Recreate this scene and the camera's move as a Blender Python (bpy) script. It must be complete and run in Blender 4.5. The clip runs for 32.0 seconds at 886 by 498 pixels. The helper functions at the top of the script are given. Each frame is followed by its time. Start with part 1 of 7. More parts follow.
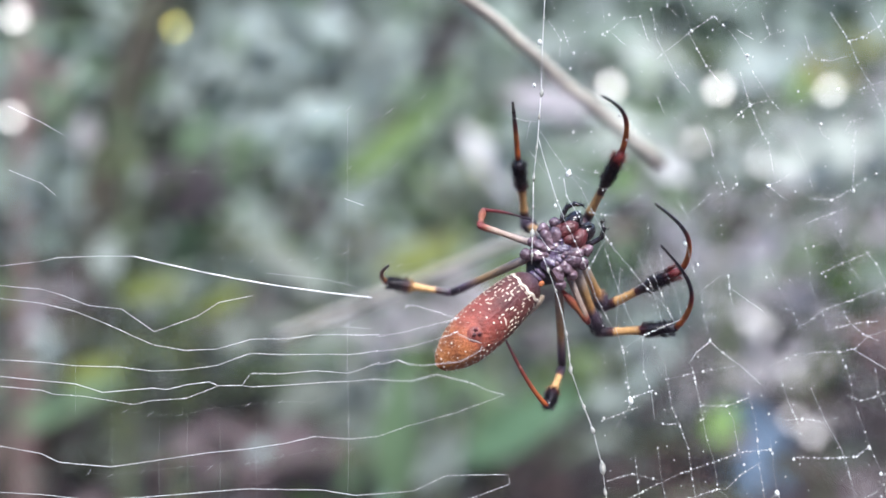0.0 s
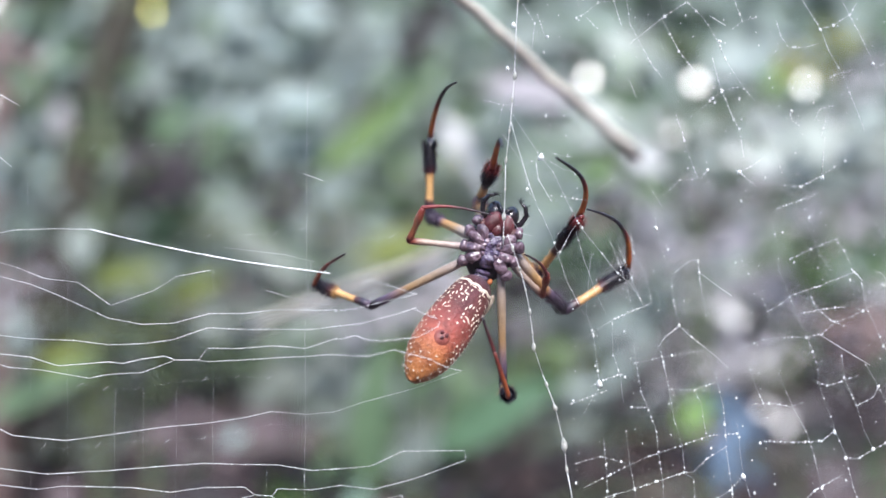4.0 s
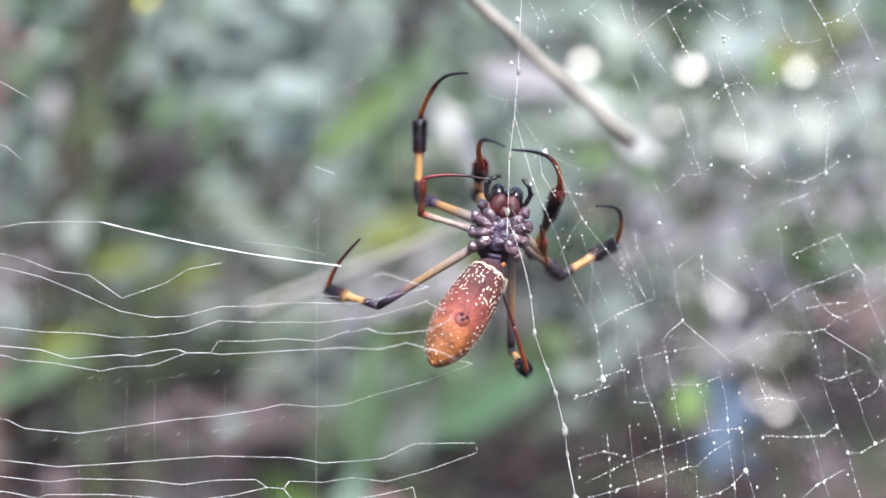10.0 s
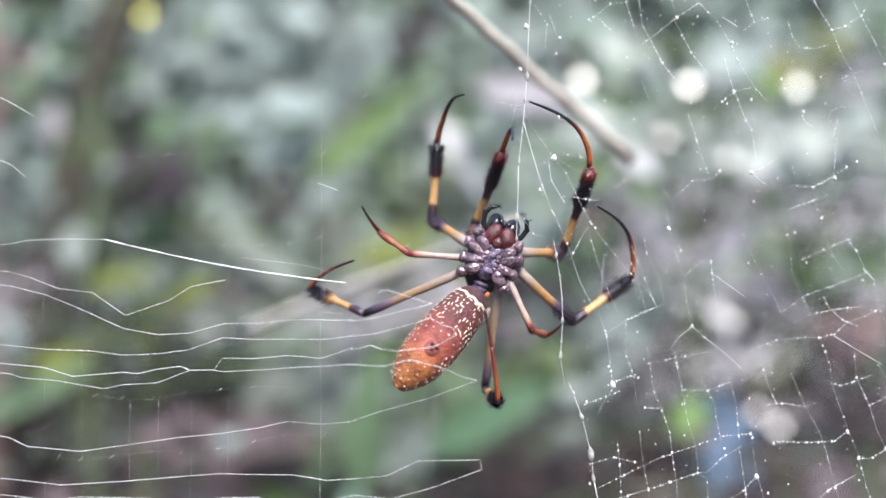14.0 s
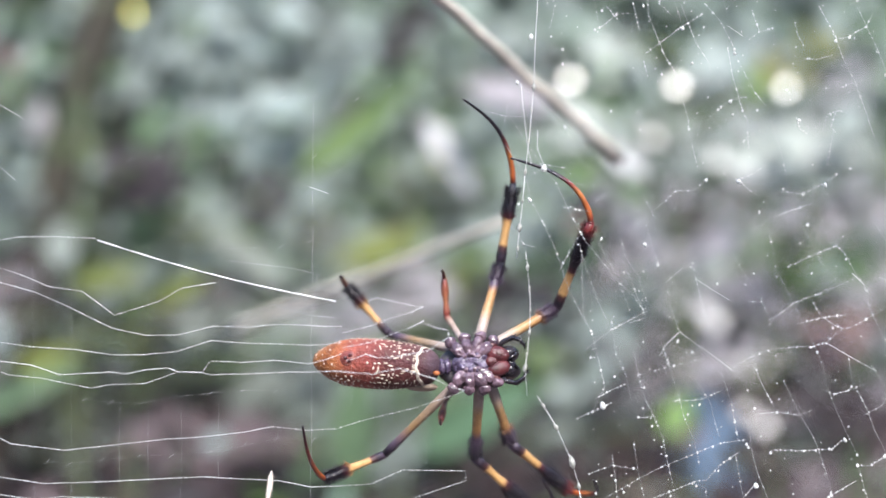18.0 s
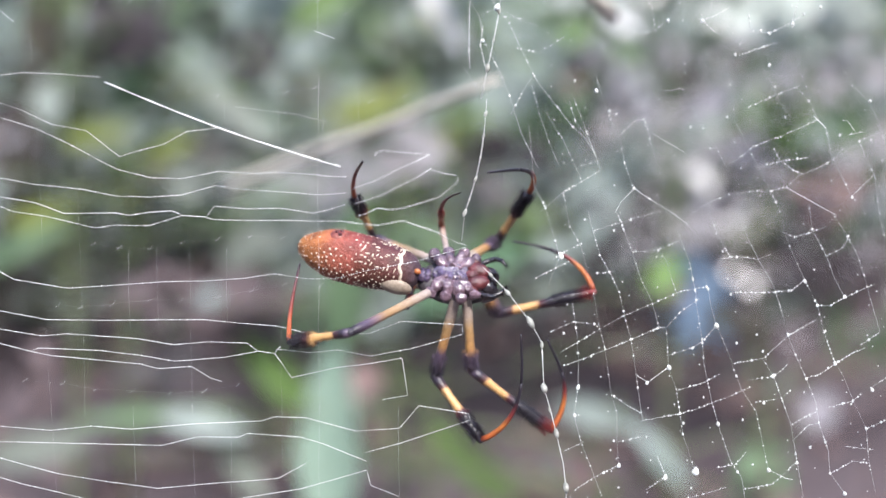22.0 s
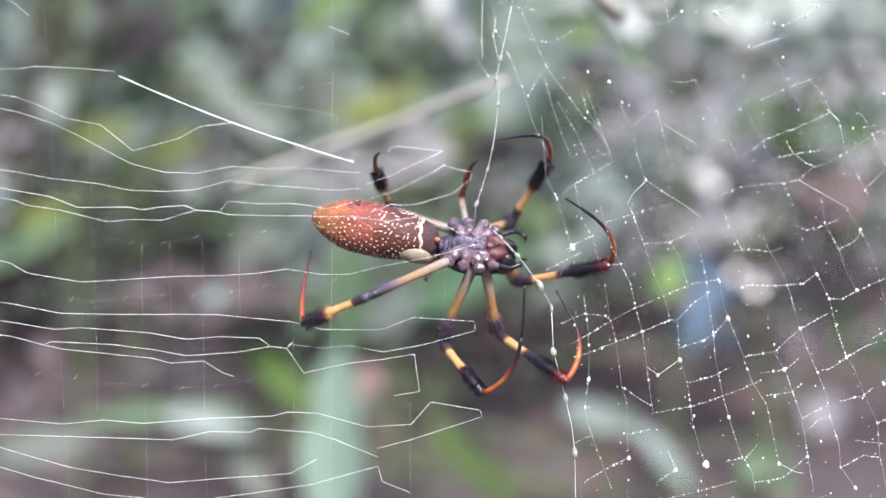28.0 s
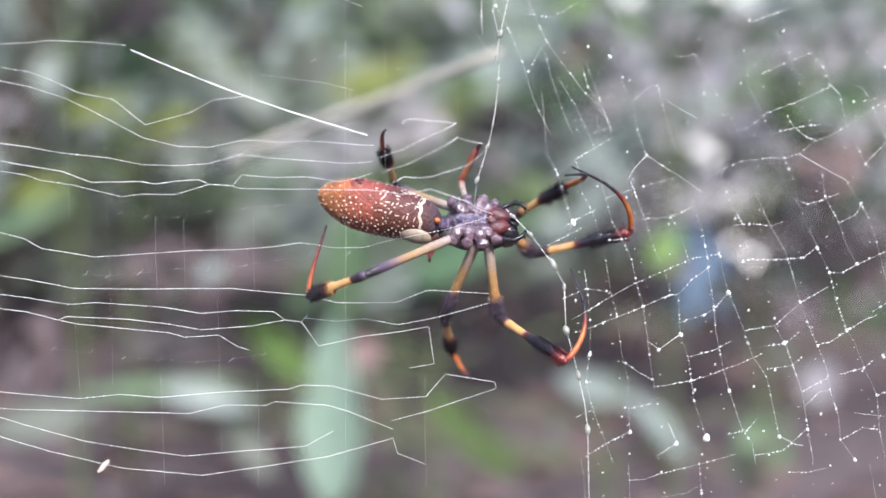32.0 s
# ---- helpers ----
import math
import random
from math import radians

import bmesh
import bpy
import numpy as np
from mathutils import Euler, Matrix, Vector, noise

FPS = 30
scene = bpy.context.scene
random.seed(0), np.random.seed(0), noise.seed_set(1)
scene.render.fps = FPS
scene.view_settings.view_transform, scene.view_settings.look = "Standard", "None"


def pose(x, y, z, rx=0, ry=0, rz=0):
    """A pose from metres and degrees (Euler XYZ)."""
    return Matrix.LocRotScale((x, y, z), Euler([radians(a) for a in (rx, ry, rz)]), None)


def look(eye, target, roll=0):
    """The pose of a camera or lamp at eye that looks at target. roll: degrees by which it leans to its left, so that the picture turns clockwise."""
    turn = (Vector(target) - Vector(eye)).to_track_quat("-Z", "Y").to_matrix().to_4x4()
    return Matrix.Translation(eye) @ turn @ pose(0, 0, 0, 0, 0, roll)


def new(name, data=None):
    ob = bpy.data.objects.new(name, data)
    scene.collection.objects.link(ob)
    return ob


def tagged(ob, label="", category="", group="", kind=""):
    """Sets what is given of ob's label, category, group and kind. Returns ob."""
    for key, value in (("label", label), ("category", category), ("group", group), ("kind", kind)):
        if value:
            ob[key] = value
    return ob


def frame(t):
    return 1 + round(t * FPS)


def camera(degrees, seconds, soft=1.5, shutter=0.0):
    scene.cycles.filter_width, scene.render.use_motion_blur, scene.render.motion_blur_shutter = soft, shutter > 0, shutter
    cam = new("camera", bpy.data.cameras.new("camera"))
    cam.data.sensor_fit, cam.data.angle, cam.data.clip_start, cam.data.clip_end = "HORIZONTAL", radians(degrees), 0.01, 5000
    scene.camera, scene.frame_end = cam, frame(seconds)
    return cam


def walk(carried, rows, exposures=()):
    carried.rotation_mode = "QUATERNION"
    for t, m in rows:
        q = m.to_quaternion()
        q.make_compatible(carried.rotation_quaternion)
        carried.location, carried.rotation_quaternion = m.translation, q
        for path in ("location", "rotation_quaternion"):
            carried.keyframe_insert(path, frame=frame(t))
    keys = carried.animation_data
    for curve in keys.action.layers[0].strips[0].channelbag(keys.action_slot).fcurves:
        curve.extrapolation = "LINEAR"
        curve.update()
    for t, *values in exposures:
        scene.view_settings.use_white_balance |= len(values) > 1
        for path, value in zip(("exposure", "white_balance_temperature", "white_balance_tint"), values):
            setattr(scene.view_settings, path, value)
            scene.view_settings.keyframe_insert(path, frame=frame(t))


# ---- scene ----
# ---- camera: hand-held, a hand's width and a half before the web ----
# seconds, pitch, roll, yaw in degrees
PATH = [
    (0, 1.749, -0.680, 1.733), (0.5, 1.797, -0.584, 1.609), (1, 1.745, -0.479, 1.554), (1.5, 1.801, -0.395, 1.346), (2, 1.775, -0.342, 1.040),
    (2.5, 1.695, -0.297, 0.828), (3, 1.584, -0.245, 0.747), (3.5, 1.349, -0.198, 0.612), (5.5, 0.639, 0.041, 0.268), (6, 0.314, 0.043, 0.275),
    (6.5, 0.082, 0.059, 0.173), (7, -0.159, 0.072, 0.103), (7.5, -0.204, 0.073, 0.110), (8, -0.150, 0.063, 0.033), (8.5, -0.048, 0.036, 0.028),
    (9, 0.000, -0.006, 0.001), (9.5, 0.159, -0.062, 0.075), (10, 0.449, -0.125, 0.204), (10.5, 0.769, -0.171, 0.254), (11, 1.047, -0.180, 0.263),
    (11.5, 1.186, -0.175, 0.339), (12, 1.333, -0.184, 0.317), (12.5, 1.358, -0.203, 0.311), (13, 1.320, -0.224, 0.235), (13.5, 1.321, -0.241, 0.252),
    (14, 1.307, -0.255, 0.160), (14.5, 1.292, -0.271, 0.161), (16.5, 1.244, -0.353, 0.122), (17, 1.265, -0.338, 0.067), (17.5, 1.238, -0.266, -0.187),
    (18, 1.301, -0.164, -0.466), (18.5, 0.856, -0.086, -0.711), (19, -2.719, -0.026, -0.942), (19.5, -5.876, 0.051, -0.743), (20, -7.128, 0.151, -0.636),
    (20.5, -7.484, 0.234, -0.468), (21, -6.904, 0.245, -0.653), (21.5, -6.451, 0.209, -0.822), (22, -6.210, 0.181, -0.930), (22.5, -6.213, 0.157, -0.929),
    (23, -6.230, 0.141, -0.914), (23.5, -6.215, 0.146, -0.868), (24, -6.381, 0.168, -0.760), (24.5, -6.469, 0.188, -0.699), (25, -6.467, 0.203, -0.745),
    (25.5, -6.436, 0.217, -0.652), (27.5, -6.082, 0.497, -0.626), (28, -6.201, 0.524, -0.657), (28.5, -6.332, 0.580, -0.689), (29, -6.555, 0.629, -0.797),
    (29.5, -6.774, 0.583, -0.874), (30, -6.837, 0.435, -0.903), (30.5, -7.082, 0.288, -1.008), (31, -7.154, 0.190, -0.976), (31.5, -7.509, 0.151, -0.945),
    (32, -7.644, 0.164, -0.852),
]
EYE = Vector((0.0, -0.18927, 0.9))
cam = camera(45, 32.0, soft=1.5, shutter=0.8)
cam.data.dof.use_dof = True
cam.data.dof.focus_distance = 0.193
cam.data.dof.aperture_fstop = 6.3
walk(cam, [(t, pose(*EYE, 90 + p, 0, y) @ pose(0, 0, 0, 0, 0, r)) for t, p, r, y in PATH],
     exposures=[(0, 1.76, 6340, 10), (3.5, 1.79, 6300, 10), (6, 1.85, 6550, 10), (18, 1.83, 6600, 10), (20, 1.86, 6600, 10), (32, 1.86, 6600, 10)])

# ---- light: open shade under trees, hazy sun from above and behind the viewer ----
SUN_UP, SUN_TURN = radians(46), radians(166)
world = bpy.data.worlds.new("world")
scene.world = world
world.use_nodes = True
wn = world.node_tree
sky = wn.nodes.new("ShaderNodeTexSky")
sky.sky_type, sky.sun_disc, sky.sun_elevation, sky.sun_rotation = "NISHITA", False, SUN_UP, SUN_TURN
wn.links.new(sky.outputs[0], wn.nodes["Background"].inputs[0])
wn.nodes["Background"].inputs[1].default_value = 0.14
sun = new("sun", bpy.data.lights.new("sun", "SUN"))
sun.data.energy, sun.data.angle, sun.data.color = 2.2, radians(14), (1.0, 0.965, 0.935)
sun_way = Vector((math.sin(SUN_TURN) * math.cos(SUN_UP), math.cos(SUN_TURN) * math.cos(SUN_UP), math.sin(SUN_UP)))
sun.matrix_world = look(sun_way * 5, (0, 0, 0))


# ---- materials ----
def nodes(name, rough=0.5, spec=0.5):
    m = bpy.data.materials.new(name)
    m.use_nodes = True
    tree = m.node_tree
    b = tree.nodes["Principled BSDF"]
    b.inputs["Roughness"].default_value = rough
    b.inputs["Specular IOR Level"].default_value = spec
    return m, tree, b


def ramp(tree, source, stops, kind="LINEAR"):
    r = tree.nodes.new("ShaderNodeValToRGB")
    r.color_ramp.interpolation = kind
    el = r.color_ramp.elements
    while len(el) < len(stops):
        el.new(0.5)
    for e, (p, c) in zip(el, stops):
        e.position, e.color = p, (*c, 1)
    tree.links.new(source, r.inputs[0])
    return r.outputs[0]


def blend(tree, fac, a, b, kind="MIX"):
    n = tree.nodes.new("ShaderNodeMix")
    n.data_type, n.blend_type = "RGBA", kind
    for slot, v in ((0, fac), (6, a), (7, b)):
        if isinstance(v, (float, int)):
            n.inputs[slot].default_value = v
        elif isinstance(v, tuple):
            n.inputs[slot].default_value = (*v, 1)
        else:
            tree.links.new(v, n.inputs[slot])
    return n.outputs[2]


def fog(tree, scale, detail=4.0, space="Object"):
    tc = tree.nodes.new("ShaderNodeTexCoord")
    n = tree.nodes.new("ShaderNodeTexNoise")
    n.inputs["Scale"].default_value, n.inputs["Detail"].default_value = scale, detail
    tree.links.new(tc.outputs[space], n.inputs["Vector"])
    return n.outputs[0]


def relief(tree, b, height, strength, distance):
    n = tree.nodes.new("ShaderNodeBump")
    n.inputs["Strength"].default_value, n.inputs["Distance"].default_value = strength, distance
    tree.links.new(height, n.inputs["Height"])
    tree.links.new(n.outputs[0], b.inputs["Normal"])


def mottled(name, dark, light, scale, rough=0.6, bump=0.3, depth=0.001, fine=9.0, spec=0.4, each=0.0, thin=0.0):
    """Two scales of variation; each: how far single pieces differ; thin: share of light let through."""
    m, tree, b = nodes(name, rough, spec)
    big, small = fog(tree, scale), fog(tree, scale * fine, 6.0)
    col = ramp(tree, big, [(0.32, dark), (0.68, light)])
    col = blend(tree, 0.35, col, ramp(tree, small, [(0.3, tuple(c * 0.55 for c in dark)), (0.7, light)]))
    if each:
        info = tree.nodes.new("ShaderNodeObjectInfo")
        geo = tree.nodes.new("ShaderNodeNewGeometry")
        add = tree.nodes.new("ShaderNodeMath")
        add.operation = "ADD"
        tree.links.new(info.outputs["Random"], add.inputs[0])
        tree.links.new(geo.outputs["Random Per Island"], add.inputs[1])
        mul = tree.nodes.new("ShaderNodeMath")
        mul.operation = "FRACT"
        tree.links.new(add.outputs[0], mul.inputs[0])
        col = blend(tree, each, col, ramp(tree, mul.outputs[0], [(0.0, (0.25, 0.25, 0.25)), (1.0, (1.0, 1.0, 1.0))]), "MULTIPLY")
    tree.links.new(col, b.inputs["Base Color"])
    relief(tree, b, small, bump, depth)
    if thin:
        tr = tree.nodes.new("ShaderNodeBsdfTranslucent")
        tree.links.new(col, tr.inputs[0])
        mix = tree.nodes.new("ShaderNodeMixShader")
        mix.inputs[0].default_value = thin
        tree.links.new(b.outputs[0], mix.inputs[1])
        tree.links.new(tr.outputs[0], mix.inputs[2])
        tree.links.new(mix.outputs[0], tree.nodes["Material Output"].inputs[0])
    return m


def banded(name, stops, length, rough=0.4, spec=0.5):
    """Colour bands along a limb's own axis, broken up by grain."""
    m, tree, b = nodes(name, rough, spec)
    tc = tree.nodes.new("ShaderNodeTexCoord")
    sep = tree.nodes.new("ShaderNodeSeparateXYZ")
    tree.links.new(tc.outputs["Object"], sep.inputs[0])
    mr = tree.nodes.new("ShaderNodeMapRange")
    mr.inputs["From Max"].default_value = length
    tree.links.new(sep.outputs[2], mr.inputs["Value"])
    grain = fog(tree, 1400.0, 5.0)
    wob = tree.nodes.new("ShaderNodeMath")
    wob.operation = "MULTIPLY_ADD"
    wob.inputs[1].default_value, wob.inputs[2].default_value = 0.09, -0.045
    tree.links.new(grain, wob.inputs[0])
    add = tree.nodes.new("ShaderNodeMath")
    add.operation = "ADD"
    tree.links.new(mr.outputs[0], add.inputs[0])
    tree.links.new(wob.outputs[0], add.inputs[1])
    col = ramp(tree, add.outputs[0], stops)
    col = blend(tree, 0.4, col, ramp(tree, grain, [(0.3, (0.35, 0.33, 0.33)), (0.65, (1.0, 1.0, 1.0))]), "MULTIPLY")
    col = blend(tree, 0.35, col, ramp(tree, fog(tree, 520.0, 4.0), [(0.35, (0.42, 0.36, 0.40)), (0.6, (1.0, 1.0, 1.0))]), "MULTIPLY")
    tree.links.new(col, b.inputs["Base Color"])
    relief(tree, b, fog(tree, 4200.0, 3.0), 0.6, 0.0002)
    return m


SILK, tree, b = nodes("silk", 0.35, 0.6)
b.inputs["Base Color"].default_value = (0.6, 0.61, 0.61, 1)
SILK_FINE, tree, b = nodes("fine_silk", 0.4, 0.5)
b.inputs["Base Color"].default_value = (0.6, 0.61, 0.62, 1)
b.inputs["Alpha"].default_value = 0.68
DROP, tree, b = nodes("drop", 0.12, 0.6)
b.inputs["Base Color"].default_value = (0.8, 0.82, 0.8, 1)
b.inputs["Transmission Weight"].default_value = 0.35
b.inputs["IOR"].default_value = 1.33
CLOT = mottled("clot", (0.3, 0.3, 0.27), (0.72, 0.72, 0.68), 900, 0.2, 0.5, 0.0002, 5, 0.6, 0.0, 0.45)

BLACK, BROWN, PALE = (0.02, 0.016, 0.025), (0.075, 0.028, 0.03), (0.40, 0.33, 0.31)
YELLOW, ORANGE, RED, VIOLET = (0.60, 0.35, 0.14), (0.44, 0.105, 0.03), (0.19, 0.03, 0.03), (0.10, 0.07, 0.11)
STRAW, MAROON = (0.47, 0.29, 0.13), (0.075, 0.018, 0.025)
FEMUR = banded("femur_skin", [(0.0, VIOLET), (0.08, PALE), (0.28, (0.42, 0.33, 0.27)), (0.42, STRAW), (0.64, (0.46, 0.24, 0.09)), (0.73, VIOLET), (1.0, BLACK)], 0.0184, 0.35, 0.5)
FEMUR_HIND = banded("hind_femur_skin", [(0.0, VIOLET), (0.10, PALE), (0.35, (0.38, 0.28, 0.2)), (0.62, (0.40, 0.25, 0.12)), (0.74, (0.2, 0.13, 0.13)), (0.84, VIOLET), (1.0, BLACK)], 0.0226, 0.38)
FEMUR_SHORT = banded("short_femur_skin", [(0.0, VIOLET), (0.15, PALE), (0.8, (0.40, 0.29, 0.23)), (0.92, (0.28, 0.09, 0.06)), (1.0, RED)], 0.0118)
TIBIA = banded("tibia_skin", [(0.0, VIOLET), (0.10, BLACK), (0.17, BROWN), (0.21, YELLOW), (0.45, YELLOW), (0.50, MAROON), (0.58, BLACK), (0.88, BLACK), (0.97, MAROON), (1.0, RED)], 0.0178, 0.32, 0.6)
TIBIA_SHORT = banded("short_tibia_skin", [(0.0, RED), (0.4, (0.34, 0.13, 0.06)), (1.0, RED)], 0.0075)
FOOT = banded("foot_skin", [(0.0, RED), (0.06, ORANGE), (0.25, (0.46, 0.15, 0.04)), (0.36, RED), (0.5, BLACK), (1.0, BLACK)], 0.0205)
FOOT_HIND = banded("hind_foot_skin", [(0.0, RED), (0.06, ORANGE), (0.22, (0.36, 0.09, 0.03)), (0.45, (0.22, 0.045, 0.03)), (0.8, MAROON), (1.0, BLACK)], 0.0174)
FOOT_SHORT = banded("short_foot_skin", [(0.0, RED), (0.3, RED), (0.55, BROWN), (1.0, BLACK)], 0.0125)
TAN = mottled("tan_skin", (0.22, 0.17, 0.13), (0.42, 0.34, 0.27), 400, 0.4, 0.3, 0.0002, 6)
FUZZ, tree, b = nodes("fuzz", 0.5, 0.4)
b.inputs["Base Color"].default_value = (0.55, 0.47, 0.42, 1)
b.inputs["Alpha"].default_value = 0.6
SHELL = mottled("shell", (0.014, 0.009, 0.024), (0.125, 0.09, 0.16), 700, 0.2, 0.6, 0.0005, 4, 0.9)
COXA = mottled("coxa_skin", (0.02, 0.011, 0.02), (0.21, 0.135, 0.17), 420, 0.16, 0.5, 0.0003, 5, 0.9)
MOUTH = mottled("mouth_skin", (0.035, 0.008, 0.01), (0.13, 0.028, 0.032), 500, 0.3, 0.6, 0.0004, 6, 0.6)
MOUTH_PALE = mottled("swollen_skin", (0.13, 0.03, 0.03), (0.27, 0.075, 0.055), 600, 0.4, 0.5, 0.0003, 6, 0.4)
JAW = mottled("jaw_skin", (0.008, 0.007, 0.01), (0.03, 0.024, 0.03), 500, 0.22, 0.4, 0.0002, 6, 0.6)
# darker than a whitish carapace, so gaps between hips read as shade
CARAPACE = mottled("shade_grey_carapace_skin", (0.03, 0.025, 0.03), (0.10, 0.09, 0.10), 500, 0.6, 0.4, 0.0002, 8)
CREAM = mottled("cream_skin", (0.46, 0.36, 0.27), (0.74, 0.66, 0.56), 700, 0.5, 0.3, 0.0002, 6)


def abdomen_skin():
    m, tree, b = nodes("abdomen_skin", 0.55, 0.35)
    tc = tree.nodes.new("ShaderNodeTexCoord")
    sep = tree.nodes.new("ShaderNodeSeparateXYZ")
    tree.links.new(tc.outputs["Object"], sep.inputs[0])
    mr = tree.nodes.new("ShaderNodeMapRange")
    mr.inputs["From Min"].default_value, mr.inputs["From Max"].default_value = 0.0, -0.0225
    tree.links.new(sep.outputs[0], mr.inputs["Value"])
    base = ramp(tree, mr.outputs[0], [(0.0, (0.09, 0.06, 0.08)), (0.1, (0.095, 0.03, 0.038)), (0.36, (0.125, 0.034, 0.036)), (0.50, (0.30, 0.07, 0.062)),
                                      (0.68, (0.36, 0.095, 0.065)), (0.82, (0.40, 0.14, 0.05)), (1.0, (0.40, 0.155, 0.05))])
    base = blend(tree, 0.7, base, ramp(tree, fog(tree, 330.0, 5.0), [(0.36, (0.36, 0.26, 0.32)), (0.62, (1.0, 1.0, 1.0))]), "MULTIPLY")
    base = blend(tree, 0.4, base, ramp(tree, fog(tree, 1500.0, 4.0), [(0.34, (0.4, 0.3, 0.28)), (0.62, (1.0, 1.0, 1.0))]), "MULTIPLY")
    # sides are lighter and golden
    side = tree.nodes.new("ShaderNodeMath")
    side.operation = "ABSOLUTE"
    tree.links.new(sep.outputs[1], side.inputs[0])
    flank = ramp(tree, side.outputs[0], [(0.0, (0.0, 0.0, 0.0)), (0.0036, (0.0, 0.0, 0.0)), (0.0052, (1.0, 1.0, 1.0))])
    sc = tree.nodes.new("ShaderNodeMath")
    sc.operation = "MULTIPLY"
    sc.inputs[1].default_value = 0.4
    tree.links.new(flank, sc.inputs[0])
    base = blend(tree, sc.outputs[0], base, (0.42, 0.2, 0.09))
    tree.links.new(base, b.inputs["Base Color"])
    relief(tree, b, fog(tree, 1800.0, 5.0), 0.8, 0.0004)
    return m


ABDOMEN = abdomen_skin()

LEAF = mottled("leaf", (0.1, 0.165, 0.092), (0.165, 0.242, 0.135), 9, 0.55, 0.3, 0.002, 8, 0.3, 0.3, 0.25)
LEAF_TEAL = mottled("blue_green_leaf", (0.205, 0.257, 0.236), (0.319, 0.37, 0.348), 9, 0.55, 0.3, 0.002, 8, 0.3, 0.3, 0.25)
LEAF_DULL = mottled("dull_leaf", (0.13, 0.154, 0.13), (0.232, 0.252, 0.222), 9, 0.6, 0.3, 0.002, 8, 0.3, 0.3, 0.2)
LEAF_DEEP = mottled("deep_green_leaf", (0.05, 0.1, 0.056), (0.092, 0.158, 0.094), 9, 0.75, 0.3, 0.002, 8, 0.12, 0.0, 0.2)
LEAF_FRESH = mottled("fresh_leaf", (0.0978, 0.172, 0.0633), (0.172, 0.253, 0.092), 9, 0.55, 0.3, 0.002, 8, 0.3, 0.3, 0.3)
LEAF_GREY = mottled("grey_leaf", (0.216, 0.204, 0.222), (0.36, 0.336, 0.36), 12, 0.55, 0.3, 0.002, 8, 0.3, 0.2, 0.15)
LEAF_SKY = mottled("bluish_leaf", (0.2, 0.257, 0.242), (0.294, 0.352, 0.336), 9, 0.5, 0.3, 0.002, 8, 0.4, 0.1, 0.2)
LEAF_MINT = mottled("mint_leaf", (0.235, 0.36, 0.275), (0.34, 0.46, 0.37), 9, 0.5, 0.3, 0.002, 8, 0.3, 0.1, 0.2)
LEAF_BRIGHT = mottled("bright_leaf", (0.145, 0.25, 0.075), (0.22, 0.35, 0.12), 9, 0.45, 0.3, 0.002, 8, 0.5, 0.2, 0.3)
LEAF_YELLOW = mottled("yellowing_leaf", (0.176, 0.187, 0.044), (0.308, 0.308, 0.099), 9, 0.5, 0.3, 0.002, 8, 0.4, 0.2, 0.3)
LEAF_OLIVE = mottled("olive_leaf", (0.11, 0.14, 0.025), (0.18, 0.21, 0.05), 9, 0.5, 0.3, 0.002, 8, 0.4, 0.1, 0.3)
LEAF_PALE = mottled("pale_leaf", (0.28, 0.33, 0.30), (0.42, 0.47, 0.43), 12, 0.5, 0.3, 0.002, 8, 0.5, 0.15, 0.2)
# whitened base colour stands for sunlight on a leaf
LEAF_WHITE = mottled("painted_lit_leaf", (0.46, 0.46, 0.46), (0.60, 0.60, 0.60), 12, 0.4, 0.3, 0.002, 8, 0.6, 0.0, 0.1)
GLOSS = mottled("glossy_leaf", (0.42, 0.44, 0.42), (0.52, 0.54, 0.52), 30, 0.26, 0.0, 0.001, 6, 1.0)
GLOSS_YELLOW = mottled("yellow_glossy_leaf", (0.42, 0.42, 0.12), (0.55, 0.55, 0.18), 30, 0.26, 0.0, 0.001, 6, 1.0)
GLOSS_YELLOW.node_tree.nodes["Principled BSDF"].inputs["Specular Tint"].default_value = (0.75, 0.72, 0.16, 1)
GLOSS_MID = mottled("half_glossy_leaf", (0.42, 0.44, 0.42), (0.52, 0.54, 0.52), 30, 0.28, 0.0, 0.001, 6, 1.0)
GLOSS_DULL = mottled("dull_glossy_leaf", (0.36, 0.36, 0.38), (0.46, 0.45, 0.47), 30, 0.4, 0.0, 0.001, 6, 1.0)
# pale lilac, also put where leaves should look lit
LEAF_LILAC = mottled("lilac_leaf", (0.353, 0.328, 0.353), (0.554, 0.517, 0.554), 12, 0.5, 0.3, 0.002, 8, 0.4, 0.2, 0.15)
LEAF_BROWN = mottled("dead_leaf", (0.132, 0.088, 0.0858), (0.264, 0.182, 0.176), 12, 0.7, 0.4, 0.002, 8, 0.3, 0.3, 0.15)
LEAF_UMBER = mottled("umber_leaf", (0.082, 0.062, 0.068), (0.165, 0.128, 0.136), 12, 0.75, 0.4, 0.002, 8, 0.2, 0.2, 0.1)
# blue base colour stands for sky light, not for a blue leaf
LEAF_BLUE = mottled("painted_sky_leaf", (0.12, 0.18, 0.27), (0.18, 0.26, 0.36), 12, 0.35, 0.3, 0.002, 8, 0.5, 0.0, 0.1)
# shade is put into these two base colours, to fill dark gaps
LEAF_DARK = mottled("shade_coloured_leaf", (0.0892, 0.081, 0.0859), (0.154, 0.139, 0.145), 9, 0.6, 0.3, 0.002, 8, 0.3, 0.4, 0.1)
LEAF_SHADE = mottled("deep_shade_coloured_leaf", (0.0375, 0.0325, 0.0363), (0.0688, 0.06, 0.065), 9, 0.8, 0.3, 0.002, 8, 0.1, 0.3, 0.05)
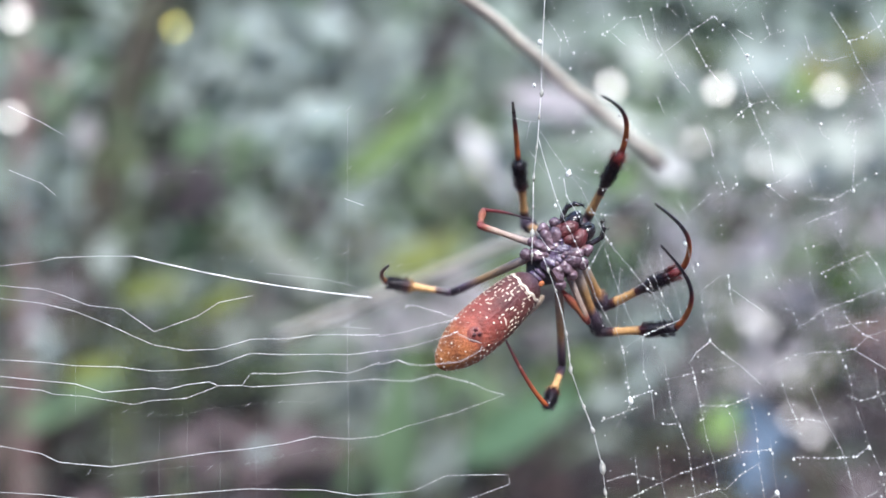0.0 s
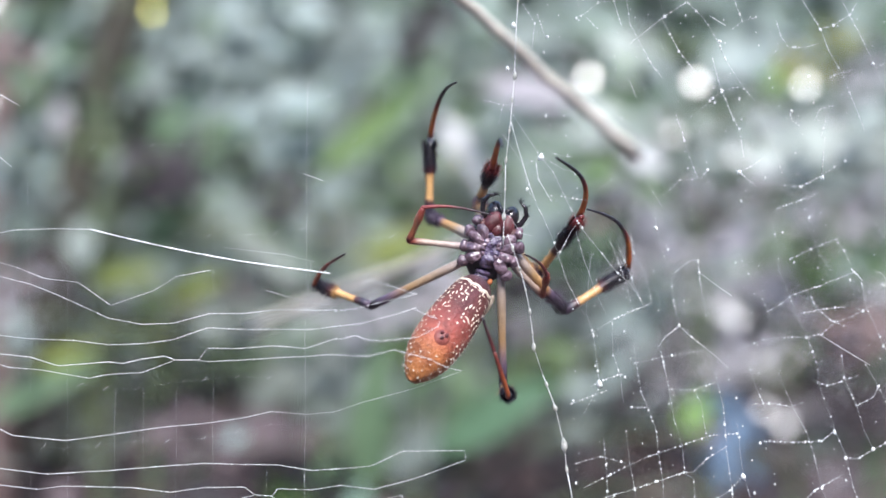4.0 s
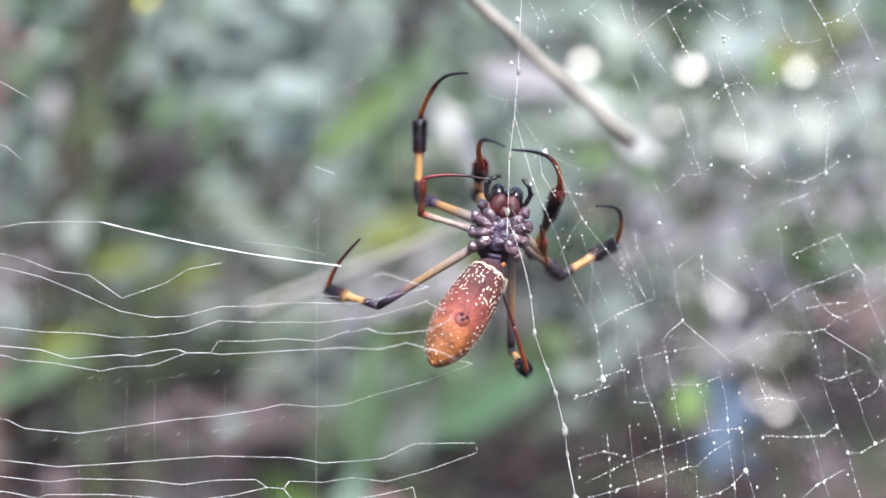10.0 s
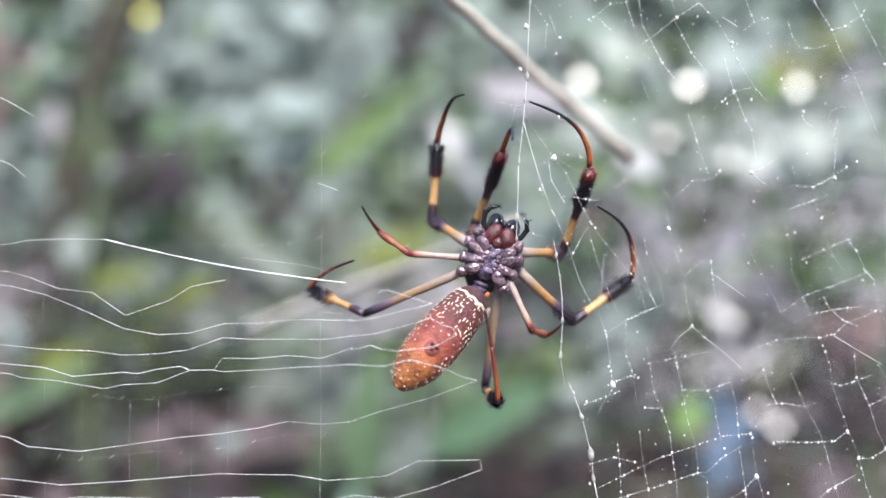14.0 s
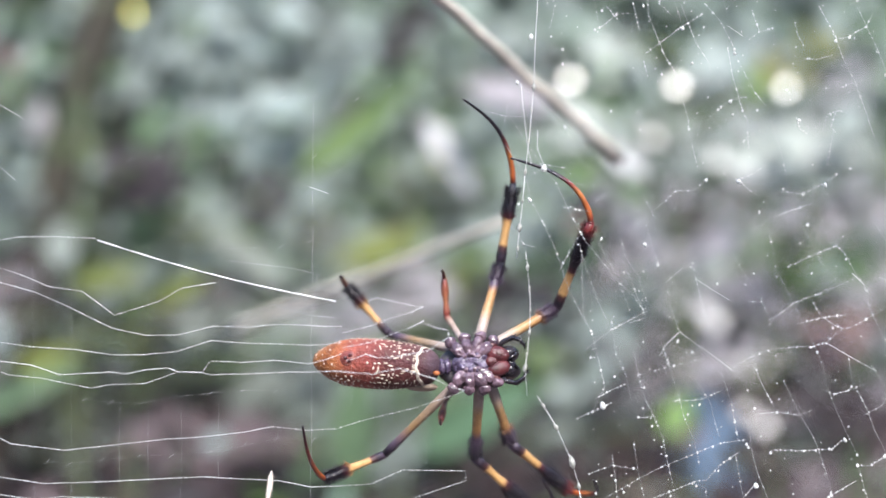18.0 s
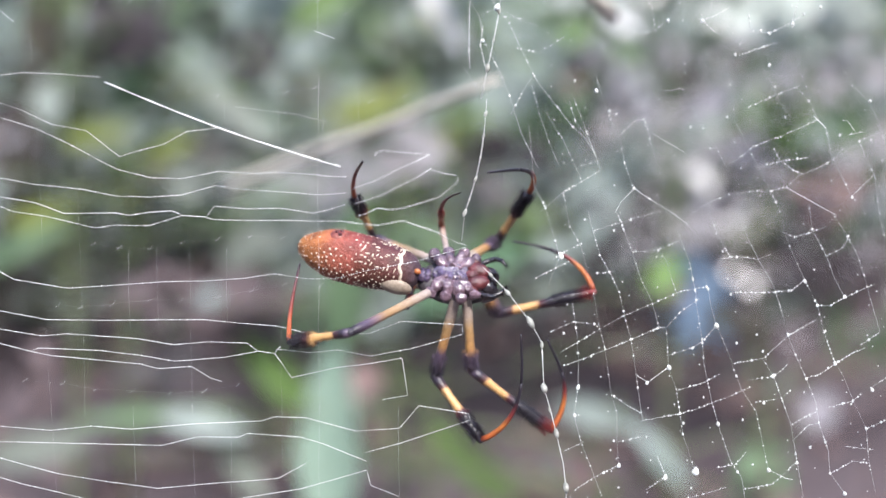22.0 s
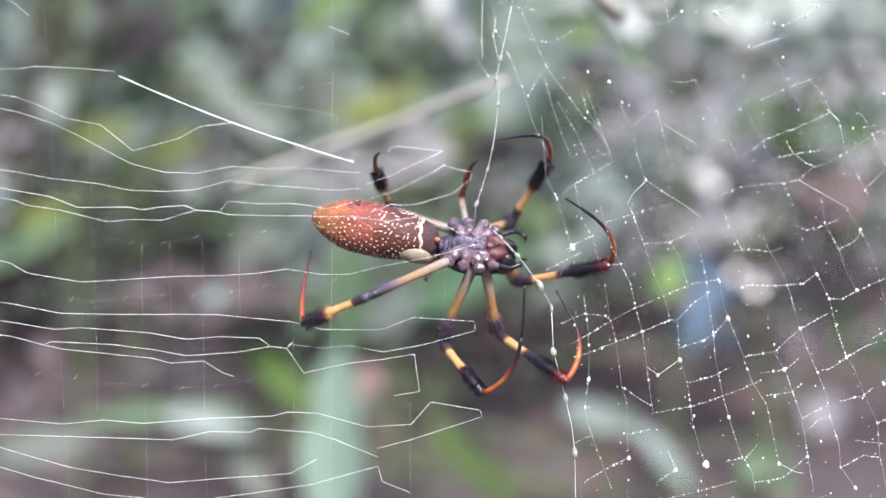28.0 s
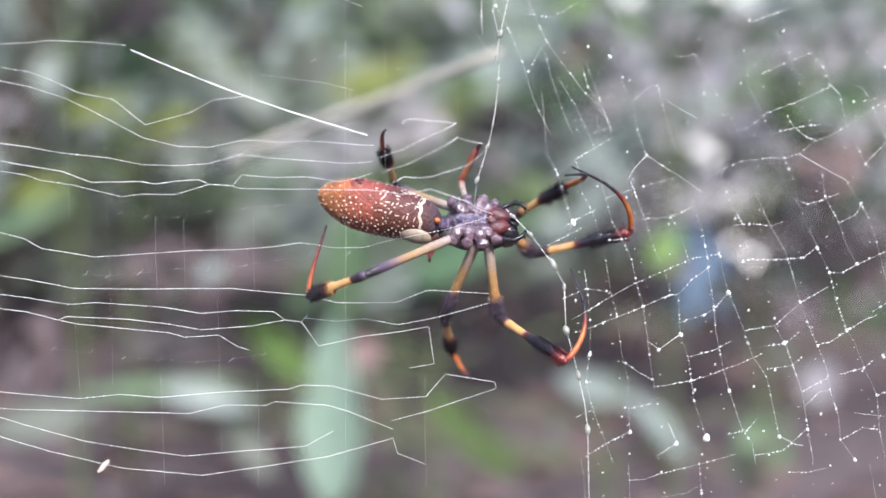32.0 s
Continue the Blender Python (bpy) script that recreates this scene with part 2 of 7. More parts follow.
LITTER = mottled("litter", (0.034, 0.026, 0.030), (0.112, 0.09, 0.099), 3.0, 0.85, 0.6, 0.01, 9, 0.2)
BARK = mottled("bark", (0.022, 0.02, 0.016), (0.075, 0.07, 0.055), 14, 0.85, 0.8, 0.006, 7, 0.2)
BARK_PALE = mottled("pale_bark", (0.07, 0.075, 0.055), (0.16, 0.165, 0.12), 14, 0.8, 0.6, 0.004, 7, 0.2)
PALE_TWIG = mottled("bleached_twig", (0.55, 0.50, 0.42), (0.80, 0.75, 0.66), 40, 0.7, 0.0, 0.0003, 7, 0.3)
STEM = mottled("green_stem", (0.07, 0.10, 0.05), (0.14, 0.16, 0.09), 30, 0.6, 0.3, 0.001, 6, 0.3)
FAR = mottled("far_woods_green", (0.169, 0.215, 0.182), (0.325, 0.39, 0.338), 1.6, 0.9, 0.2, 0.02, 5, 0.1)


# ---- building helpers ----
class Geo:
    """Collects the faces of one mesh."""

    def __init__(self):
        self.v, self.f = [], []

    def tube(self, pts, radii, sides=8, capped=True):
        pts = [Vector(p) for p in pts]
        if isinstance(radii, (float, int)):
            radii = [radii] * len(pts)
        up = Vector((0.31, 0.87, 0.38))
        start = len(self.v)
        for i, p in enumerate(pts):
            d = (pts[min(i + 1, len(pts) - 1)] - pts[max(i - 1, 0)]).normalized()
            a = d.cross(up)
            if a.length < 0.05:
                a = d.cross(Vector((1, 0, 0)))
            a.normalize()
            c = d.cross(a)
            for k in range(sides):
                w = 2 * math.pi * k / sides
                self.v.append(p + (a * math.cos(w) + c * math.sin(w)) * radii[i])
        for i in range(len(pts) - 1):
            for k in range(sides):
                q = start + i * sides
                self.f.append((q + k, q + (k + 1) % sides, q + sides + (k + 1) % sides, q + sides + k))
        if capped:
            self.f.append(tuple(start + k for k in reversed(range(sides))))
            self.f.append(tuple(start + (len(pts) - 1) * sides + k for k in range(sides)))
        return self

    def ball(self, m, rings=6, sides=9):
        """A unit ball put through the matrix m."""
        start = len(self.v)
        self.v.append(m @ Vector((0, 0, 1)))
        for i in range(1, rings):
            th = math.pi * i / rings
            for k in range(sides):
                w = 2 * math.pi * k / sides
                self.v.append(m @ Vector((math.sin(th) * math.cos(w), math.sin(th) * math.sin(w), math.cos(th))))
        self.v.append(m @ Vector((0, 0, -1)))
        for k in range(sides):
            self.f.append((start, start + 1 + k, start + 1 + (k + 1) % sides))
            q = start + 1 + (rings - 2) * sides
            self.f.append((len(self.v) - 1, q + (k + 1) % sides, q + k))
        for i in range(rings - 2):
            for k in range(sides):
                q = start + 1 + i * sides
                self.f.append((q + k, q + sides + k, q + sides + (k + 1) % sides, q + (k + 1) % sides))
        return self

    def leaf(self, m, length, width, droop=0.2, fold=0.15, tip=1.4, rows=7, thick=0.0006, ripple=0.04):
        """A blade along x, folded on its midrib, drooping to its tip; two skins a hair apart."""
        for skin in (0, 1):
            start = len(self.v)
            for i in range(rows + 1):
                u = i / rows
                w = width / 2 * (math.sin(math.pi * u ** (1 / tip)) ** 0.8 + 0.02)
                for s in (-1, -0.55, 0, 0.55, 1):
                    z = -droop * length * u * u + abs(s) * w * 2 * fold - skin * thick * (1 - abs(s) * 0.8)
                    wave = ripple * width * math.sin(5 * u * math.pi + s * 2) * abs(s)
                    self.v.append(m @ Vector((u * length, s * w, z + wave)))
            for i in range(rows):
                for k in range(4):
                    q = start + i * 5 + k
                    face = (q, q + 5, q + 6, q + 1)
                    self.f.append(face if skin else face[::-1])
        return self

    def mesh(self, name, material, smooth=True):
        me = bpy.data.meshes.new(name)
        me.from_pydata(self.v, [], self.f)
        if smooth:
            me.polygons.foreach_set("use_smooth", [True] * len(me.polygons))
        me.materials.append(material)
        me.update()
        return me


def part(name, geo, material, parent, label="", m=None):
    """Links the geometry as one mesh object under a thing or under a part."""
    ob = new(name, geo.mesh(name, material))
    ob.parent = parent
    if m is not None:
        ob.matrix_basis = m
    if label:
        ob["label"] = label
    return ob


def thing(name, label, category, group="", kind="", m=None):
    ob = new(name)
    ob.empty_display_size = 0.02
    if m is not None:
        ob.matrix_basis = m
    return tagged(ob, label, category, group, kind)


def rnd(a, b):
    return random.uniform(a, b)


FOCAL = 1892.8


def spot(u, v, depth):
    """A place named by its bearing from the eye, in steps of 1/FOCAL from (784, 441), at a depth behind the web."""
    k = (depth - EYE.y) / FOCAL
    return Vector(((u - 784) * k, depth, EYE.z + (441 - v) * k))


def reach(px, depth):
    return px * (depth - EYE.y) / FOCAL


# ---- ground and distance ----
def ground_height(x, y):
    s = min(max((y - 0.3) / 2.4, 0), 1)
    rise = 0.48 * s * s * (3 - 2 * s) + 0.08 * max(y - 2.7, 0)
    return rise + 0.035 * noise.noise((x * 1.7, y * 1.7, 0.3)) + 0.012 * noise.noise((x * 7, y * 7, 2.0))


def ground():
    g = Geo()
    xs = [-400, -60, -12] + [-6 + 0.15 * i for i in range(81)] + [12, 60, 400]
    ys = [-400, -60, -8] + [-2 + 0.15 * i for i in range(67)] + [14, 60, 400]
    for y in ys:
        for x in xs:
            g.v.append(Vector((x, y, ground_height(x, y) if abs(x) < 7 and -2.5 < y < 8.5 else (0.9 if y > 8 else 0.0))))
    n = len(xs)
    for j in range(len(ys) - 1):
        for i in range(n - 1):
            g.f.append((j * n + i, j * n + i + 1, (j + 1) * n + i + 1, (j + 1) * n + i))
    tagged(new("ground", g.mesh("ground", LITTER)), "forest floor of dark brown leaf litter rising in a bank", "ground", kind="structure")


ground()


def litter():
    """Fallen leaves on the floor."""
    random.seed(21)
    g = Geo()
    for k in range(6000):
        x, y = (rnd(-1.8, 2.0), rnd(0.5, 4.2)) if k < 1500 else (rnd(-4.5, 4.5), rnd(-2.4, 6.0))
        z = ground_height(x, y) + 0.004
        g.leaf(pose(x, y, z, rnd(-25, 25), rnd(-25, 25), rnd(0, 360)), rnd(0.05, 0.11), rnd(0.025, 0.05), rnd(-0.1, 0.3), 0.15, 1.3, 4)
    tagged(new("fallen_leaves", g.mesh("fallen_leaves", LEAF_BROWN)), "dead brown leaves lying on the forest floor", "leaf litter", kind="stuff")


litter()


def far_woods():
    """A wall of distant greenery that closes the place behind the plants."""
    g = Geo()
    n = 40
    for j in range(16):
        for i in range(n + 1):
            w = math.pi * 2 * i / n
            r = 7.5 + 0.9 * noise.noise((i * 0.9, j * 0.8, 1.0))
            g.v.append(Vector((r * math.sin(w), r * math.cos(w), -0.3 + j * 0.3 + 0.2 * noise.noise((i * 1.3, j, 5.0)))))
    for j in range(15):
        for i in range(n):
            q = j * (n + 1) + i
            g.f.append((q, q + 1, q + n + 2, q + n + 1))
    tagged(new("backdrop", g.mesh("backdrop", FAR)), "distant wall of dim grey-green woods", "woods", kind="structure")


far_woods()


def undergrowth(label, seed, count, material, area, sizes, upright=0.5):
    """Leaves too many to count, between the plants and the far woods: area is u, v and depth ranges."""
    random.seed(seed)
    g = Geo()
    (u0, u1), (v0, v1), (d0, d1) = area
    for _ in range(count):
        d = rnd(d0, d1)
        p = spot(rnd(u0, u1), rnd(v0, v1), d)
        if p.z < ground_height(p.x, p.y) + 0.03:
            continue
        size = reach(rnd(*sizes), d)
        g.leaf(Matrix.Translation(p) @ pose(0, 0, 0, rnd(-70, 70) * upright + 50, rnd(-50, 50), rnd(0, 360)), size, size * rnd(0.35, 0.6), rnd(0.0, 0.3), 0.12, 1.3, 4)
    return tagged(new("undergrowth", g.mesh("undergrowth", material)), label, "undergrowth", kind="stuff")


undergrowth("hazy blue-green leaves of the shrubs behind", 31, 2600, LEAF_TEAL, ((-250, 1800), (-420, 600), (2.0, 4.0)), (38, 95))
undergrowth("dull green leaves of the shrubs behind", 32, 1500, LEAF, ((-250, 1800), (-420, 680), (1.9, 3.4)), (36, 90))
undergrowth("dull grey-green leaves low in the shrubs behind", 35, 200, LEAF_DULL, ((500, 1800), (560, 1150), (1.5, 2.4)), (36, 85))
# dark base colour stands in for shade deep among the shrubs
undergrowth("leaves coloured dark to stand for shade in the shrubs behind", 33, 200, LEAF_DARK, ((-250, 1800), (-100, 900), (1.8, 3.0)), (45, 95))
# paleness in the colour makes these look lit
undergrowth("leaves coloured pale to stand for light caught in the shrubs behind", 34, 330, LEAF_LILAC, ((950, 1700), (40, 820), (1.7, 3.0)), (28, 66))
undergrowth("dull leaves at the foot of the leaning tree", 45, 170, LEAF_DULL, ((-200, 620), (500, 800), (1.5, 2.3)), (34, 80))
undergrowth("blue-green leaves low behind the spider", 46, 230, LEAF_TEAL, ((480, 1130), (470, 730), (1.5, 2.2)), (34, 85))
undergrowth("withered brown leaves among the shrubs behind", 39, 90, LEAF_BROWN, ((-150, 1750), (330, 1000), (1.6, 2.6)), (34, 80))
undergrowth("yellowing leaves among the shrubs behind", 37, 60, LEAF_YELLOW, ((-150, 1700), (200, 700), (1.7, 2.8)), (36, 80))
undergrowth("fresh green leaves among the shrubs behind", 38, 60, LEAF_BRIGHT, ((350, 1700), (60, 900), (1.6, 2.6)), (36, 85))
undergrowth("green leaves in the middle of the shrubs behind", 40, 110, LEAF_FRESH, ((150, 1050), (180, 640), (1.5, 2.3)), (34, 85))
undergrowth("grey-lilac leaves behind the orb web", 44, 260, LEAF_LILAC, ((1060, 1640), (290, 660), (1.6, 2.3)), (28, 66))
undergrowth("dark umber leaves low behind the orb web", 47, 70, LEAF_UMBER, ((1180, 1700), (620, 1100), (1.4, 1.9)), (34, 80))
undergrowth("dark umber leaves on the ground below the web", 48, 50, LEAF_UMBER, ((-150, 390), (800, 1100), (1.3, 1.8)), (34, 80))
undergrowth("blue-green leaves before the leaning tree", 49, 60, LEAF_TEAL, ((0, 420), (240, 480), (1.5, 2.2)), (30, 70))
# whitish colour imitates light coming through a gap
undergrowth("leaves coloured whitish to stand for light in a gap behind", 36, 130, LEAF_PALE, ((1080, 1600), (60, 420), (1.7, 2.6)), (30, 70))


def tree(name, label, u0, v0, u1, v1, depth, width, bark, seed, lean_up=1.6):
    """A trunk through two bearings, down to the ground and up to limbs and a leafy crown."""
    random.seed(seed)
    a, b = spot(u0, v0, depth), spot(u1, v1, depth)
    way = (a - b).normalized()
    foot = b + way * ((ground_height(b.x, b.y) - 0.05 - b.z) / way.z)
    top = a + way * lean_up
    r = reach(width, depth) / 2
    base = thing(name, label, "tree", m=Matrix.Translation(foot))
    g = Geo()
    pts, rad = [], []
    for i in range(25):
        s = i / 24
        p = (top - foot) * s
        wob = Vector((noise.noise((s * 5, seed, 0)), noise.noise((s * 5, seed, 3)), 0)) * r * 0.7
        pts.append(p + wob)
        rad.append(r * (1.35 - 0.35 * min(s * 4, 1) - 0.45 * s))
    g.tube(pts, rad, 14)
    part("trunk", g, bark, base)
    crown = Geo()
    for k in range(7):
        at = pts[16 + k]
        end = at + Vector((rnd(-0.8, 0.8), rnd(-0.2, 0.9), rnd(0.2, 0.7)))
        limb = Geo()
        mid = (at + end) / 2 + Vector((0, 0, 0.08))
        limb.tube([at, mid, end], [r * 0.4, r * 0.28, r * 0.1], 7)
        part("limb", limb, bark, base)
        for _ in range(70):
            s = rnd(0.3, 1.1)
            c = at.lerp(end, s) + Vector((rnd(-1, 1), rnd(-1, 1), rnd(-1, 1))) * 0.28
            crown.leaf(Matrix.Translation(c) @ pose(0, 0, 0, rnd(-60, 60), rnd(-60, 60), rnd(0, 360)), rnd(0.08, 0.15), rnd(0.035, 0.06), 0.2, 0.12, 1.3, 4)
    tagged(part("crown", crown, LEAF, base), kind="stuff")
    return base


tree("tree", "leaning tree with a dull grey-brown trunk", 205, -40, 85, 420, 2.0, 92, BARK, 41)
tree("tree", "slim tree with a pale greenish trunk", 285, -40, 175, 420, 2.3, 52, BARK_PALE, 42)
tree("tree", "thin sapling with a reddish-brown stem", -20, -60, -22, 330, 1.9, 40, LEAF_BROWN, 43)


def dead_twig(label, bark, u0, v0, d0, u1, v1, d1, width, seed, width2):
    """A bare stick from one bearing to another, held up by a side shoot that goes to the ground."""
    random.seed(seed)
    a, b = spot(u0, v0, d0), spot(u1, v1, d1)
    base = thing("dead_branch", label, "branch", m=Matrix.Translation(a))
    r = reach(width, d0) / 2
    g = Geo()
    pts = [(b - a) * (i / 12) + Vector((rnd(-1, 1), rnd(-1, 1), rnd(-1, 1))) * r * 0.5 for i in range(13)]
    g.tube(pts, [r + (reach(width2, d1) / 2 - r) * i / 12 for i in range(13)], 14)
    part("stick", g, bark, base)
    for i in (3, 6, 9):
        q = r + (reach(width2, d1) / 2 - r) * i / 12
        part("knot", Geo().ball(Matrix.Translation(pts[i]) @ Matrix.Diagonal((q * 1.2, q * 1.2, q * 1.2, 1)), 6, 10), bark, base)
    return base


dead_twig("long bare pale stick slanting down through the shrubs", PALE_TWIG, 745, -88, 0.06, 1112, 238, 0.15, 18, 51, 22)
dead_twig("long bare brownish stick rising through the shrubs", PALE_TWIG, 905, 350, 0.14, 430, 540, 0.3, 13, 52, 22)


# ---- plants: u, v of the leaf's middle, length, width, turn of its axis, material ----
def plant(label, u, depth, leaves, seed, spread=0.06, category="shrub"):
    """A stem from the ground with leaves of its own, each on a stalk."""
    random.seed(seed)
    foot = spot(u, 441, depth)
    foot.z = ground_height(foot.x, foot.y) - 0.02
    base = thing("shrub" if category == "shrub" else "broad_leaved_plant", label, category, m=Matrix.Translation(foot))
    stem = Geo()
    top = max(spot(l[0], l[1], depth).z for l in leaves)
    main = [Vector((rnd(-0.01, 0.01), rnd(-0.01, 0.01), 0)).lerp(Vector((rnd(-0.02, 0.02), 0.05, top - foot.z)), i / 8) for i in range(9)]
    stem.tube(main, [0.007 * (1 - 0.06 * i) for i in range(9)], 7)
    for lu, lv, ln, wd, turn, material in leaves:
        d = depth + rnd(-spread, spread)
        c, w = spot(lu, lv, d) - foot, radians(turn)
        size = reach(ln, d)
        way = Vector((math.cos(w), 0, math.sin(w)))
        start = c - way * size / 2
        if material in (GLOSS, GLOSS_MID, GLOSS_DULL, GLOSS_YELLOW):
            # a small shining leaf turned to throw the sun's light at the viewer
            half = ((EYE - c - foot).normalized() + sun_way).normalized()
            side = half.cross(Vector((0, 0, 1))).normalized()
            m = Matrix((side, half.cross(side), half)).transposed().to_4x4()
            m.translation = c - side * size / 2
            part("leaf", Geo().leaf(m, size, size * 0.9, 0.0, 0.0, 1.2, 7, 0.0004, 0.0), material, base, "shining leaf")
            start = m.translation
        elif ln < 2.6 * wd and ln > 85:
            # a spray of smaller leaves that grow close together
            wide, count = reach(wd, d), 7
            for i in range(count):
                r, a = math.sqrt(rnd(0.02, 1)) * 0.52, 2 * math.pi * (i + rnd(0, 0.7)) / count
                at = c + way * size * r * math.cos(a) + Vector((-way.z, 0, way.x)) * wide * r * 1.15 * math.sin(a) + Vector((0, rnd(-0.05, 0.05), 0))
                blade, q = size * rnd(0.38, 0.6), w + rnd(-0.9, 0.9)
                m = Matrix.Translation(at - Vector((math.cos(q), 0, math.sin(q))) * blade / 2) @ Euler((0, -q, 0)).to_matrix().to_4x4() @ pose(0, 0, 0, 62 + rnd(-25, 25), 0, 0)
                part("leaf", Geo().leaf(m, blade, blade * rnd(0.4, 0.6), rnd(-0.06, 0.15), 0.1, rnd(1.1, 1.5), 5), material, base)
        else:
            face = Matrix.Translation(start) @ Euler((0, -w, 0)).to_matrix().to_4x4() @ pose(0, 0, 0, 62 + rnd(-16, 16), 0, 0)
            part("leaf", Geo().leaf(face, size, reach(wd, d), rnd(-0.06, 0.12), 0.1, rnd(1.1, 1.5)), material, base)
        k = min(range(9), key=lambda i: abs(main[i].z - (start.z - 0.06)))
        mid = (main[k] + start) / 2 + Vector((0, 0.03, 0.02))
        stem.tube([main[k], mid, start], [0.004, 0.003, 0.002], 6)
    part("stem", stem, STEM, base)
    return base


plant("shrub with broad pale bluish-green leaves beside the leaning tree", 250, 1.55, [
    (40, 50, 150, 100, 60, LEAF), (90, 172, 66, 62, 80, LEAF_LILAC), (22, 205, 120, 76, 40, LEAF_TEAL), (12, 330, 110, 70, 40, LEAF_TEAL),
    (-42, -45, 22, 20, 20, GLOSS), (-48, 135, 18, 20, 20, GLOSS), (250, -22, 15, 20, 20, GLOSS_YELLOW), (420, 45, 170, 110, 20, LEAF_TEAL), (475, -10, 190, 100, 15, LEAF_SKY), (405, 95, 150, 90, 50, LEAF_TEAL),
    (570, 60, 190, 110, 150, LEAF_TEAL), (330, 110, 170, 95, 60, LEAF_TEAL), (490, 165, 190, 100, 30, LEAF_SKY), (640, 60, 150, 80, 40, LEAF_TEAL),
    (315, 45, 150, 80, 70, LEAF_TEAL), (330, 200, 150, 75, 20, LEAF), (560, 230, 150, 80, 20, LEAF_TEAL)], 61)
plant("shrub with whitish and yellowing leaves low beside the tree", 150, 1.35, [
    (128, 388, 80, 66, 80, LEAF_PALE), (205, 447, 125, 46, 10, LEAF_OLIVE), (335, 470, 110, 42, 30, LEAF_OLIVE), (455, 415, 170, 52, -42, LEAF_DULL),
    (598, 368, 84, 76, 80, LEAF_DULL), (300, 352, 110, 66, 60, LEAF), (100, 590, 115, 44, 15, LEAF_OLIVE), (25, 485, 90, 70, 60, LEAF_GREY),
    # LEAF_SHADE sprays, and the brown one at (2, 95), paint dark gaps
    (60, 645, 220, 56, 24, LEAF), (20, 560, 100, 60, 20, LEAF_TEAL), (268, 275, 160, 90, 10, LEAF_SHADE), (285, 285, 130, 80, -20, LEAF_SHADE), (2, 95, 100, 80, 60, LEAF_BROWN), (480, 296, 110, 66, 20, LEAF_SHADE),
    (540, 330, 120, 60, 40, LEAF_TEAL), (400, 520, 120, 60, 15, LEAF_DULL), (520, 560, 130, 70, 30, LEAF), (610, 530, 130, 70, 20, LEAF_GREY), (630, 668, 120, 70, 60, LEAF_TEAL)], 62)
plant("leafy shrub with green blades and blackish leaves painted as shade behind the web", 730, 1.45, [
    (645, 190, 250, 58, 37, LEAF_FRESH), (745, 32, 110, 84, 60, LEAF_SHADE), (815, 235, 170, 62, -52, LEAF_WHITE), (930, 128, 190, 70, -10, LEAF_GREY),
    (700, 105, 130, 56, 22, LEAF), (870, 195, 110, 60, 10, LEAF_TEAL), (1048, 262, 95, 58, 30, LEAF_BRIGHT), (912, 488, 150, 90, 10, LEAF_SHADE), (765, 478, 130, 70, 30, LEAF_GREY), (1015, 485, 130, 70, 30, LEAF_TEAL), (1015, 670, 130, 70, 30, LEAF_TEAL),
    (845, 452, 100, 60, 12, LEAF_OLIVE), (690, 398, 190, 72, 22, LEAF_OLIVE), (960, 330, 170, 90, 35, LEAF_TEAL), (1010, 430, 150, 80, 20, LEAF),
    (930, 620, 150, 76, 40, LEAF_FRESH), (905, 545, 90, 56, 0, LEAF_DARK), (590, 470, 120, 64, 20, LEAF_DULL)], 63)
plant("shrub with shining leaves and others coloured pale to look sunlit", 1230, 1.3, [
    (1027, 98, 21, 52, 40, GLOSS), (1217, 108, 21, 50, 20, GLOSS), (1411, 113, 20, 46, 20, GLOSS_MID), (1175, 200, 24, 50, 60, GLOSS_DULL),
    # the white leaf at (1126, 246) stands for the stick's sunlit end
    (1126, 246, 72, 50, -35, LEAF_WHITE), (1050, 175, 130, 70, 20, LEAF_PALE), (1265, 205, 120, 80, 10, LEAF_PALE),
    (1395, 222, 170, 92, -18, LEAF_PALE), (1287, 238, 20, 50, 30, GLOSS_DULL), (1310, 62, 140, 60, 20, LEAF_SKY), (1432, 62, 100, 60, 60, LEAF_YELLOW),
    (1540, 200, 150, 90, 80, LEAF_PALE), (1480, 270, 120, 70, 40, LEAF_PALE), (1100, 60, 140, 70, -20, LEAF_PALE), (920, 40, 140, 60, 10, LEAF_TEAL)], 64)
plant("shrub with lilac-grey leaves and near-black ones painted as dark gaps", 1400, 1.5, [
    (1262, 508, 31, 75, -20, GLOSS_DULL), (1285, 528, 28, 75, -20, GLOSS_DULL), (1208, 492, 26, 75, -20, GLOSS_DULL), (1330, 602, 20, 52, 20, GLOSS_DULL), (1332, 687, 21, 52, 60, GLOSS_DULL), (1367, 712, 23, 52, 60, GLOSS_DULL),
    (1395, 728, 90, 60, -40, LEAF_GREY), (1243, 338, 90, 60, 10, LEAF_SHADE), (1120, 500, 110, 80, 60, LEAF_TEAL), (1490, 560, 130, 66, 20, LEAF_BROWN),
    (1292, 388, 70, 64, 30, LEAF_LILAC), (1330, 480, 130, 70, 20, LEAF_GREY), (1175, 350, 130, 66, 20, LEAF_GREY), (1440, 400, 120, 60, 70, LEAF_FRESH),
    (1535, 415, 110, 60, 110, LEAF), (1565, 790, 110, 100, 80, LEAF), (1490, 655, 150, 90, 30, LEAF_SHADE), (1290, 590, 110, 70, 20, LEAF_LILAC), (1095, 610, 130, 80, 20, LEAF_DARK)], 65)
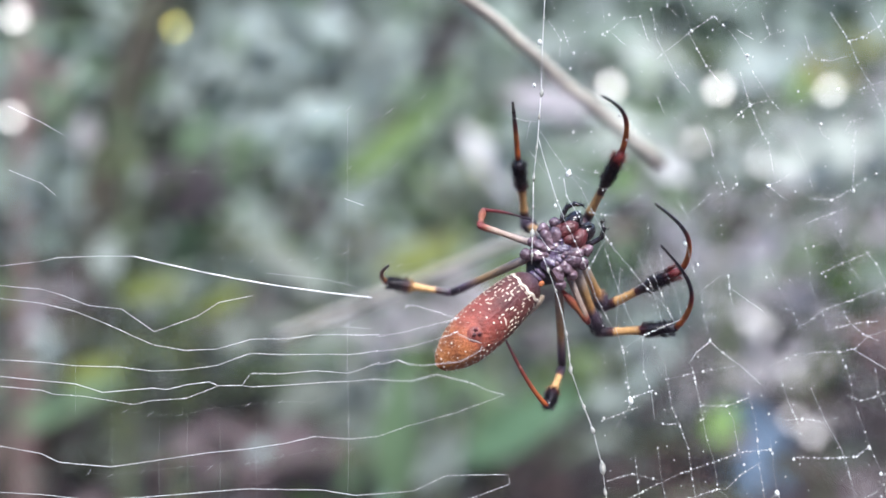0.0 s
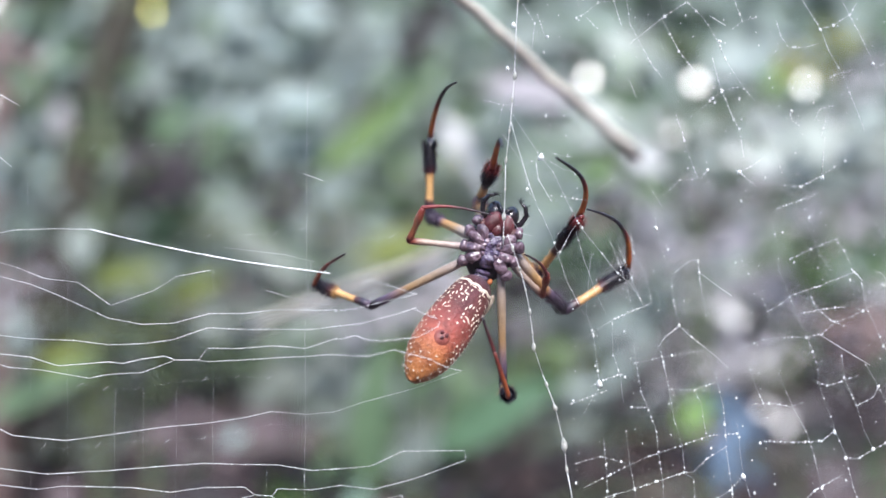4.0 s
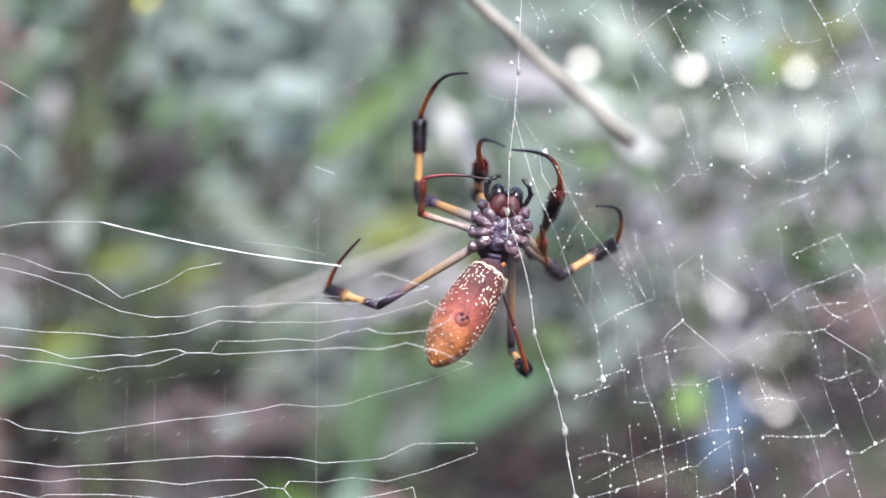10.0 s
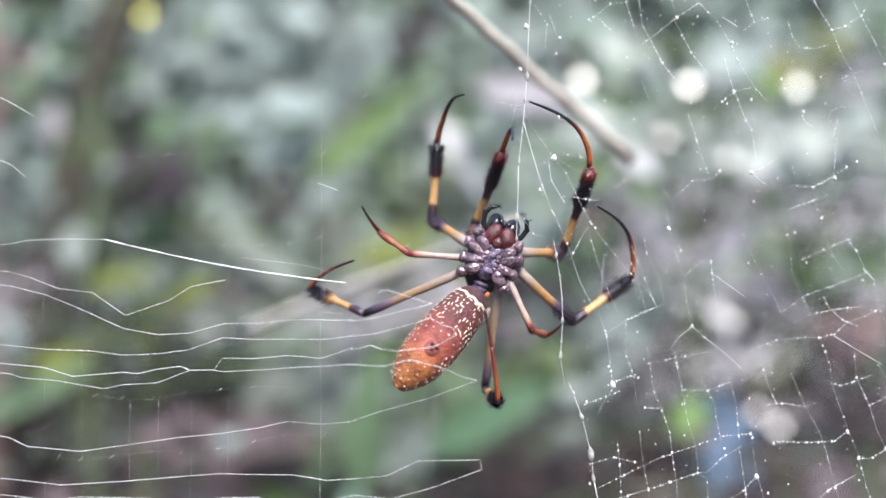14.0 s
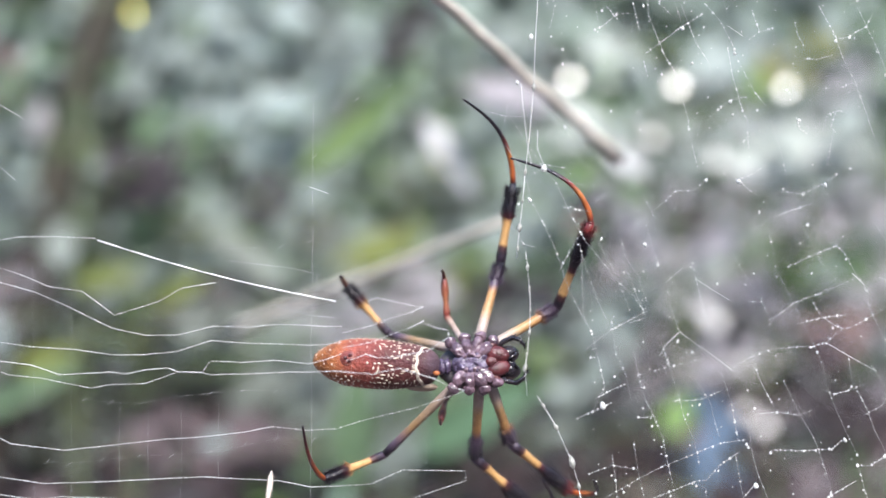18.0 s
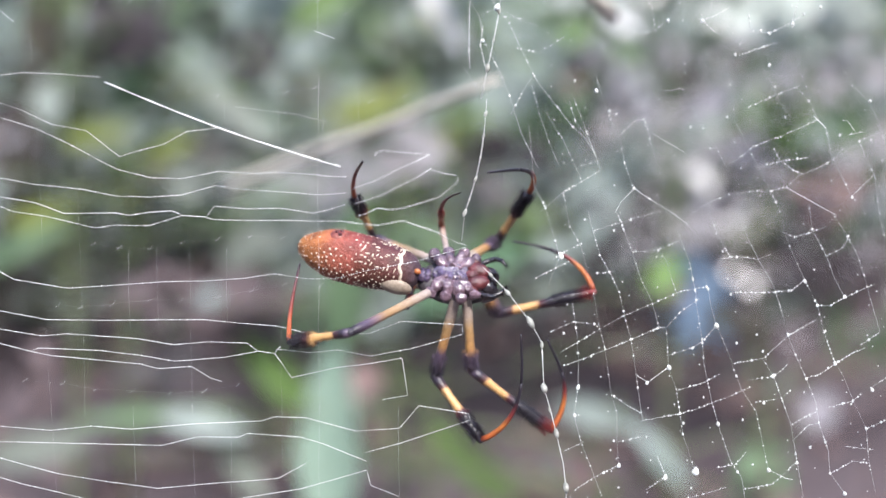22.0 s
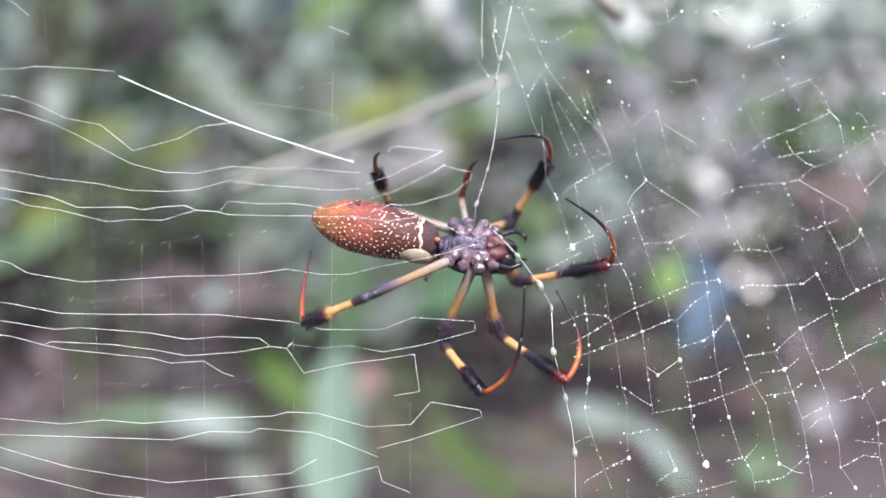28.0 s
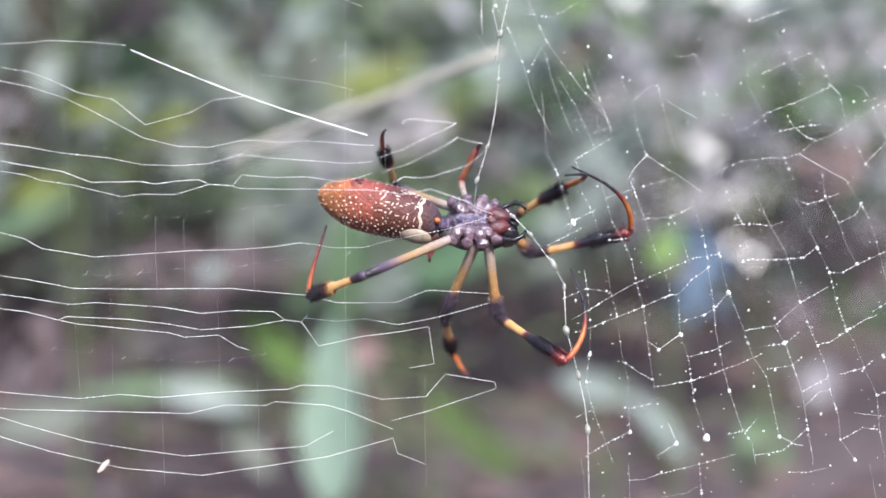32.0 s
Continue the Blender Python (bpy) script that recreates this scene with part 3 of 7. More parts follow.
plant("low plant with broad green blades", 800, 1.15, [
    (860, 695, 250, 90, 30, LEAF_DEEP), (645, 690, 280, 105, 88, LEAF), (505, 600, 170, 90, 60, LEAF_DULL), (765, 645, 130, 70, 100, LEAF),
    # the blue leaves below paint patches of sky light
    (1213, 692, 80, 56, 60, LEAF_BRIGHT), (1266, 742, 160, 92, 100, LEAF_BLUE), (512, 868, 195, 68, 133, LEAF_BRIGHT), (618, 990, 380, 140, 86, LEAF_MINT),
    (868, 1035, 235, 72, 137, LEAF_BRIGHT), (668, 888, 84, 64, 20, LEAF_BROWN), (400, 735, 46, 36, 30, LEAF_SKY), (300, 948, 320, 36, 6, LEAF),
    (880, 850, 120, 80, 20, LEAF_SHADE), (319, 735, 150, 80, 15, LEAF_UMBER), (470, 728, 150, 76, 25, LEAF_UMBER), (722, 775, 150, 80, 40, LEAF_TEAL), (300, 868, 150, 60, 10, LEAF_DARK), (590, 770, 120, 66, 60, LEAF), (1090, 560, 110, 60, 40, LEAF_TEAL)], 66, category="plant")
plant("low plant with long arching pale blades", 1120, 1.05, [
    (1110, 955, 190, 50, -16, LEAF_TEAL), (1215, 1030, 170, 50, -48, LEAF_TEAL), (1075, 1050, 90, 60, 30, LEAF_BROWN), (1500, 940, 80, 70, 60, LEAF_GREY),
    (80, 1010, 200, 70, 12, LEAF_DULL), (385, 965, 180, 50, -12, LEAF_TEAL), (455, 1055, 170, 50, -52, LEAF_DULL), (1400, 1060, 120, 50, 40, LEAF)], 67, category="plant")


# ---- the web: places in tenths of a millimetre, right and down from a corner of the web's sheet ----
def sheet(u, v, y=0.0):
    return Vector(((u - 784) * 1e-4, y, EYE.z + (441 - v) * 1e-4))


def thread(web, places, radius=0.00006, material=None, name="thread", beads=0.0, label="", before=0.0):
    """One strand through the places, slightly uneven, with sticky beads along it; it may come forward, to pass before the spider."""
    if material is None and not beads:
        beads, radius = 0.55, radius * 0.75
    g = Geo()
    pts = []
    for (u0, v0), (u1, v1) in zip(places, places[1:]):
        n = max(2, int(math.hypot(u1 - u0, v1 - v0) / 30))
        for i in range(n):
            s = i / n
            pts.append(sheet(u0 + (u1 - u0) * s, v0 + (v1 - v0) * s, rnd(-1, 1) * 0.00008 - before * min(max((u0 + (u1 - u0) * s - 520) / 130, 0), 1)))
    pts.append(sheet(*places[-1]))
    g.tube(pts, [radius * rnd(0.75, 1.25) for _ in pts], 5)
    if beads:
        for a, b in zip(pts, pts[1:]):
            n = max(1, int((b - a).length / 0.00062))
            for i in range(n):
                if rnd(0, 1) < beads:
                    r = max(radius * rnd(1.2, 1.7), rnd(0.00007, 0.00013))
                    g.ball(Matrix.Translation(a.lerp(b, (i + rnd(0.2, 0.8)) / n)) @ Matrix.Diagonal((r, r, r, 1)), 4, 5)
    return part(name, g, material or SILK, web, label)


def drop(web, u, v, size, stretch=1.3, turn=0.0, spindle=False):
    """A bead of debris and dew hung on a strand: pear-shaped, or drawn out along the line; size is its width in tenths of a millimetre."""
    r = size * 0.5e-4
    g = Geo().ball(Matrix.Identity(4), 8, 9)
    for k, p in enumerate(g.v):
        thin = math.sqrt(max(1 - p.z * p.z, 0)) * 0.75 + 0.25 if spindle else 1 - 0.3 * p.z
        q = Vector((p.x * thin, p.y * thin, p.z * stretch)) * r
        g.v[k] = q * (1 + 0.25 * noise.noise(q * 3800 + Vector((u, v, 0))))
    return part("drop", g, CLOT if spindle else DROP, web, "", Matrix.Translation(sheet(u, v)) @ pose(0, 0, 0, 0, turn, 0))


random.seed(7)
FRONT = 0.0075
near_web = thing("spider_web", "beaded sticky silk threads ending at the spider", "web", "webs")
NEAR, ENDS = sheet(430, 565), sheet(605, 560)
end_web = thing("spider_web", "ends of beaded silk threads pulled up beside the spider", "web", "webs")
left_web = thing("spider_web", "faint upright strands and torn remnants of an old web", "web", "webs")
upper_web = thing("spider_web", "white sticky silk threads of the web running level", "web", "webs")
low_web = thing("spider_web", "white silk threads running level and branching low in the web", "web", "webs")
bottom_web = thing("spider_web", "lowest sagging white silk threads of the web", "web", "webs")
UPPER, LOW, MID = sheet(395, 550), sheet(500, 845), sheet(420, 760)
thread(upper_web, [(-120, 392), (0, 380), (30, 374), (100, 372), (165, 373)], 0.000055)
thread(upper_web, [(-120, 418), (0, 430), (35, 440), (85, 460), (145, 467), (203, 508), (280, 482), (320, 457), (380, 446)], 0.000055)
thread(upper_web, [(-120, 440), (0, 455), (60, 470), (110, 490), (200, 531), (260, 542), (315, 540), (378, 523), (440, 523), (490, 517)])
thread(near_web, [(490, 517), (550, 516), (605, 517)], 0.000034, beads=0.95, before=FRONT)
thread(end_web, [(605, 518), (650, 511), (700, 498), (747, 489)], 0.000034, beads=0.95, before=FRONT)
thread(upper_web, [(-120, 552), (0, 560), (60, 567), (140, 570), (200, 578), (260, 576), (315, 569), (375, 548)])
thread(near_web, [(375, 548), (430, 551), (550, 551), (605, 545)], 0.000034, beads=0.95, before=FRONT)
thread(end_web, [(603, 544), (650, 538), (700, 525), (745, 513)], 0.000034, beads=0.95, before=FRONT)
thread(end_web, [(745, 513), (786, 534)], 0.00006, before=FRONT)
thread(end_web, [(786, 534), (785, 542), (749, 561), (686, 567), (637, 562)], 0.000034, beads=0.95, before=FRONT)
thread(near_web, [(360, 605), (375, 584), (430, 585), (490, 580), (550, 584), (605, 566)], 0.000034, beads=0.95, before=FRONT)
thread(end_web, [(605, 566), (637, 562)], 0.000034, beads=0.95, before=FRONT)
thread(upper_web, [(-120, 580), (0, 593), (60, 599), (110, 615), (200, 608), (225, 611), (260, 603), (300, 598), (318, 605), (360, 605)], beads=0.2)
thread(near_web, [(360, 605), (375, 608), (440, 605), (550, 598), (600, 592), (665, 593), (710, 582), (770, 598), (825, 625)], 0.00004, beads=0.8, before=FRONT)
thread(upper_web, [(-120, 598), (0, 610), (20, 617), (80, 622), (165, 637), (200, 630), (260, 627), (318, 605)], 0.000055)
thread(low_web, [(-120, 815), (0, 824), (75, 833), (120, 827), (245, 830), (310, 838), (370, 830), (440, 829), (460, 843), (490, 845), (500, 832)])
thread(low_web, [(-120, 840), (0, 850), (55, 862), (70, 855), (180, 855), (250, 860), (310, 868), (400, 857), (460, 843)])
thread(low_web, [(490, 845), (522, 888), (602, 866), (662, 856), (719, 843), (732, 911), (687, 921)], 0.00006)
thread(low_web, [(55, 862), (92, 868), (252, 876), (282, 883), (342, 876), (377, 896), (397, 901)], 0.000055)
thread(bottom_web, [(-120, 958), (-38, 966), (72, 976), (147, 968), (217, 974), (332, 964), (452, 959), (477, 951), (532, 953)])
thread(bottom_web, [(532, 953), (622, 978), (702, 973), (737, 931), (827, 946), (830, 958), (702, 1001), (640, 1018)], 0.00004, beads=0.7)
thread(bottom_web, [(-120, 990), (-38, 996), (272, 1004), (337, 988), (412, 989), (427, 982), (522, 989), (562, 1001), (642, 1034)], 0.000055)
thread(bottom_web, [(-120, 995), (-38, 1021), (82, 1056), (172, 1071), (262, 1084), (352, 1076), (482, 1066), (532, 1038)], 0.000055)
thread(bottom_web, [(-120, 1030), (-38, 1058), (22, 1076), (142, 1106), (292, 1121), (522, 1086), (642, 1051), (650, 1080), (700, 1100)], 0.000055)
thread(left_web, [(402, 231), (462, 251), (517, 266), (545, 275)], 0.000008, SILK_FINE)
thread(left_web, [(545, 275), (580, 288)], 0.00007)
thread(left_web, [(-60, 100), (0, 130), (38, 152)], 0.00006)
thread(left_web, [(-60, 215), (0, 240), (26, 262)], 0.00006)
thread(end_web, [(656, 471), (658, 466), (672, 464), (735, 484), (747, 489)], 0.00006, before=FRONT)

thread(left_web, [(404, 406), (513, 419), (565, 432)], 0.00003, SILK_FINE)
thread(left_web, [(559, 432), (552, 498)], 0.00002, SILK_FINE)
thread(left_web, [(479, 482), (493, 486), (549, 503), (590, 507)], 0.000035, SILK_FINE)

mid_web = thing("spider_web", "white sticky silk threads below the spider's abdomen", "web", "webs")
thread(mid_web, [(-120, 700), (0, 723), (30, 738), (125, 747), (200, 737), (300, 723), (370, 717), (440, 707), (488, 696)])
thread(mid_web, [(488, 696), (550, 701), (600, 697), (650, 680), (740, 656), (825, 625)], 0.000022, beads=0.9)
thread(mid_web, [(-120, 788), (0, 795), (90, 806), (200, 800), (300, 792), (370, 787), (430, 789), (500, 790), (560, 800), (610, 797)])
thread(mid_web, [(610, 797), (665, 792), (720, 766), (830, 765), (832, 782), (740, 815), (670, 833), (610, 826), (560, 834), (500, 832)], 0.000025, beads=0.85)


HOOKS = (
    ((228, 137), (284, 129), (353, 125), (438, 127), (498, 117), (556, 113), (594, 135), (629, 120), (689, 95)),
    ((170, 229), (228, 225), (278, 223), (333, 223), (398, 220), (433, 223), (496, 222), (555, 222), (600, 246), (639, 216)),
    ((324, 380), (378, 385), (448, 383), (496, 381), (548, 371), (643, 396), (703, 386)),
    ((151, 648), (196, 655), (252, 656), (308, 645), (371, 639), (429, 634), (486, 636)),
    ((86, 757), (125, 761), (183, 755), (247, 748), (304, 747), (370, 742), (430, 731), (488, 719), (555, 720)),
    ((22, 894), (90, 900), (147, 910), (214, 913), (279, 918), (342, 913), (402, 903)))


def faint_uprights(web):
    """The fine old strands that cross the level threads, with rows of hooked remnants between them."""
    random.seed(8)
    for k in range(11):
        u = 551 if k == 7 else 60 + 68 * k + rnd(-18, 18)
        lean = rnd(-8, 14)
        strong = k == 7
        for v0, v1 in ((120, 330), (345, 480), (480, 660), (655, 800), (800, 960), (940, 1150)):
            if strong and v0 > 300 or rnd(0, 1) < 0.55:
                thread(web, [(u + lean * v / 800 + rnd(-2, 2), v) for v in (v0, (v0 + v1) / 2, v1)], 0.00002 if strong else rnd(0.000006, 0.000012), SILK_FINE, "fine_thread")
    for row in HOOKS:
        thread(web, row, 0.000006, SILK_FINE, "fine_thread")
        for u, v in row:
            s = rnd(4, 8)
            g = rnd(0.00002, 0.000032)
            thread(web, [(u - s, v + rnd(2, 6)), (u, v + rnd(-1, 1)), (u + rnd(2, 5), v - s * rnd(0.3, 0.9))], g, SILK_FINE, "remnant")


faint_uprights(left_web)

taut = thing("taut_thread", "taut white silk thread held by the spider's foot", "web", "webs")
PIVOT = sheet(165, 373)
g = Geo()
taut_pts = [Vector((0.0435 * i / 20, rnd(-1, 1) * 4e-5, -0.0008 * math.sin(math.pi * i / 20))) for i in range(21)]
g.tube(taut_pts, [0.00013 + 0.00005 * math.sin(i * 1.9) for i in range(21)], 6)
part("strand", g, SILK, taut)
g = Geo()
for i in range(26):
    r = rnd(0.00014, 0.00024)
    s = rnd(0.45, 1.0)
    g.ball(Matrix.Translation((0.0435 * s, 0, -0.0008 * math.sin(math.pi * s))) @ Matrix.Diagonal((r * 1.6, r, r, 1)), 4, 6)
part("beading", g, DROP, taut)

# the main line with its clots of dew: upper part above the spider, lower part below
def clotted(web, places, clots):
    thread(web, places, 0.00007, beads=0.25)
    for u, v, s in clots:
        near = min(zip(places, places[1:]), key=lambda q: abs((q[0][1] + q[1][1]) / 2 - v))
        lean = math.degrees(math.atan2(near[1][0] - near[0][0], near[1][1] - near[0][1]))
        drop(web, u, v, s * rnd(0.64, 0.78), rnd(1.7, 2.6), -lean, True)


random.seed(9)
right_web = thing("spider_web", "old orb web of fine silk strung with beads of dew", "web", "webs")
clotted(right_web, [(915, -260), (908, -60), (903, 20), (899, 110), (892, 190), (883, 266)],
        [(906, -25, 7), (900, 108, 11), (895, 150, 8), (890, 205, 7), (884, 258, 9)])
swing = thing("beaded_line", "short beaded end of the upper web line", "web", "webs")
SWING = sheet(883, 266)
clotted(swing, [(883, 266), (882, 320), (880, 361), (878, 412)], [(882, 310, 6), (880, 358, 13), (879, 396, 7)])
line = thing("beaded_line", "slack web line hung with swollen white clots", "web", "webs")
clotted(line, [(1020, 908), (1032, 955), (1044, 1005), (1050, 1052), (1056, 1200)],
        [(1018, 905, 7), (1031, 950, 12), (1038, 980, 6), (1050, 1052, 15)])
line_waist = thing("beaded_line", "middle of the slack web line with two white clots", "web", "webs")
WAIST = sheet(1020, 908)
clotted(line_waist, [(987, 790), (1002, 868), (1020, 908)], [(987, 790, 10), (1002, 868, 16)])
line_top = thing("beaded_line", "top of the slack web line with four swollen clots", "web", "webs")
TOP = sheet(987, 790)
clotted(line_top, [(945, 622), (952, 640), (967, 680), (983, 748), (987, 790)],
        [(952, 640, 10), (967, 682, 12), (983, 748, 16)])


link = thing("beaded_line", "upper end of the slack web line before the spider", "web", "webs")
LINK = sheet(930, 575)
g = Geo()
link_pts = [(sheet(930 - 46 * s + 9 * math.sin(math.pi * s), 575 - 200 * s) - LINK) for s in [i / 16 for i in range(17)]]
g.tube([sheet(945, 622) - LINK] + link_pts, [0.00006 * rnd(0.7, 1.3) for _ in range(18)], 6)
part("strand", g, SILK, link)
for i, r in ((0, 6e-4), (2, 3.5e-4), (5, 4.5e-4), (8, 3e-4), (11, 3.5e-4), (14, 4.5e-4)):
    g = Geo().ball(Matrix.Identity(4), 8, 8)
    for k, p in enumerate(g.v):
        thin = math.sqrt(max(1 - p.z * p.z, 0)) * 0.75 + 0.2
        q = Vector((p.x * thin * 0.7, p.y * thin * 0.7, p.z * 1.4)) * r
        g.v[k] = link_pts[i] + q * (1 + 0.25 * noise.noise(q * 3800 + Vector((i, 0, 0))))
    part("drop", g, CLOT, link)


def strand_at(x0, v):
    slope = 0.10 + max(x0 - 960, -150) * 0.00055
    return x0 + slope * v + 9 * math.sin(v * 0.011 + x0)


def dots(web, run, chance):
    """Small beads sown along a strand."""
    g = Geo()
    for (u0, v0), (u1, v1) in zip(run, run[1:]):
        n = int(math.hypot(u1 - u0, v1 - v0) / 5.7)
        for i in range(n):
            if rnd(0, 1) < chance:
                s = (i + rnd(0.1, 0.9)) / max(n, 1)
                r = 0.5e-4 * (rnd(1.9, 3.3) if rnd(0, 1) < 0.86 else rnd(3.2, 5.0))
                g.ball(Matrix.Translation(sheet(u0 + (u1 - u0) * s, v0 + (v1 - v0) * s + rnd(-1, 1))) @ Matrix.Diagonal((r, r, r * rnd(0.9, 1.4), 1)), 4, 6)
    return [tagged(part("dew", g, DROP, web), kind="stuff")] if g.v else []


PULLED = []


def strand(web, name, radius, chance, *places):
    """A thin strand of the orb with its dew."""
    path = [(u + rnd(-1.5, 1.5), v + rnd(-1.5, 1.5)) for u, v in places]
    pieces = [thread(web, path, radius * rnd(0.8, 1.25), SILK_FINE if radius < 0.00004 else SILK, name)]
    pieces += dots(web, path, chance * rnd(0.6, 1.5))
    for u, v in path[1:-1]:
        if rnd(0, 1) < 0.26:
            pieces.append(drop(web, u, v, rnd(2.5, 4.6), rnd(1.0, 1.6), rnd(-40, 40)))
    if web is right_web:
        PULLED.append((pieces, path))


random.seed(14)
loose_web = thing("spider_web", "loose silk strands beside the spider's head, hung with dew", "web", "webs")
strand(right_web, "cross_thread", 0.000017, 0.4, (1127, -72), (1124, -43), (1146, -20))
strand(right_web, "cross_thread", 0.000017, 0.4, (1234, -60), (1253, -45))
strand(right_web, "cross_thread", 0.000017, 0.4, (1149, -90), (1171, -41))
strand(right_web, "cross_thread", 0.000017, 0.4, (1380, -60), (1418, -60), (1450, -75))
strand(loose_web, "cross_thread", 0.000026, 0.25, (890, 166), (919, 210), (946, 252), (966, 279), (994, 340), (1015, 377), (1044, 413), (1076, 453), (1105, 478), (1126, 514))
strand(loose_web, "cross_thread", 0.000026, 0.25, (876, 210), (901, 246), (914, 268), (921, 308), (947, 355), (968, 405), (990, 470), (1021, 532))
strand(loose_web, "cross_thread", 0.000026, 0.25, (914, 268), (946, 252))
strand(loose_web, "cross_thread", 0.000026, 0.25, (946, 252), (984, 275), (1016, 283))
strand(loose_web, "cross_thread", 0.000026, 0.25, (843, 152), (880, 160), (908, 161))
strand(loose_web, "cross_thread", 0.000026, 0.25, (883, 141), (880, 160), (872, 195))
strand(loose_web, "cross_thread", 0.000026, 0.25, (980, 322), (1009, 326), (1027, 330))
strand(loose_web, "cross_thread", 0.000026, 0.25, (972, 434), (1001, 384), (1008, 373))
strand(loose_web, "cross_thread", 0.000026, 0.25, (1080, 406), (1094, 435), (1115, 489), (1126, 518))
strand(loose_web, "cross_thread", 0.000026, 0.25, (1095, 528), (1126, 518))
strand(loose_web, "cross_thread", 0.000026, 0.25, (1008, 384), (1019, 431), (1043, 492), (1061, 532))
strand(loose_web, "cross_thread", 0.000026, 0.25, (886, 354), (909, 387), (929, 391))
strand(right_web, "cross_thread", 0.000028, 0.6, (1098, -28), (1105, 15), (1126, 58), (1140, 84), (1162, 113))
strand(right_web, "cross_thread", 0.000028, 0.6, (1104, 51), (1130, 33), (1163, 4), (1206, -24))
strand(right_web, "cross_thread", 0.000028, 0.6, (1159, 4), (1177, 37), (1191, 65), (1220, 102), (1223, 117))
strand(right_web, "cross_thread", 0.000028, 0.6, (1206, -24), (1235, 8), (1260, 48), (1274, 81), (1292, 110), (1306, 132), (1324, 154))
strand(right_web, "cross_thread", 0.000028, 0.6, (1249, 77), (1263, 124), (1284, 183), (1298, 204), (1305, 255))
strand(right_web, "cross_thread", 0.000028, 0.6, (1290, -27), (1304, 12))
strand(right_web, "cross_thread", 0.000028, 0.6, (1282, 26), (1304, 12), (1329, 5))
strand(right_web, "cross_thread", 0.000028, 0.6, (1362, 9), (1372, 38), (1386, 60))
strand(right_web, "cross_thread", 0.000028, 0.6, (1386, 60), (1415, 60), (1437, 53))
strand(right_web, "cross_thread", 0.000028, 0.6, (1409, -26), (1441, 27), (1458, 67), (1480, 107), (1490, 133))
strand(right_web, "cross_thread", 0.000028, 0.6, (1437, 27), (1466, 20), (1495, 2), (1506, -19))
strand(right_web, "cross_thread", 0.000028, 0.6, (1478, -26), (1495, 6), (1516, 46), (1534, 89), (1558, 140))
strand(right_web, "cross_thread", 0.000028, 0.6, (1451, 114), (1480, 104), (1501, 97))
strand(right_web, "cross_thread", 0.000028, 0.6, (1230, 168), (1248, 150), (1266, 135), (1295, 128))
strand(right_web, "cross_thread", 0.000028, 0.6, (1428, 190), (1439, 169), (1464, 163))
strand(right_web, "cross_thread", 0.000028, 0.6, (1450, 183), (1442, 220))
strand(right_web, "cross_thread", 0.000028, 0.6, (1385, 169), (1392, 190), (1410, 201))
strand(right_web, "cross_thread", 0.000028, 0.6, (1294, 280), (1319, 270), (1341, 255))
strand(right_web, "cross_thread", 0.000028, 0.6, (1290, 277), (1326, 306))
strand(right_web, "cross_thread", 0.000028, 0.6, (1365, 302), (1405, 308), (1441, 288), (1467, 270))
strand(right_web, "cross_thread", 0.000028, 0.6, (1153, 327), (1174, 309), (1193, 294), (1225, 291), (1240, 276))
strand(right_web, "cross_thread", 0.000028, 0.6, (1135, 301), (1160, 341))
strand(right_web, "cross_thread", 0.000028, 0.6, (1197, 211), (1211, 255), (1222, 291))
strand(right_web, "cross_thread", 0.000028, 0.6, (1007, 7), (1025, -3), (1047, -21), (1069, -25))
strand(right_web, "cross_thread", 0.000028, 0.6, (1025, 3), (1047, 25))
strand(right_web, "cross_thread", 0.000028, 0.6, (938, -7), (956, 39))
strand(right_web, "cross_thread", 0.000028, 0.6, (913, -22), (935, 14), (931, 58))
strand(right_web, "cross_thread", 0.000028, 0.6, (1104, 116), (1115, 149))
strand(right_web, "cross_thread", 0.000028, 0.6, (1143, 251), (1164, 244))
strand(right_web, "cross_thread", 0.000028, 0.6, (1076, -28), (1090, 22))
strand(right_web, "cross_thread", 0.000028, 0.6, (1045, 312), (1081, 287))
strand(right_web, "cross_thread", 0.000028, 0.6, (1002, 254), (966, 246))
strand(right_web, "cross_thread", 0.000028, 0.6, (1183, 175), (1197, 211))
strand(right_web, "cross_thread", 0.000028, 0.6, (1449, 220), (1441, 288))
strand(right_web, "cross_thread", 0.000028, 0.6, (1490, 133), (1521, 213))
strand(right_web, "cross_thread", 0.000028, 0.6, (1338, 190), (1362, 248), (1376, 292))
strand(right_web, "cross_thread", 0.000028, 0.6, (1504, 472), (1532, 465))
strand(right_web, "cross_thread", 0.000028, 0.6, (1358, 349), (1390, 335), (1426, 321))
strand(right_web, "cross_thread", 0.000028, 0.6, (1553, 17), (1597, -4), (1633, -25))
strand(right_web, "cross_thread", 0.000028, 0.6, (1537, 97), (1581, 75), (1625, 46))
strand(right_web, "cross_thread", 0.000028, 0.6, (1550, 213), (1587, 191), (1623, 162))
strand(right_web, "cross_thread", 0.00007, 0.0, (1246, 1), (1264, 15), (1273, 19))
strand(right_web, "radial", 0.000024, 0.25, (967, 430), (999, 484), (1033, 553))
strand(right_web, "radial", 0.000024, 0.25, (1009, 415), (1021, 449), (1045, 484), (1066, 531))
strand(right_web, "radial", 0.000024, 0.25, (940, 457), (949, 563), (969, 602), (983, 641), (998, 687), (984, 721), (979, 741))
strand(right_web, "radial", 0.000024, 0.25, (1000, 574), (1013, 633), (1033, 669), (1046, 713))
strand(right_web, "radial", 0.000024, 0.25, (1044, 606), (1054, 635), (1069, 685), (1085, 716), (1104, 752), (1115, 801), (1126, 839), (1137, 890), (1148, 959), (1151, 988))
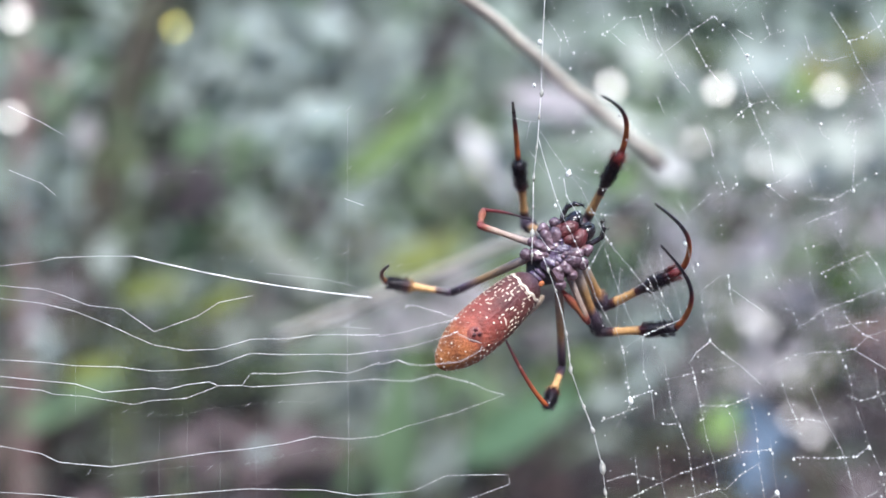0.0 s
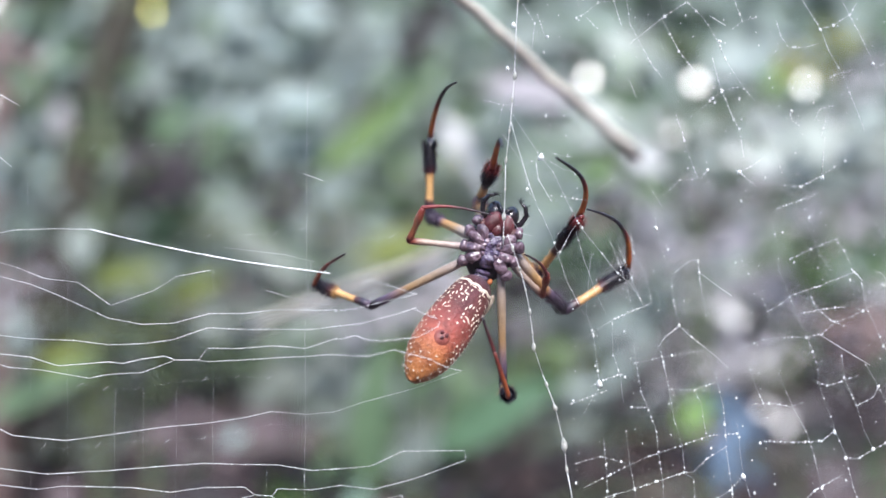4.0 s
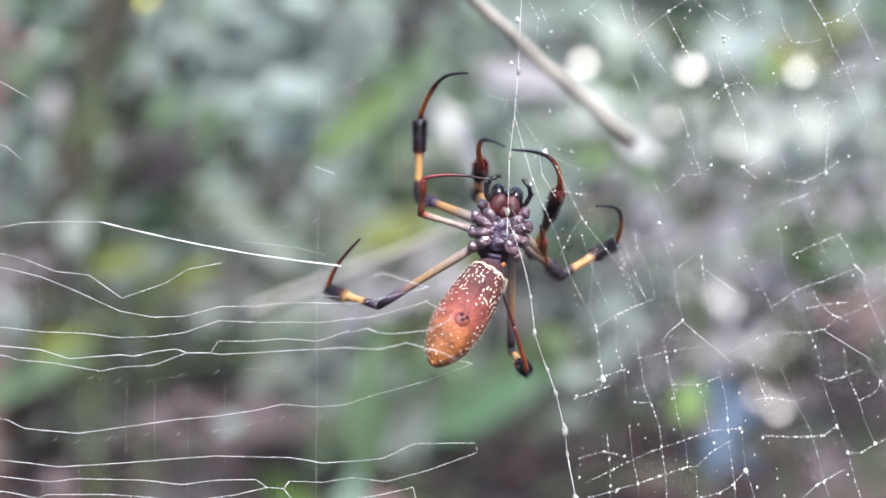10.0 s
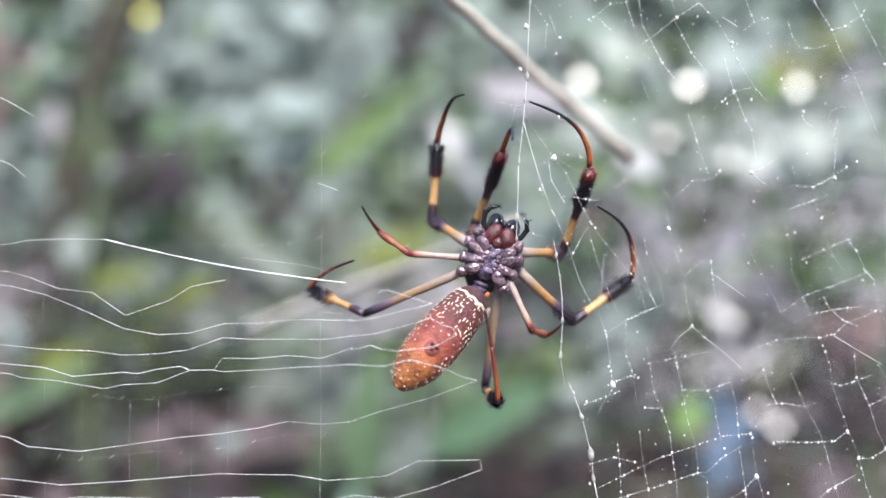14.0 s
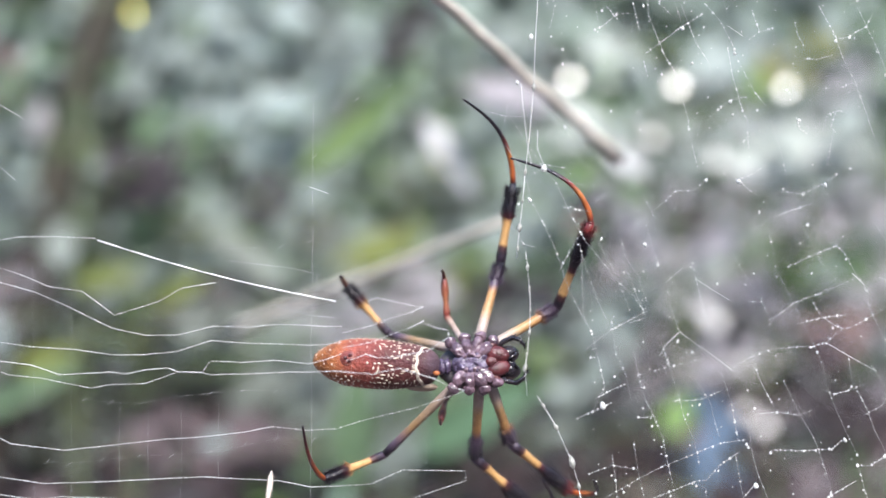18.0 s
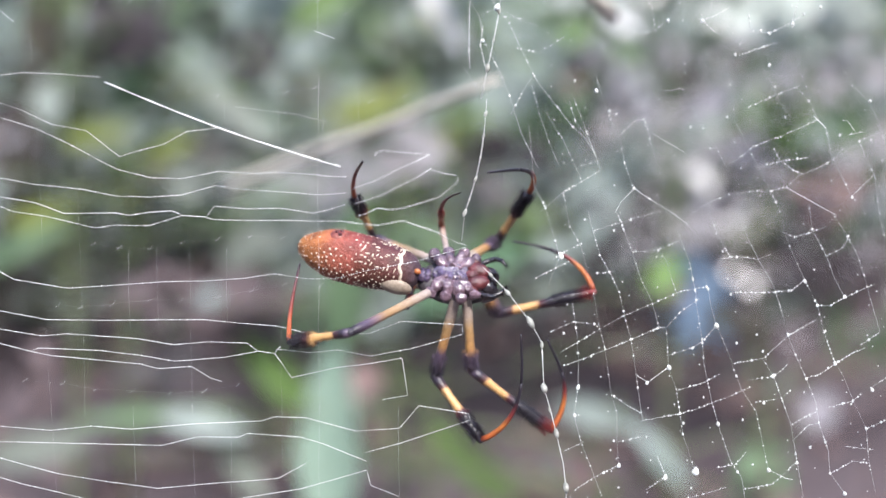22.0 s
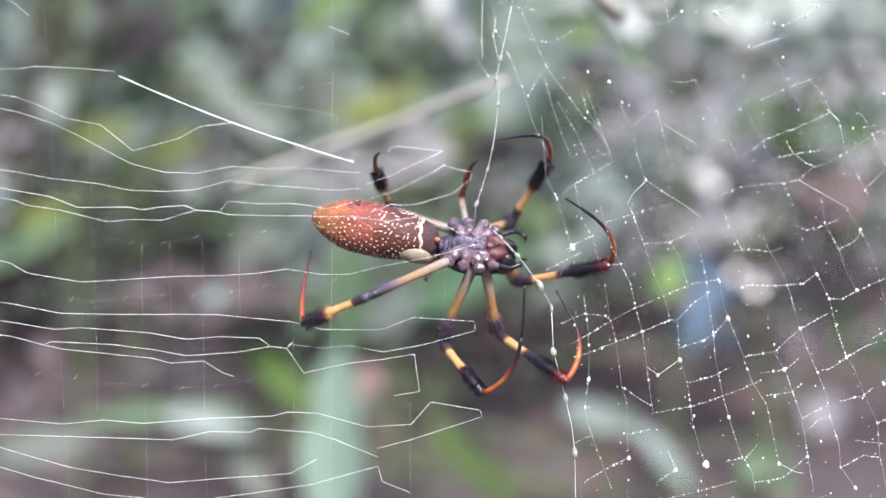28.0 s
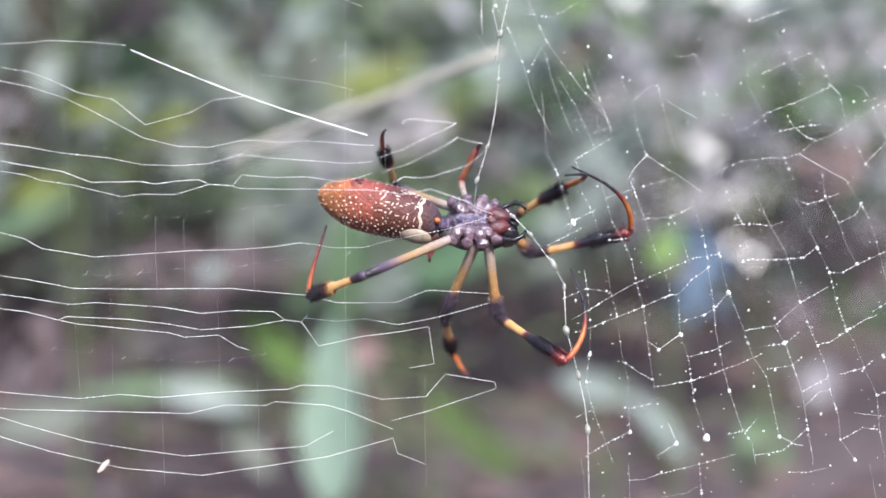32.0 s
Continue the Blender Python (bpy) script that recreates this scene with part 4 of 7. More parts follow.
strand(right_web, "radial", 0.000024, 0.25, (1055, 368), (1076, 430), (1098, 476), (1109, 523), (1126, 566))
strand(right_web, "radial", 0.000024, 0.25, (1095, 609), (1109, 641), (1126, 681), (1143, 728), (1165, 772), (1175, 813))
strand(right_web, "radial", 0.000024, 0.25, (1019, 773), (1028, 825), (1033, 878), (1033, 926), (1028, 978), (1039, 1029), (1065, 1095), (1081, 1129))
strand(right_web, "radial", 0.000024, 0.25, (1058, 752), (1067, 809), (1080, 857), (1089, 906), (1094, 939), (1103, 972), (1104, 1029), (1110, 1072))
strand(right_web, "radial", 0.000024, 0.25, (1159, 661), (1188, 696), (1197, 728), (1210, 760))
strand(right_web, "radial", 0.000024, 0.25, (1175, 813), (1190, 821), (1197, 890), (1213, 931), (1220, 976), (1227, 1013), (1251, 1083))
strand(right_web, "radial", 0.000024, 0.25, (1256, 720), (1263, 746), (1270, 776), (1281, 813), (1293, 837), (1311, 883))
strand(right_web, "radial", 0.000024, 0.25, (1242, 760), (1256, 837), (1261, 882), (1275, 951), (1290, 995), (1315, 1063), (1337, 1094), (1342, 1134))
strand(right_web, "radial", 0.000024, 0.25, (1207, 389), (1224, 422), (1245, 460), (1271, 495), (1294, 538))
strand(right_web, "radial", 0.000024, 0.25, (1303, 449), (1328, 495), (1349, 530), (1370, 569), (1392, 617), (1397, 648), (1410, 672), (1436, 728), (1462, 776))
strand(right_web, "radial", 0.000024, 0.25, (1260, 593), (1265, 617), (1282, 657), (1307, 696))
strand(right_web, "radial", 0.000024, 0.25, (1321, 633), (1351, 692), (1380, 736), (1394, 776), (1412, 829), (1425, 865), (1447, 910), (1465, 955), (1475, 993), (1493, 1046), (1499, 1088), (1527, 1126))
strand(right_web, "radial", 0.000024, 0.25, (1347, 352), (1366, 383), (1384, 417), (1401, 440))
strand(right_web, "radial", 0.000024, 0.25, (1411, 390), (1431, 413), (1448, 440), (1465, 460), (1475, 506), (1491, 530), (1517, 581))
strand(right_web, "radial", 0.000024, 0.25, (1439, 593), (1448, 640), (1474, 688), (1492, 728), (1511, 760))
strand(right_web, "radial", 0.000024, 0.25, (1487, 614), (1511, 652), (1530, 684), (1544, 720), (1562, 776), (1577, 825))
strand(right_web, "radial", 0.000024, 0.25, (1487, 351), (1508, 382), (1541, 413), (1559, 452), (1572, 483))
strand(right_web, "radial", 0.000024, 0.25, (1525, 483), (1538, 510), (1555, 541), (1577, 585))
strand(right_web, "radial", 0.000024, 0.25, (1462, 776), (1476, 825), (1499, 882), (1516, 906), (1538, 956), (1561, 1005), (1570, 1067), (1583, 1122))
strand(right_web, "radial", 0.000024, 0.25, (1369, 874), (1387, 906), (1404, 947), (1422, 997), (1437, 1067), (1452, 1130))
strand(right_web, "radial", 0.000024, 0.25, (1311, 883), (1331, 931), (1357, 972), (1385, 1081))
strand(right_web, "radial", 0.000024, 0.25, (1285, 360), (1298, 406), (1303, 449))
strand(right_web, "radial", 0.000024, 0.25, (1555, 541), (1567, 616), (1581, 664))
strand(right_web, "radial", 0.000024, 0.25, (1144, 444), (1159, 500), (1181, 566))
strand(right_web, "radial", 0.000024, 0.25, (1206, 641), (1229, 696), (1242, 760))
strand(right_web, "cross_thread", 0.000028, 0.6, (961, 610), (981, 592), (1000, 574), (1035, 553), (1066, 535))
strand(right_web, "cross_thread", 0.000028, 0.6, (1056, 641), (1107, 624), (1178, 605))
strand(right_web, "cross_thread", 0.000028, 0.6, (982, 693), (1009, 677), (1037, 666))
strand(right_web, "cross_thread", 0.000028, 0.6, (951, 727), (982, 713), (1014, 697))
strand(right_web, "cross_thread", 0.000028, 0.6, (1124, 681), (1172, 677), (1211, 657))
strand(right_web, "cross_thread", 0.000028, 0.6, (1062, 720), (1097, 716))
strand(right_web, "cross_thread", 0.000028, 0.6, (1000, 861), (1048, 833), (1095, 805), (1111, 797), (1166, 772), (1213, 751), (1259, 743))
strand(right_web, "cross_thread", 0.000028, 0.6, (980, 825), (1023, 807), (1067, 813))
strand(right_web, "cross_thread", 0.000028, 0.6, (1005, 886), (1033, 878), (1079, 857), (1128, 839), (1175, 818), (1190, 815), (1214, 789), (1247, 764))
strand(right_web, "cross_thread", 0.000028, 0.6, (1193, 869), (1240, 853), (1260, 837), (1279, 817))
strand(right_web, "cross_thread", 0.000028, 0.6, (1094, 939), (1127, 963), (1148, 972))
strand(right_web, "cross_thread", 0.000028, 0.6, (1213, 931), (1262, 918), (1290, 902))
strand(right_web, "cross_thread", 0.000028, 0.6, (1220, 976), (1248, 968), (1275, 955), (1299, 947), (1347, 927))
strand(right_web, "cross_thread", 0.000028, 0.6, (1311, 883), (1369, 874), (1412, 831), (1463, 801))
strand(right_web, "cross_thread", 0.000028, 0.6, (1356, 955), (1404, 947), (1420, 931))
strand(right_web, "cross_thread", 0.000028, 0.6, (1339, 914), (1387, 906), (1414, 883))
strand(right_web, "cross_thread", 0.000028, 0.6, (1292, 523), (1309, 515), (1336, 491), (1383, 474), (1417, 460), (1448, 443))
strand(right_web, "cross_thread", 0.000028, 0.6, (1227, 611), (1260, 593), (1296, 577), (1347, 571), (1370, 569), (1398, 563), (1417, 542), (1456, 528), (1494, 506), (1529, 479), (1559, 466))
strand(right_web, "cross_thread", 0.000028, 0.6, (1372, 495), (1384, 514), (1409, 534), (1429, 542))
strand(right_web, "cross_thread", 0.000028, 0.6, (1283, 690), (1319, 688), (1351, 692), (1375, 684))
strand(right_web, "cross_thread", 0.000028, 0.6, (1309, 752), (1365, 752), (1413, 748), (1436, 732))
strand(right_web, "cross_thread", 0.000028, 0.6, (1393, 644), (1417, 652), (1445, 644), (1472, 632))
strand(right_web, "cross_thread", 0.000028, 0.6, (1474, 688), (1505, 672), (1513, 652))
strand(right_web, "cross_thread", 0.000028, 0.6, (1462, 776), (1486, 776), (1513, 760), (1564, 736))
strand(right_web, "cross_thread", 0.000028, 0.6, (1428, 1026), (1455, 997), (1475, 993))
strand(right_web, "cross_thread", 0.000028, 0.6, (1447, 910), (1471, 902), (1499, 883), (1530, 864), (1554, 853))
strand(right_web, "cross_thread", 0.000028, 0.6, (1522, 1038), (1579, 1042))
strand(right_web, "cross_thread", 0.000028, 0.6, (1490, 964), (1534, 951), (1550, 939))
strand(right_web, "cross_thread", 0.000028, 0.6, (1565, 931), (1593, 910))
strand(right_web, "cross_thread", 0.000028, 0.6, (1110, 1072), (1065, 1095), (1029, 1120))
strand(right_web, "cross_thread", 0.000028, 0.6, (1162, 1117), (1196, 1094), (1181, 1054))
strand(right_web, "cross_thread", 0.000028, 0.6, (1287, 1078), (1324, 1069), (1343, 1046))
strand(right_web, "cross_thread", 0.000028, 0.6, (1039, 1029), (1007, 1046))
strand(right_web, "cross_thread", 0.000028, 0.6, (1246, 495), (1271, 495))
strand(right_web, "cross_thread", 0.000028, 0.6, (1098, 476), (1127, 445), (1144, 444))
strand(right_web, "cross_thread", 0.000028, 0.6, (1165, 391), (1188, 395), (1207, 389))
strand(right_web, "cross_thread", 0.000028, 0.6, (1517, 581), (1555, 541))
strand(right_web, "cross_thread", 0.000028, 0.6, (1341, 1117), (1394, 1109), (1437, 1067))
strand(right_web, "cross_thread", 0.000028, 0.6, (1499, 1088), (1539, 1063), (1570, 1067))
strand(right_web, "cross_thread", 0.000028, 0.6, (1149, 988), (1220, 976))
strand(right_web, "cross_thread", 0.000028, 0.6, (1422, 997), (1470, 972))
strand(right_web, "cross_thread", 0.000028, 0.6, (1104, 1029), (1150, 1017))
strand(right_web, "cross_thread", 0.000028, 0.6, (1577, 825), (1545, 849))
strand(right_web, "cross_thread", 0.000028, 0.6, (1341, 530), (1388, 516), (1435, 510))
strand(right_web, "cross_thread", 0.000028, 0.6, (1322, 425), (1368, 402), (1415, 386))
strand(right_web, "cross_thread", 0.000028, 0.6, (1561, 1005), (1597, 989))
strand(right_web, "cross_thread", 0.00005, 0.1, (1126, 566), (1154, 586), (1194, 609), (1224, 631))
strand(right_web, "cross_thread", 0.00005, 0.1, (1398, 563), (1438, 585), (1491, 614))
strand(right_web, "cross_thread", 0.00005, 0.1, (1157, 468), (1183, 484), (1215, 503))
strand(right_web, "cross_thread", 0.00005, 0.1, (1095, 609), (1103, 590), (1126, 566))
strand(right_web, "cross_thread", 0.00005, 0.1, (1137, 902), (1158, 918), (1197, 890))
strand(right_web, "cross_thread", 0.00005, 0.1, (1385, 1081), (1418, 1096), (1430, 1099))
strand(right_web, "cross_thread", 0.00005, 0.1, (1492, 444), (1503, 446), (1516, 463))
strand(right_web, "cross_thread", 0.00005, 0.1, (1444, 440), (1465, 460))
for u, v, s in ((998, 687, 10), (1158, 918, 6), (1197, 890, 8), (1281, 813, 9), (1251, 1083, 13), (1196, 1094, 8), (1110, 1072, 7), (1385, 1081, 7), (1387, 906, 7), (1372, 955, 5), (1511, 760, 6), (1438, 732, 6), (1541, 411, 6), (1080, 430, 5), (1056, 395, 7), (1033, 926, 7), (1028, 978, 6), (1462, 776, 5), (1305, 756, 5), (1499, 883, 6), (1569, 931, 6), (1290, 995, 6), (1527, 1126, 7), (1412, 831, 5), (1126, 566, 5), (1517, 581, 5), (1437, 1067, 5), (1261, 743, 5)):
    PULLED.append(([drop(right_web, u, v, s, rnd(1.1, 1.5), rnd(-20, 20))], [(u, v), (u, v + 1)]))
drop(loose_web, 946, 252, 11, 1.2, 10)
drop(loose_web, 921, 309, 6, 1.2, -10)
for u, v, s in ((1264, 48, 6), (1166, 3, 6), (1441, 27, 5), (1240, 276, 6), (1296, 280, 8), (1443, 290, 6), (1191, 65, 5), (1534, 89, 6), (1140, 84, 5), (1266, 135, 5), (1389, 172, 5), (887, 94, 6), (898, 17, 8), (958, 38, 6), (1483, 261, 5), (1360, 349, 5)):
    PULLED.append(([drop(right_web, u, v, s, rnd(1.0, 1.5), rnd(-30, 30))], [(u, v), (u, v + 1)]))

def outer(web):
    """The faint torn net above and below the bolder strands."""
    random.seed(12)
    starts = [925 + 47 * i + rnd(-12, 12) for i in range(17)]
    for x0 in starts:
        v = -180 + rnd(0, 50)
        while v < 1330:
            end = v + rnd(90, 240)
            path = [(strand_at(x0, v + (end - v) * k / 6) + rnd(-2, 2), v + (end - v) * k / 6) for k in range(7)]
            if end < 10 or v > 1090:
                thread(web, path, rnd(0.000012, 0.00002), SILK_FINE, "radial")
                dots(web, path, 0.08)
            v = end + rnd(-5, 60)
    row = -130
    while row < 1560:
        run = []
        for i, x0 in enumerate(starts + [1800]):
            v = row - 15 * i + rnd(-10, 10)
            u = strand_at(x0, v)
            if -20 < v < 1110 or rnd(0, 1) < 0.36 or i == 17:
                if len(run) > 2:
                    thread(web, run, rnd(0.000012, 0.000024), SILK_FINE, "cross_thread")
                    dots(web, run, rnd(0.15, 0.4))
                run = []
            else:
                if run:
                    a = run[-1]
                    run.append(((a[0] + u) / 2 + rnd(-5, 5), (a[1] + v) / 2 + rnd(-3, 8)))
                run.append((u, v))
        row += rnd(40, 62)


outer(right_web)


def specks(web):
    """Single beads left hanging on radials too thin to be seen."""
    random.seed(15)
    g = Geo()
    for i in range(15):
        x0, v = 935 + 41 * i + rnd(-10, 10), -90.0
        while v < 1160:
            v += rnd(14, 62)
            r = 0.5e-4 * (rnd(1.6, 2.8) if rnd(0, 1) < 0.85 else rnd(2.8, 5.0))
            at = sheet(strand_at(x0, v) + rnd(-7, 7), v)
            g.ball(Matrix.Translation(at) @ Matrix.Diagonal((r, r, r * rnd(0.9, 1.5), 1)), 4, 6)
    tagged(part("dew", g, DROP, web, "scattered tiny beads of dew"), kind="stuff")


specks(right_web)
strand(right_web, "cross_thread", 0.00006, 0.2, (936, 260), (940, 291), (965, 332))
strand(right_web, "cross_thread", 0.00005, 0.2, (893, 190), (905, 232), (925, 300), (935, 330))


# ---- the spider, belly to the viewer: x to the head, y to its left, z to the belly side, millimetres ----
MM = 0.001
SPIDER_ROWS = [
    (0, 10.2, 8.5, 899.7, 90, -48, 0, 0, 14, -7),
    (1, 5.6, 8.5, 900.3, 90, -54, 0, 0, 20, -8),
    (2, 3.8, 8.5, 902.0, 90, -58, 0, 0, 24, -6),
    (3, 4.3, 8.5, 899.8, 90, -67, 0, -0, 33, -18),
    (3.5, 4.8, 8.5, 897.4, 90, -70, 0, 0, 28, -17),
    (6, 5.1, 8.5, 898.6, 90, -72, 0, 0, 34, -18),
    (7, 7.6, 8.5, 897.0, 90, -75, 0, 0, 27, -23),
    (8, 6.3, 8.5, 893.3, 90, -77, 0, 0, 36, -28),
    (9, 7.9, 8.5, 896.4, 90, -75, 0, -0, 35, -18),
    (10, 8.3, 8.5, 898.0, 90, -78, 0, 0, 33, -21),
    (11, 8.1, 8.5, 901.1, 90, -80, 0, 0, 33, -25),
    (12, 5.3, 8.5, 898.4, 90, -73, 0, 0, 34, -23),
    (13, 4.8, 8.5, 896.3, 90, -65, 0, 0, 25, -16),
    (14.5, 5.8, 8.5, 895.7, 90, -69, 0, -0, 24, -21),
    (16.5, 4.3, 8.5, 893.9, 90, -51, 0, 0, 16, -13),
    (16.8, 4.3, 8.5, 893.9, 90, -51, 0, 0, 16, -13),
    (17, 3.4, 8.5, 888.8, 84, -51, 0, -0, 27, -10),
    (17.5, 0.6, 8.5, 882.5, 78, -4, 0, 0, 26, -3),
    (18, 0.1, 8.5, 882.7, 76, -4, 0, -0, -10, -9),
    (18.5, -3.7, 8.5, 871.8, 63, 6, 0, -7, -17, -18),
    (19, -1.4, 8.5, 869.7, 50, 6, 0, -12, -9, -28),
    (20, -2.4, 8.5, 872.2, 50, -0, 0, -18, -8, -23),
    (21, -1.8, 8.5, 870.8, 50, -0, 0, -18, -8, -24),
    (22, -1.9, 8.5, 873.8, 50, 6, 0, -19, -6, -13),
    (23, -1.7, 8.5, 875.9, 50, 10, 0, -20, 5, -5),
    (24, -2.2, 8.5, 876.4, 50, 6, 0, -20, 7, -10),
    (25, -2.3, 8.5, 875.6, 50, 6, 0, -21, 13, -8),
    (28, 0.6, 8.5, 879.7, 50, 8, 0, -20, -4, -7),
    (29, 0.7, 8.5, 878.9, 50, 6, 0, -20, -3, -9),
    (30, 1.1, 8.5, 879.0, 50, -0, 0, -20, 3, -14),
    (31, 0.3, 8.5, 879.0, 50, 2, 0, -19, -3, -17),
    (32, 1.5, 8.5, 878.3, 50, 2, 0, -19, -4, -17),
]
LEFT4_ROWS = [
    (0, -11.4, 9.8, -15.0, -18.5, 21.1, -13.8, -14.9, 21.6, 3.2),
    (1, -7.8, 9.9, -18.0, -14.8, 21.2, -16.6, -12.2, 20.1, 0.5),
    (2, -9.5, 9.8, -16.8, -15.2, 21.8, -15.3, -10.7, 20.6, 1.5),
    (3, -7.3, 16.0, -14.5, -10.4, 29.0, -12.8, -5.4, 25.1, 3.4),
    (3.5, -10.6, 17.5, -9.4, -11.2, 30.2, -13.3, -3.8, 24.9, 1.5),
    (6, -10.7, 19.2, -5.8, -10.4, 30.2, -13.4, -1.1, 25.5, 0.5),
    (7, -12.6, 18.4, -0.9, -11.4, 30.5, -6.5, 0.0, 25.6, 5.7),
    (8, -10.7, 19.8, -3.9, -8.9, 31.9, -9.3, 3.8, 25.8, 0.9),
    (9, -11.4, 19.7, 0.6, -10.3, 30.3, -7.5, 1.1, 25.1, 4.5),
    (10, -11.3, 19.2, -3.7, -10.9, 30.2, -11.4, 0.3, 24.9, 0.8),
    (11, -7.8, 22.2, -2.5, -7.9, 30.9, -12.7, -0.3, 24.7, 1.6),
    (12, -11.8, 18.2, -5.7, -12.0, 29.4, -13.0, -1.4, 23.5, -0.6),
    (13, -11.5, 18.1, -6.6, -12.9, 29.7, -13.1, -3.4, 23.1, -0.1),
    (14.5, -11.1, 18.3, -6.9, -10.6, 30.6, -12.2, -1.8, 23.5, 0.9),
    (16.5, -13.6, 15.2, -7.1, -17.4, 26.4, -13.4, -7.5, 22.4, 0.3),
    (16.8, -13.6, 15.2, -7.1, -17.4, 26.4, -13.4, -7.5, 22.4, 0.3),
    (17, -13.6, 16.9, -3.3, -13.4, 27.5, -11.4, -10.1, 23.9, 5.3),
    (17.25, -11.9, 13.8, -11.9, -16.9, 25.8, -15.0, -15.4, 23.3, 2.1),
    (17.5, -7.6, 8.8, -18.5, -16.3, 18.7, -15.7, -16.6, 17.5, 1.6),
    (18, -8.8, 10.0, -17.3, -16.8, 20.1, -14.1, -16.1, 17.7, 3.1),
    (18.5, -8.6, 14.9, -14.5, -14.4, 19.3, -3.3, -13.9, 18.1, 14.0),
    (19, -9.6, 18.2, -9.7, -14.2, 21.5, 2.4, -13.6, 16.2, 18.9),
    (20, -7.8, 17.5, -12.7, -11.7, 21.4, -0.5, -9.2, 16.7, 16.1),
    (21, -8.3, 17.2, -12.5, -12.3, 19.5, 0.1, -10.2, 14.6, 16.6),
    (22, -9.3, 16.0, -12.8, -13.3, 16.1, -0.0, -11.6, 11.9, 16.8),
    (23, -8.8, 16.0, -13.3, -14.0, 15.1, -1.1, -12.1, 9.4, 15.3),
    (24, -8.6, 16.5, -13.0, -12.5, 15.8, -0.2, -10.6, 8.9, 15.6),
    (25, -8.1, 17.1, -12.9, -12.2, 16.4, -0.2, -10.7, 9.9, 15.8),
    (28, -9.5, 15.6, -13.0, -12.9, 14.5, -0.0, -12.1, 6.7, 15.5),
    (29, -9.2, 16.7, -12.1, -12.8, 15.1, 0.6, -11.3, 7.0, 15.9),
    (30, -8.6, 17.2, -12.2, -11.2, 16.5, 0.9, -9.6, 8.7, 16.3),
    (31, -7.7, 17.4, -12.9, -10.3, 17.0, 0.2, -8.4, 8.9, 15.5),
    (32, -8.1, 17.2, -12.7, -10.5, 16.4, 0.4, -9.5, 8.8, 16.1),
]
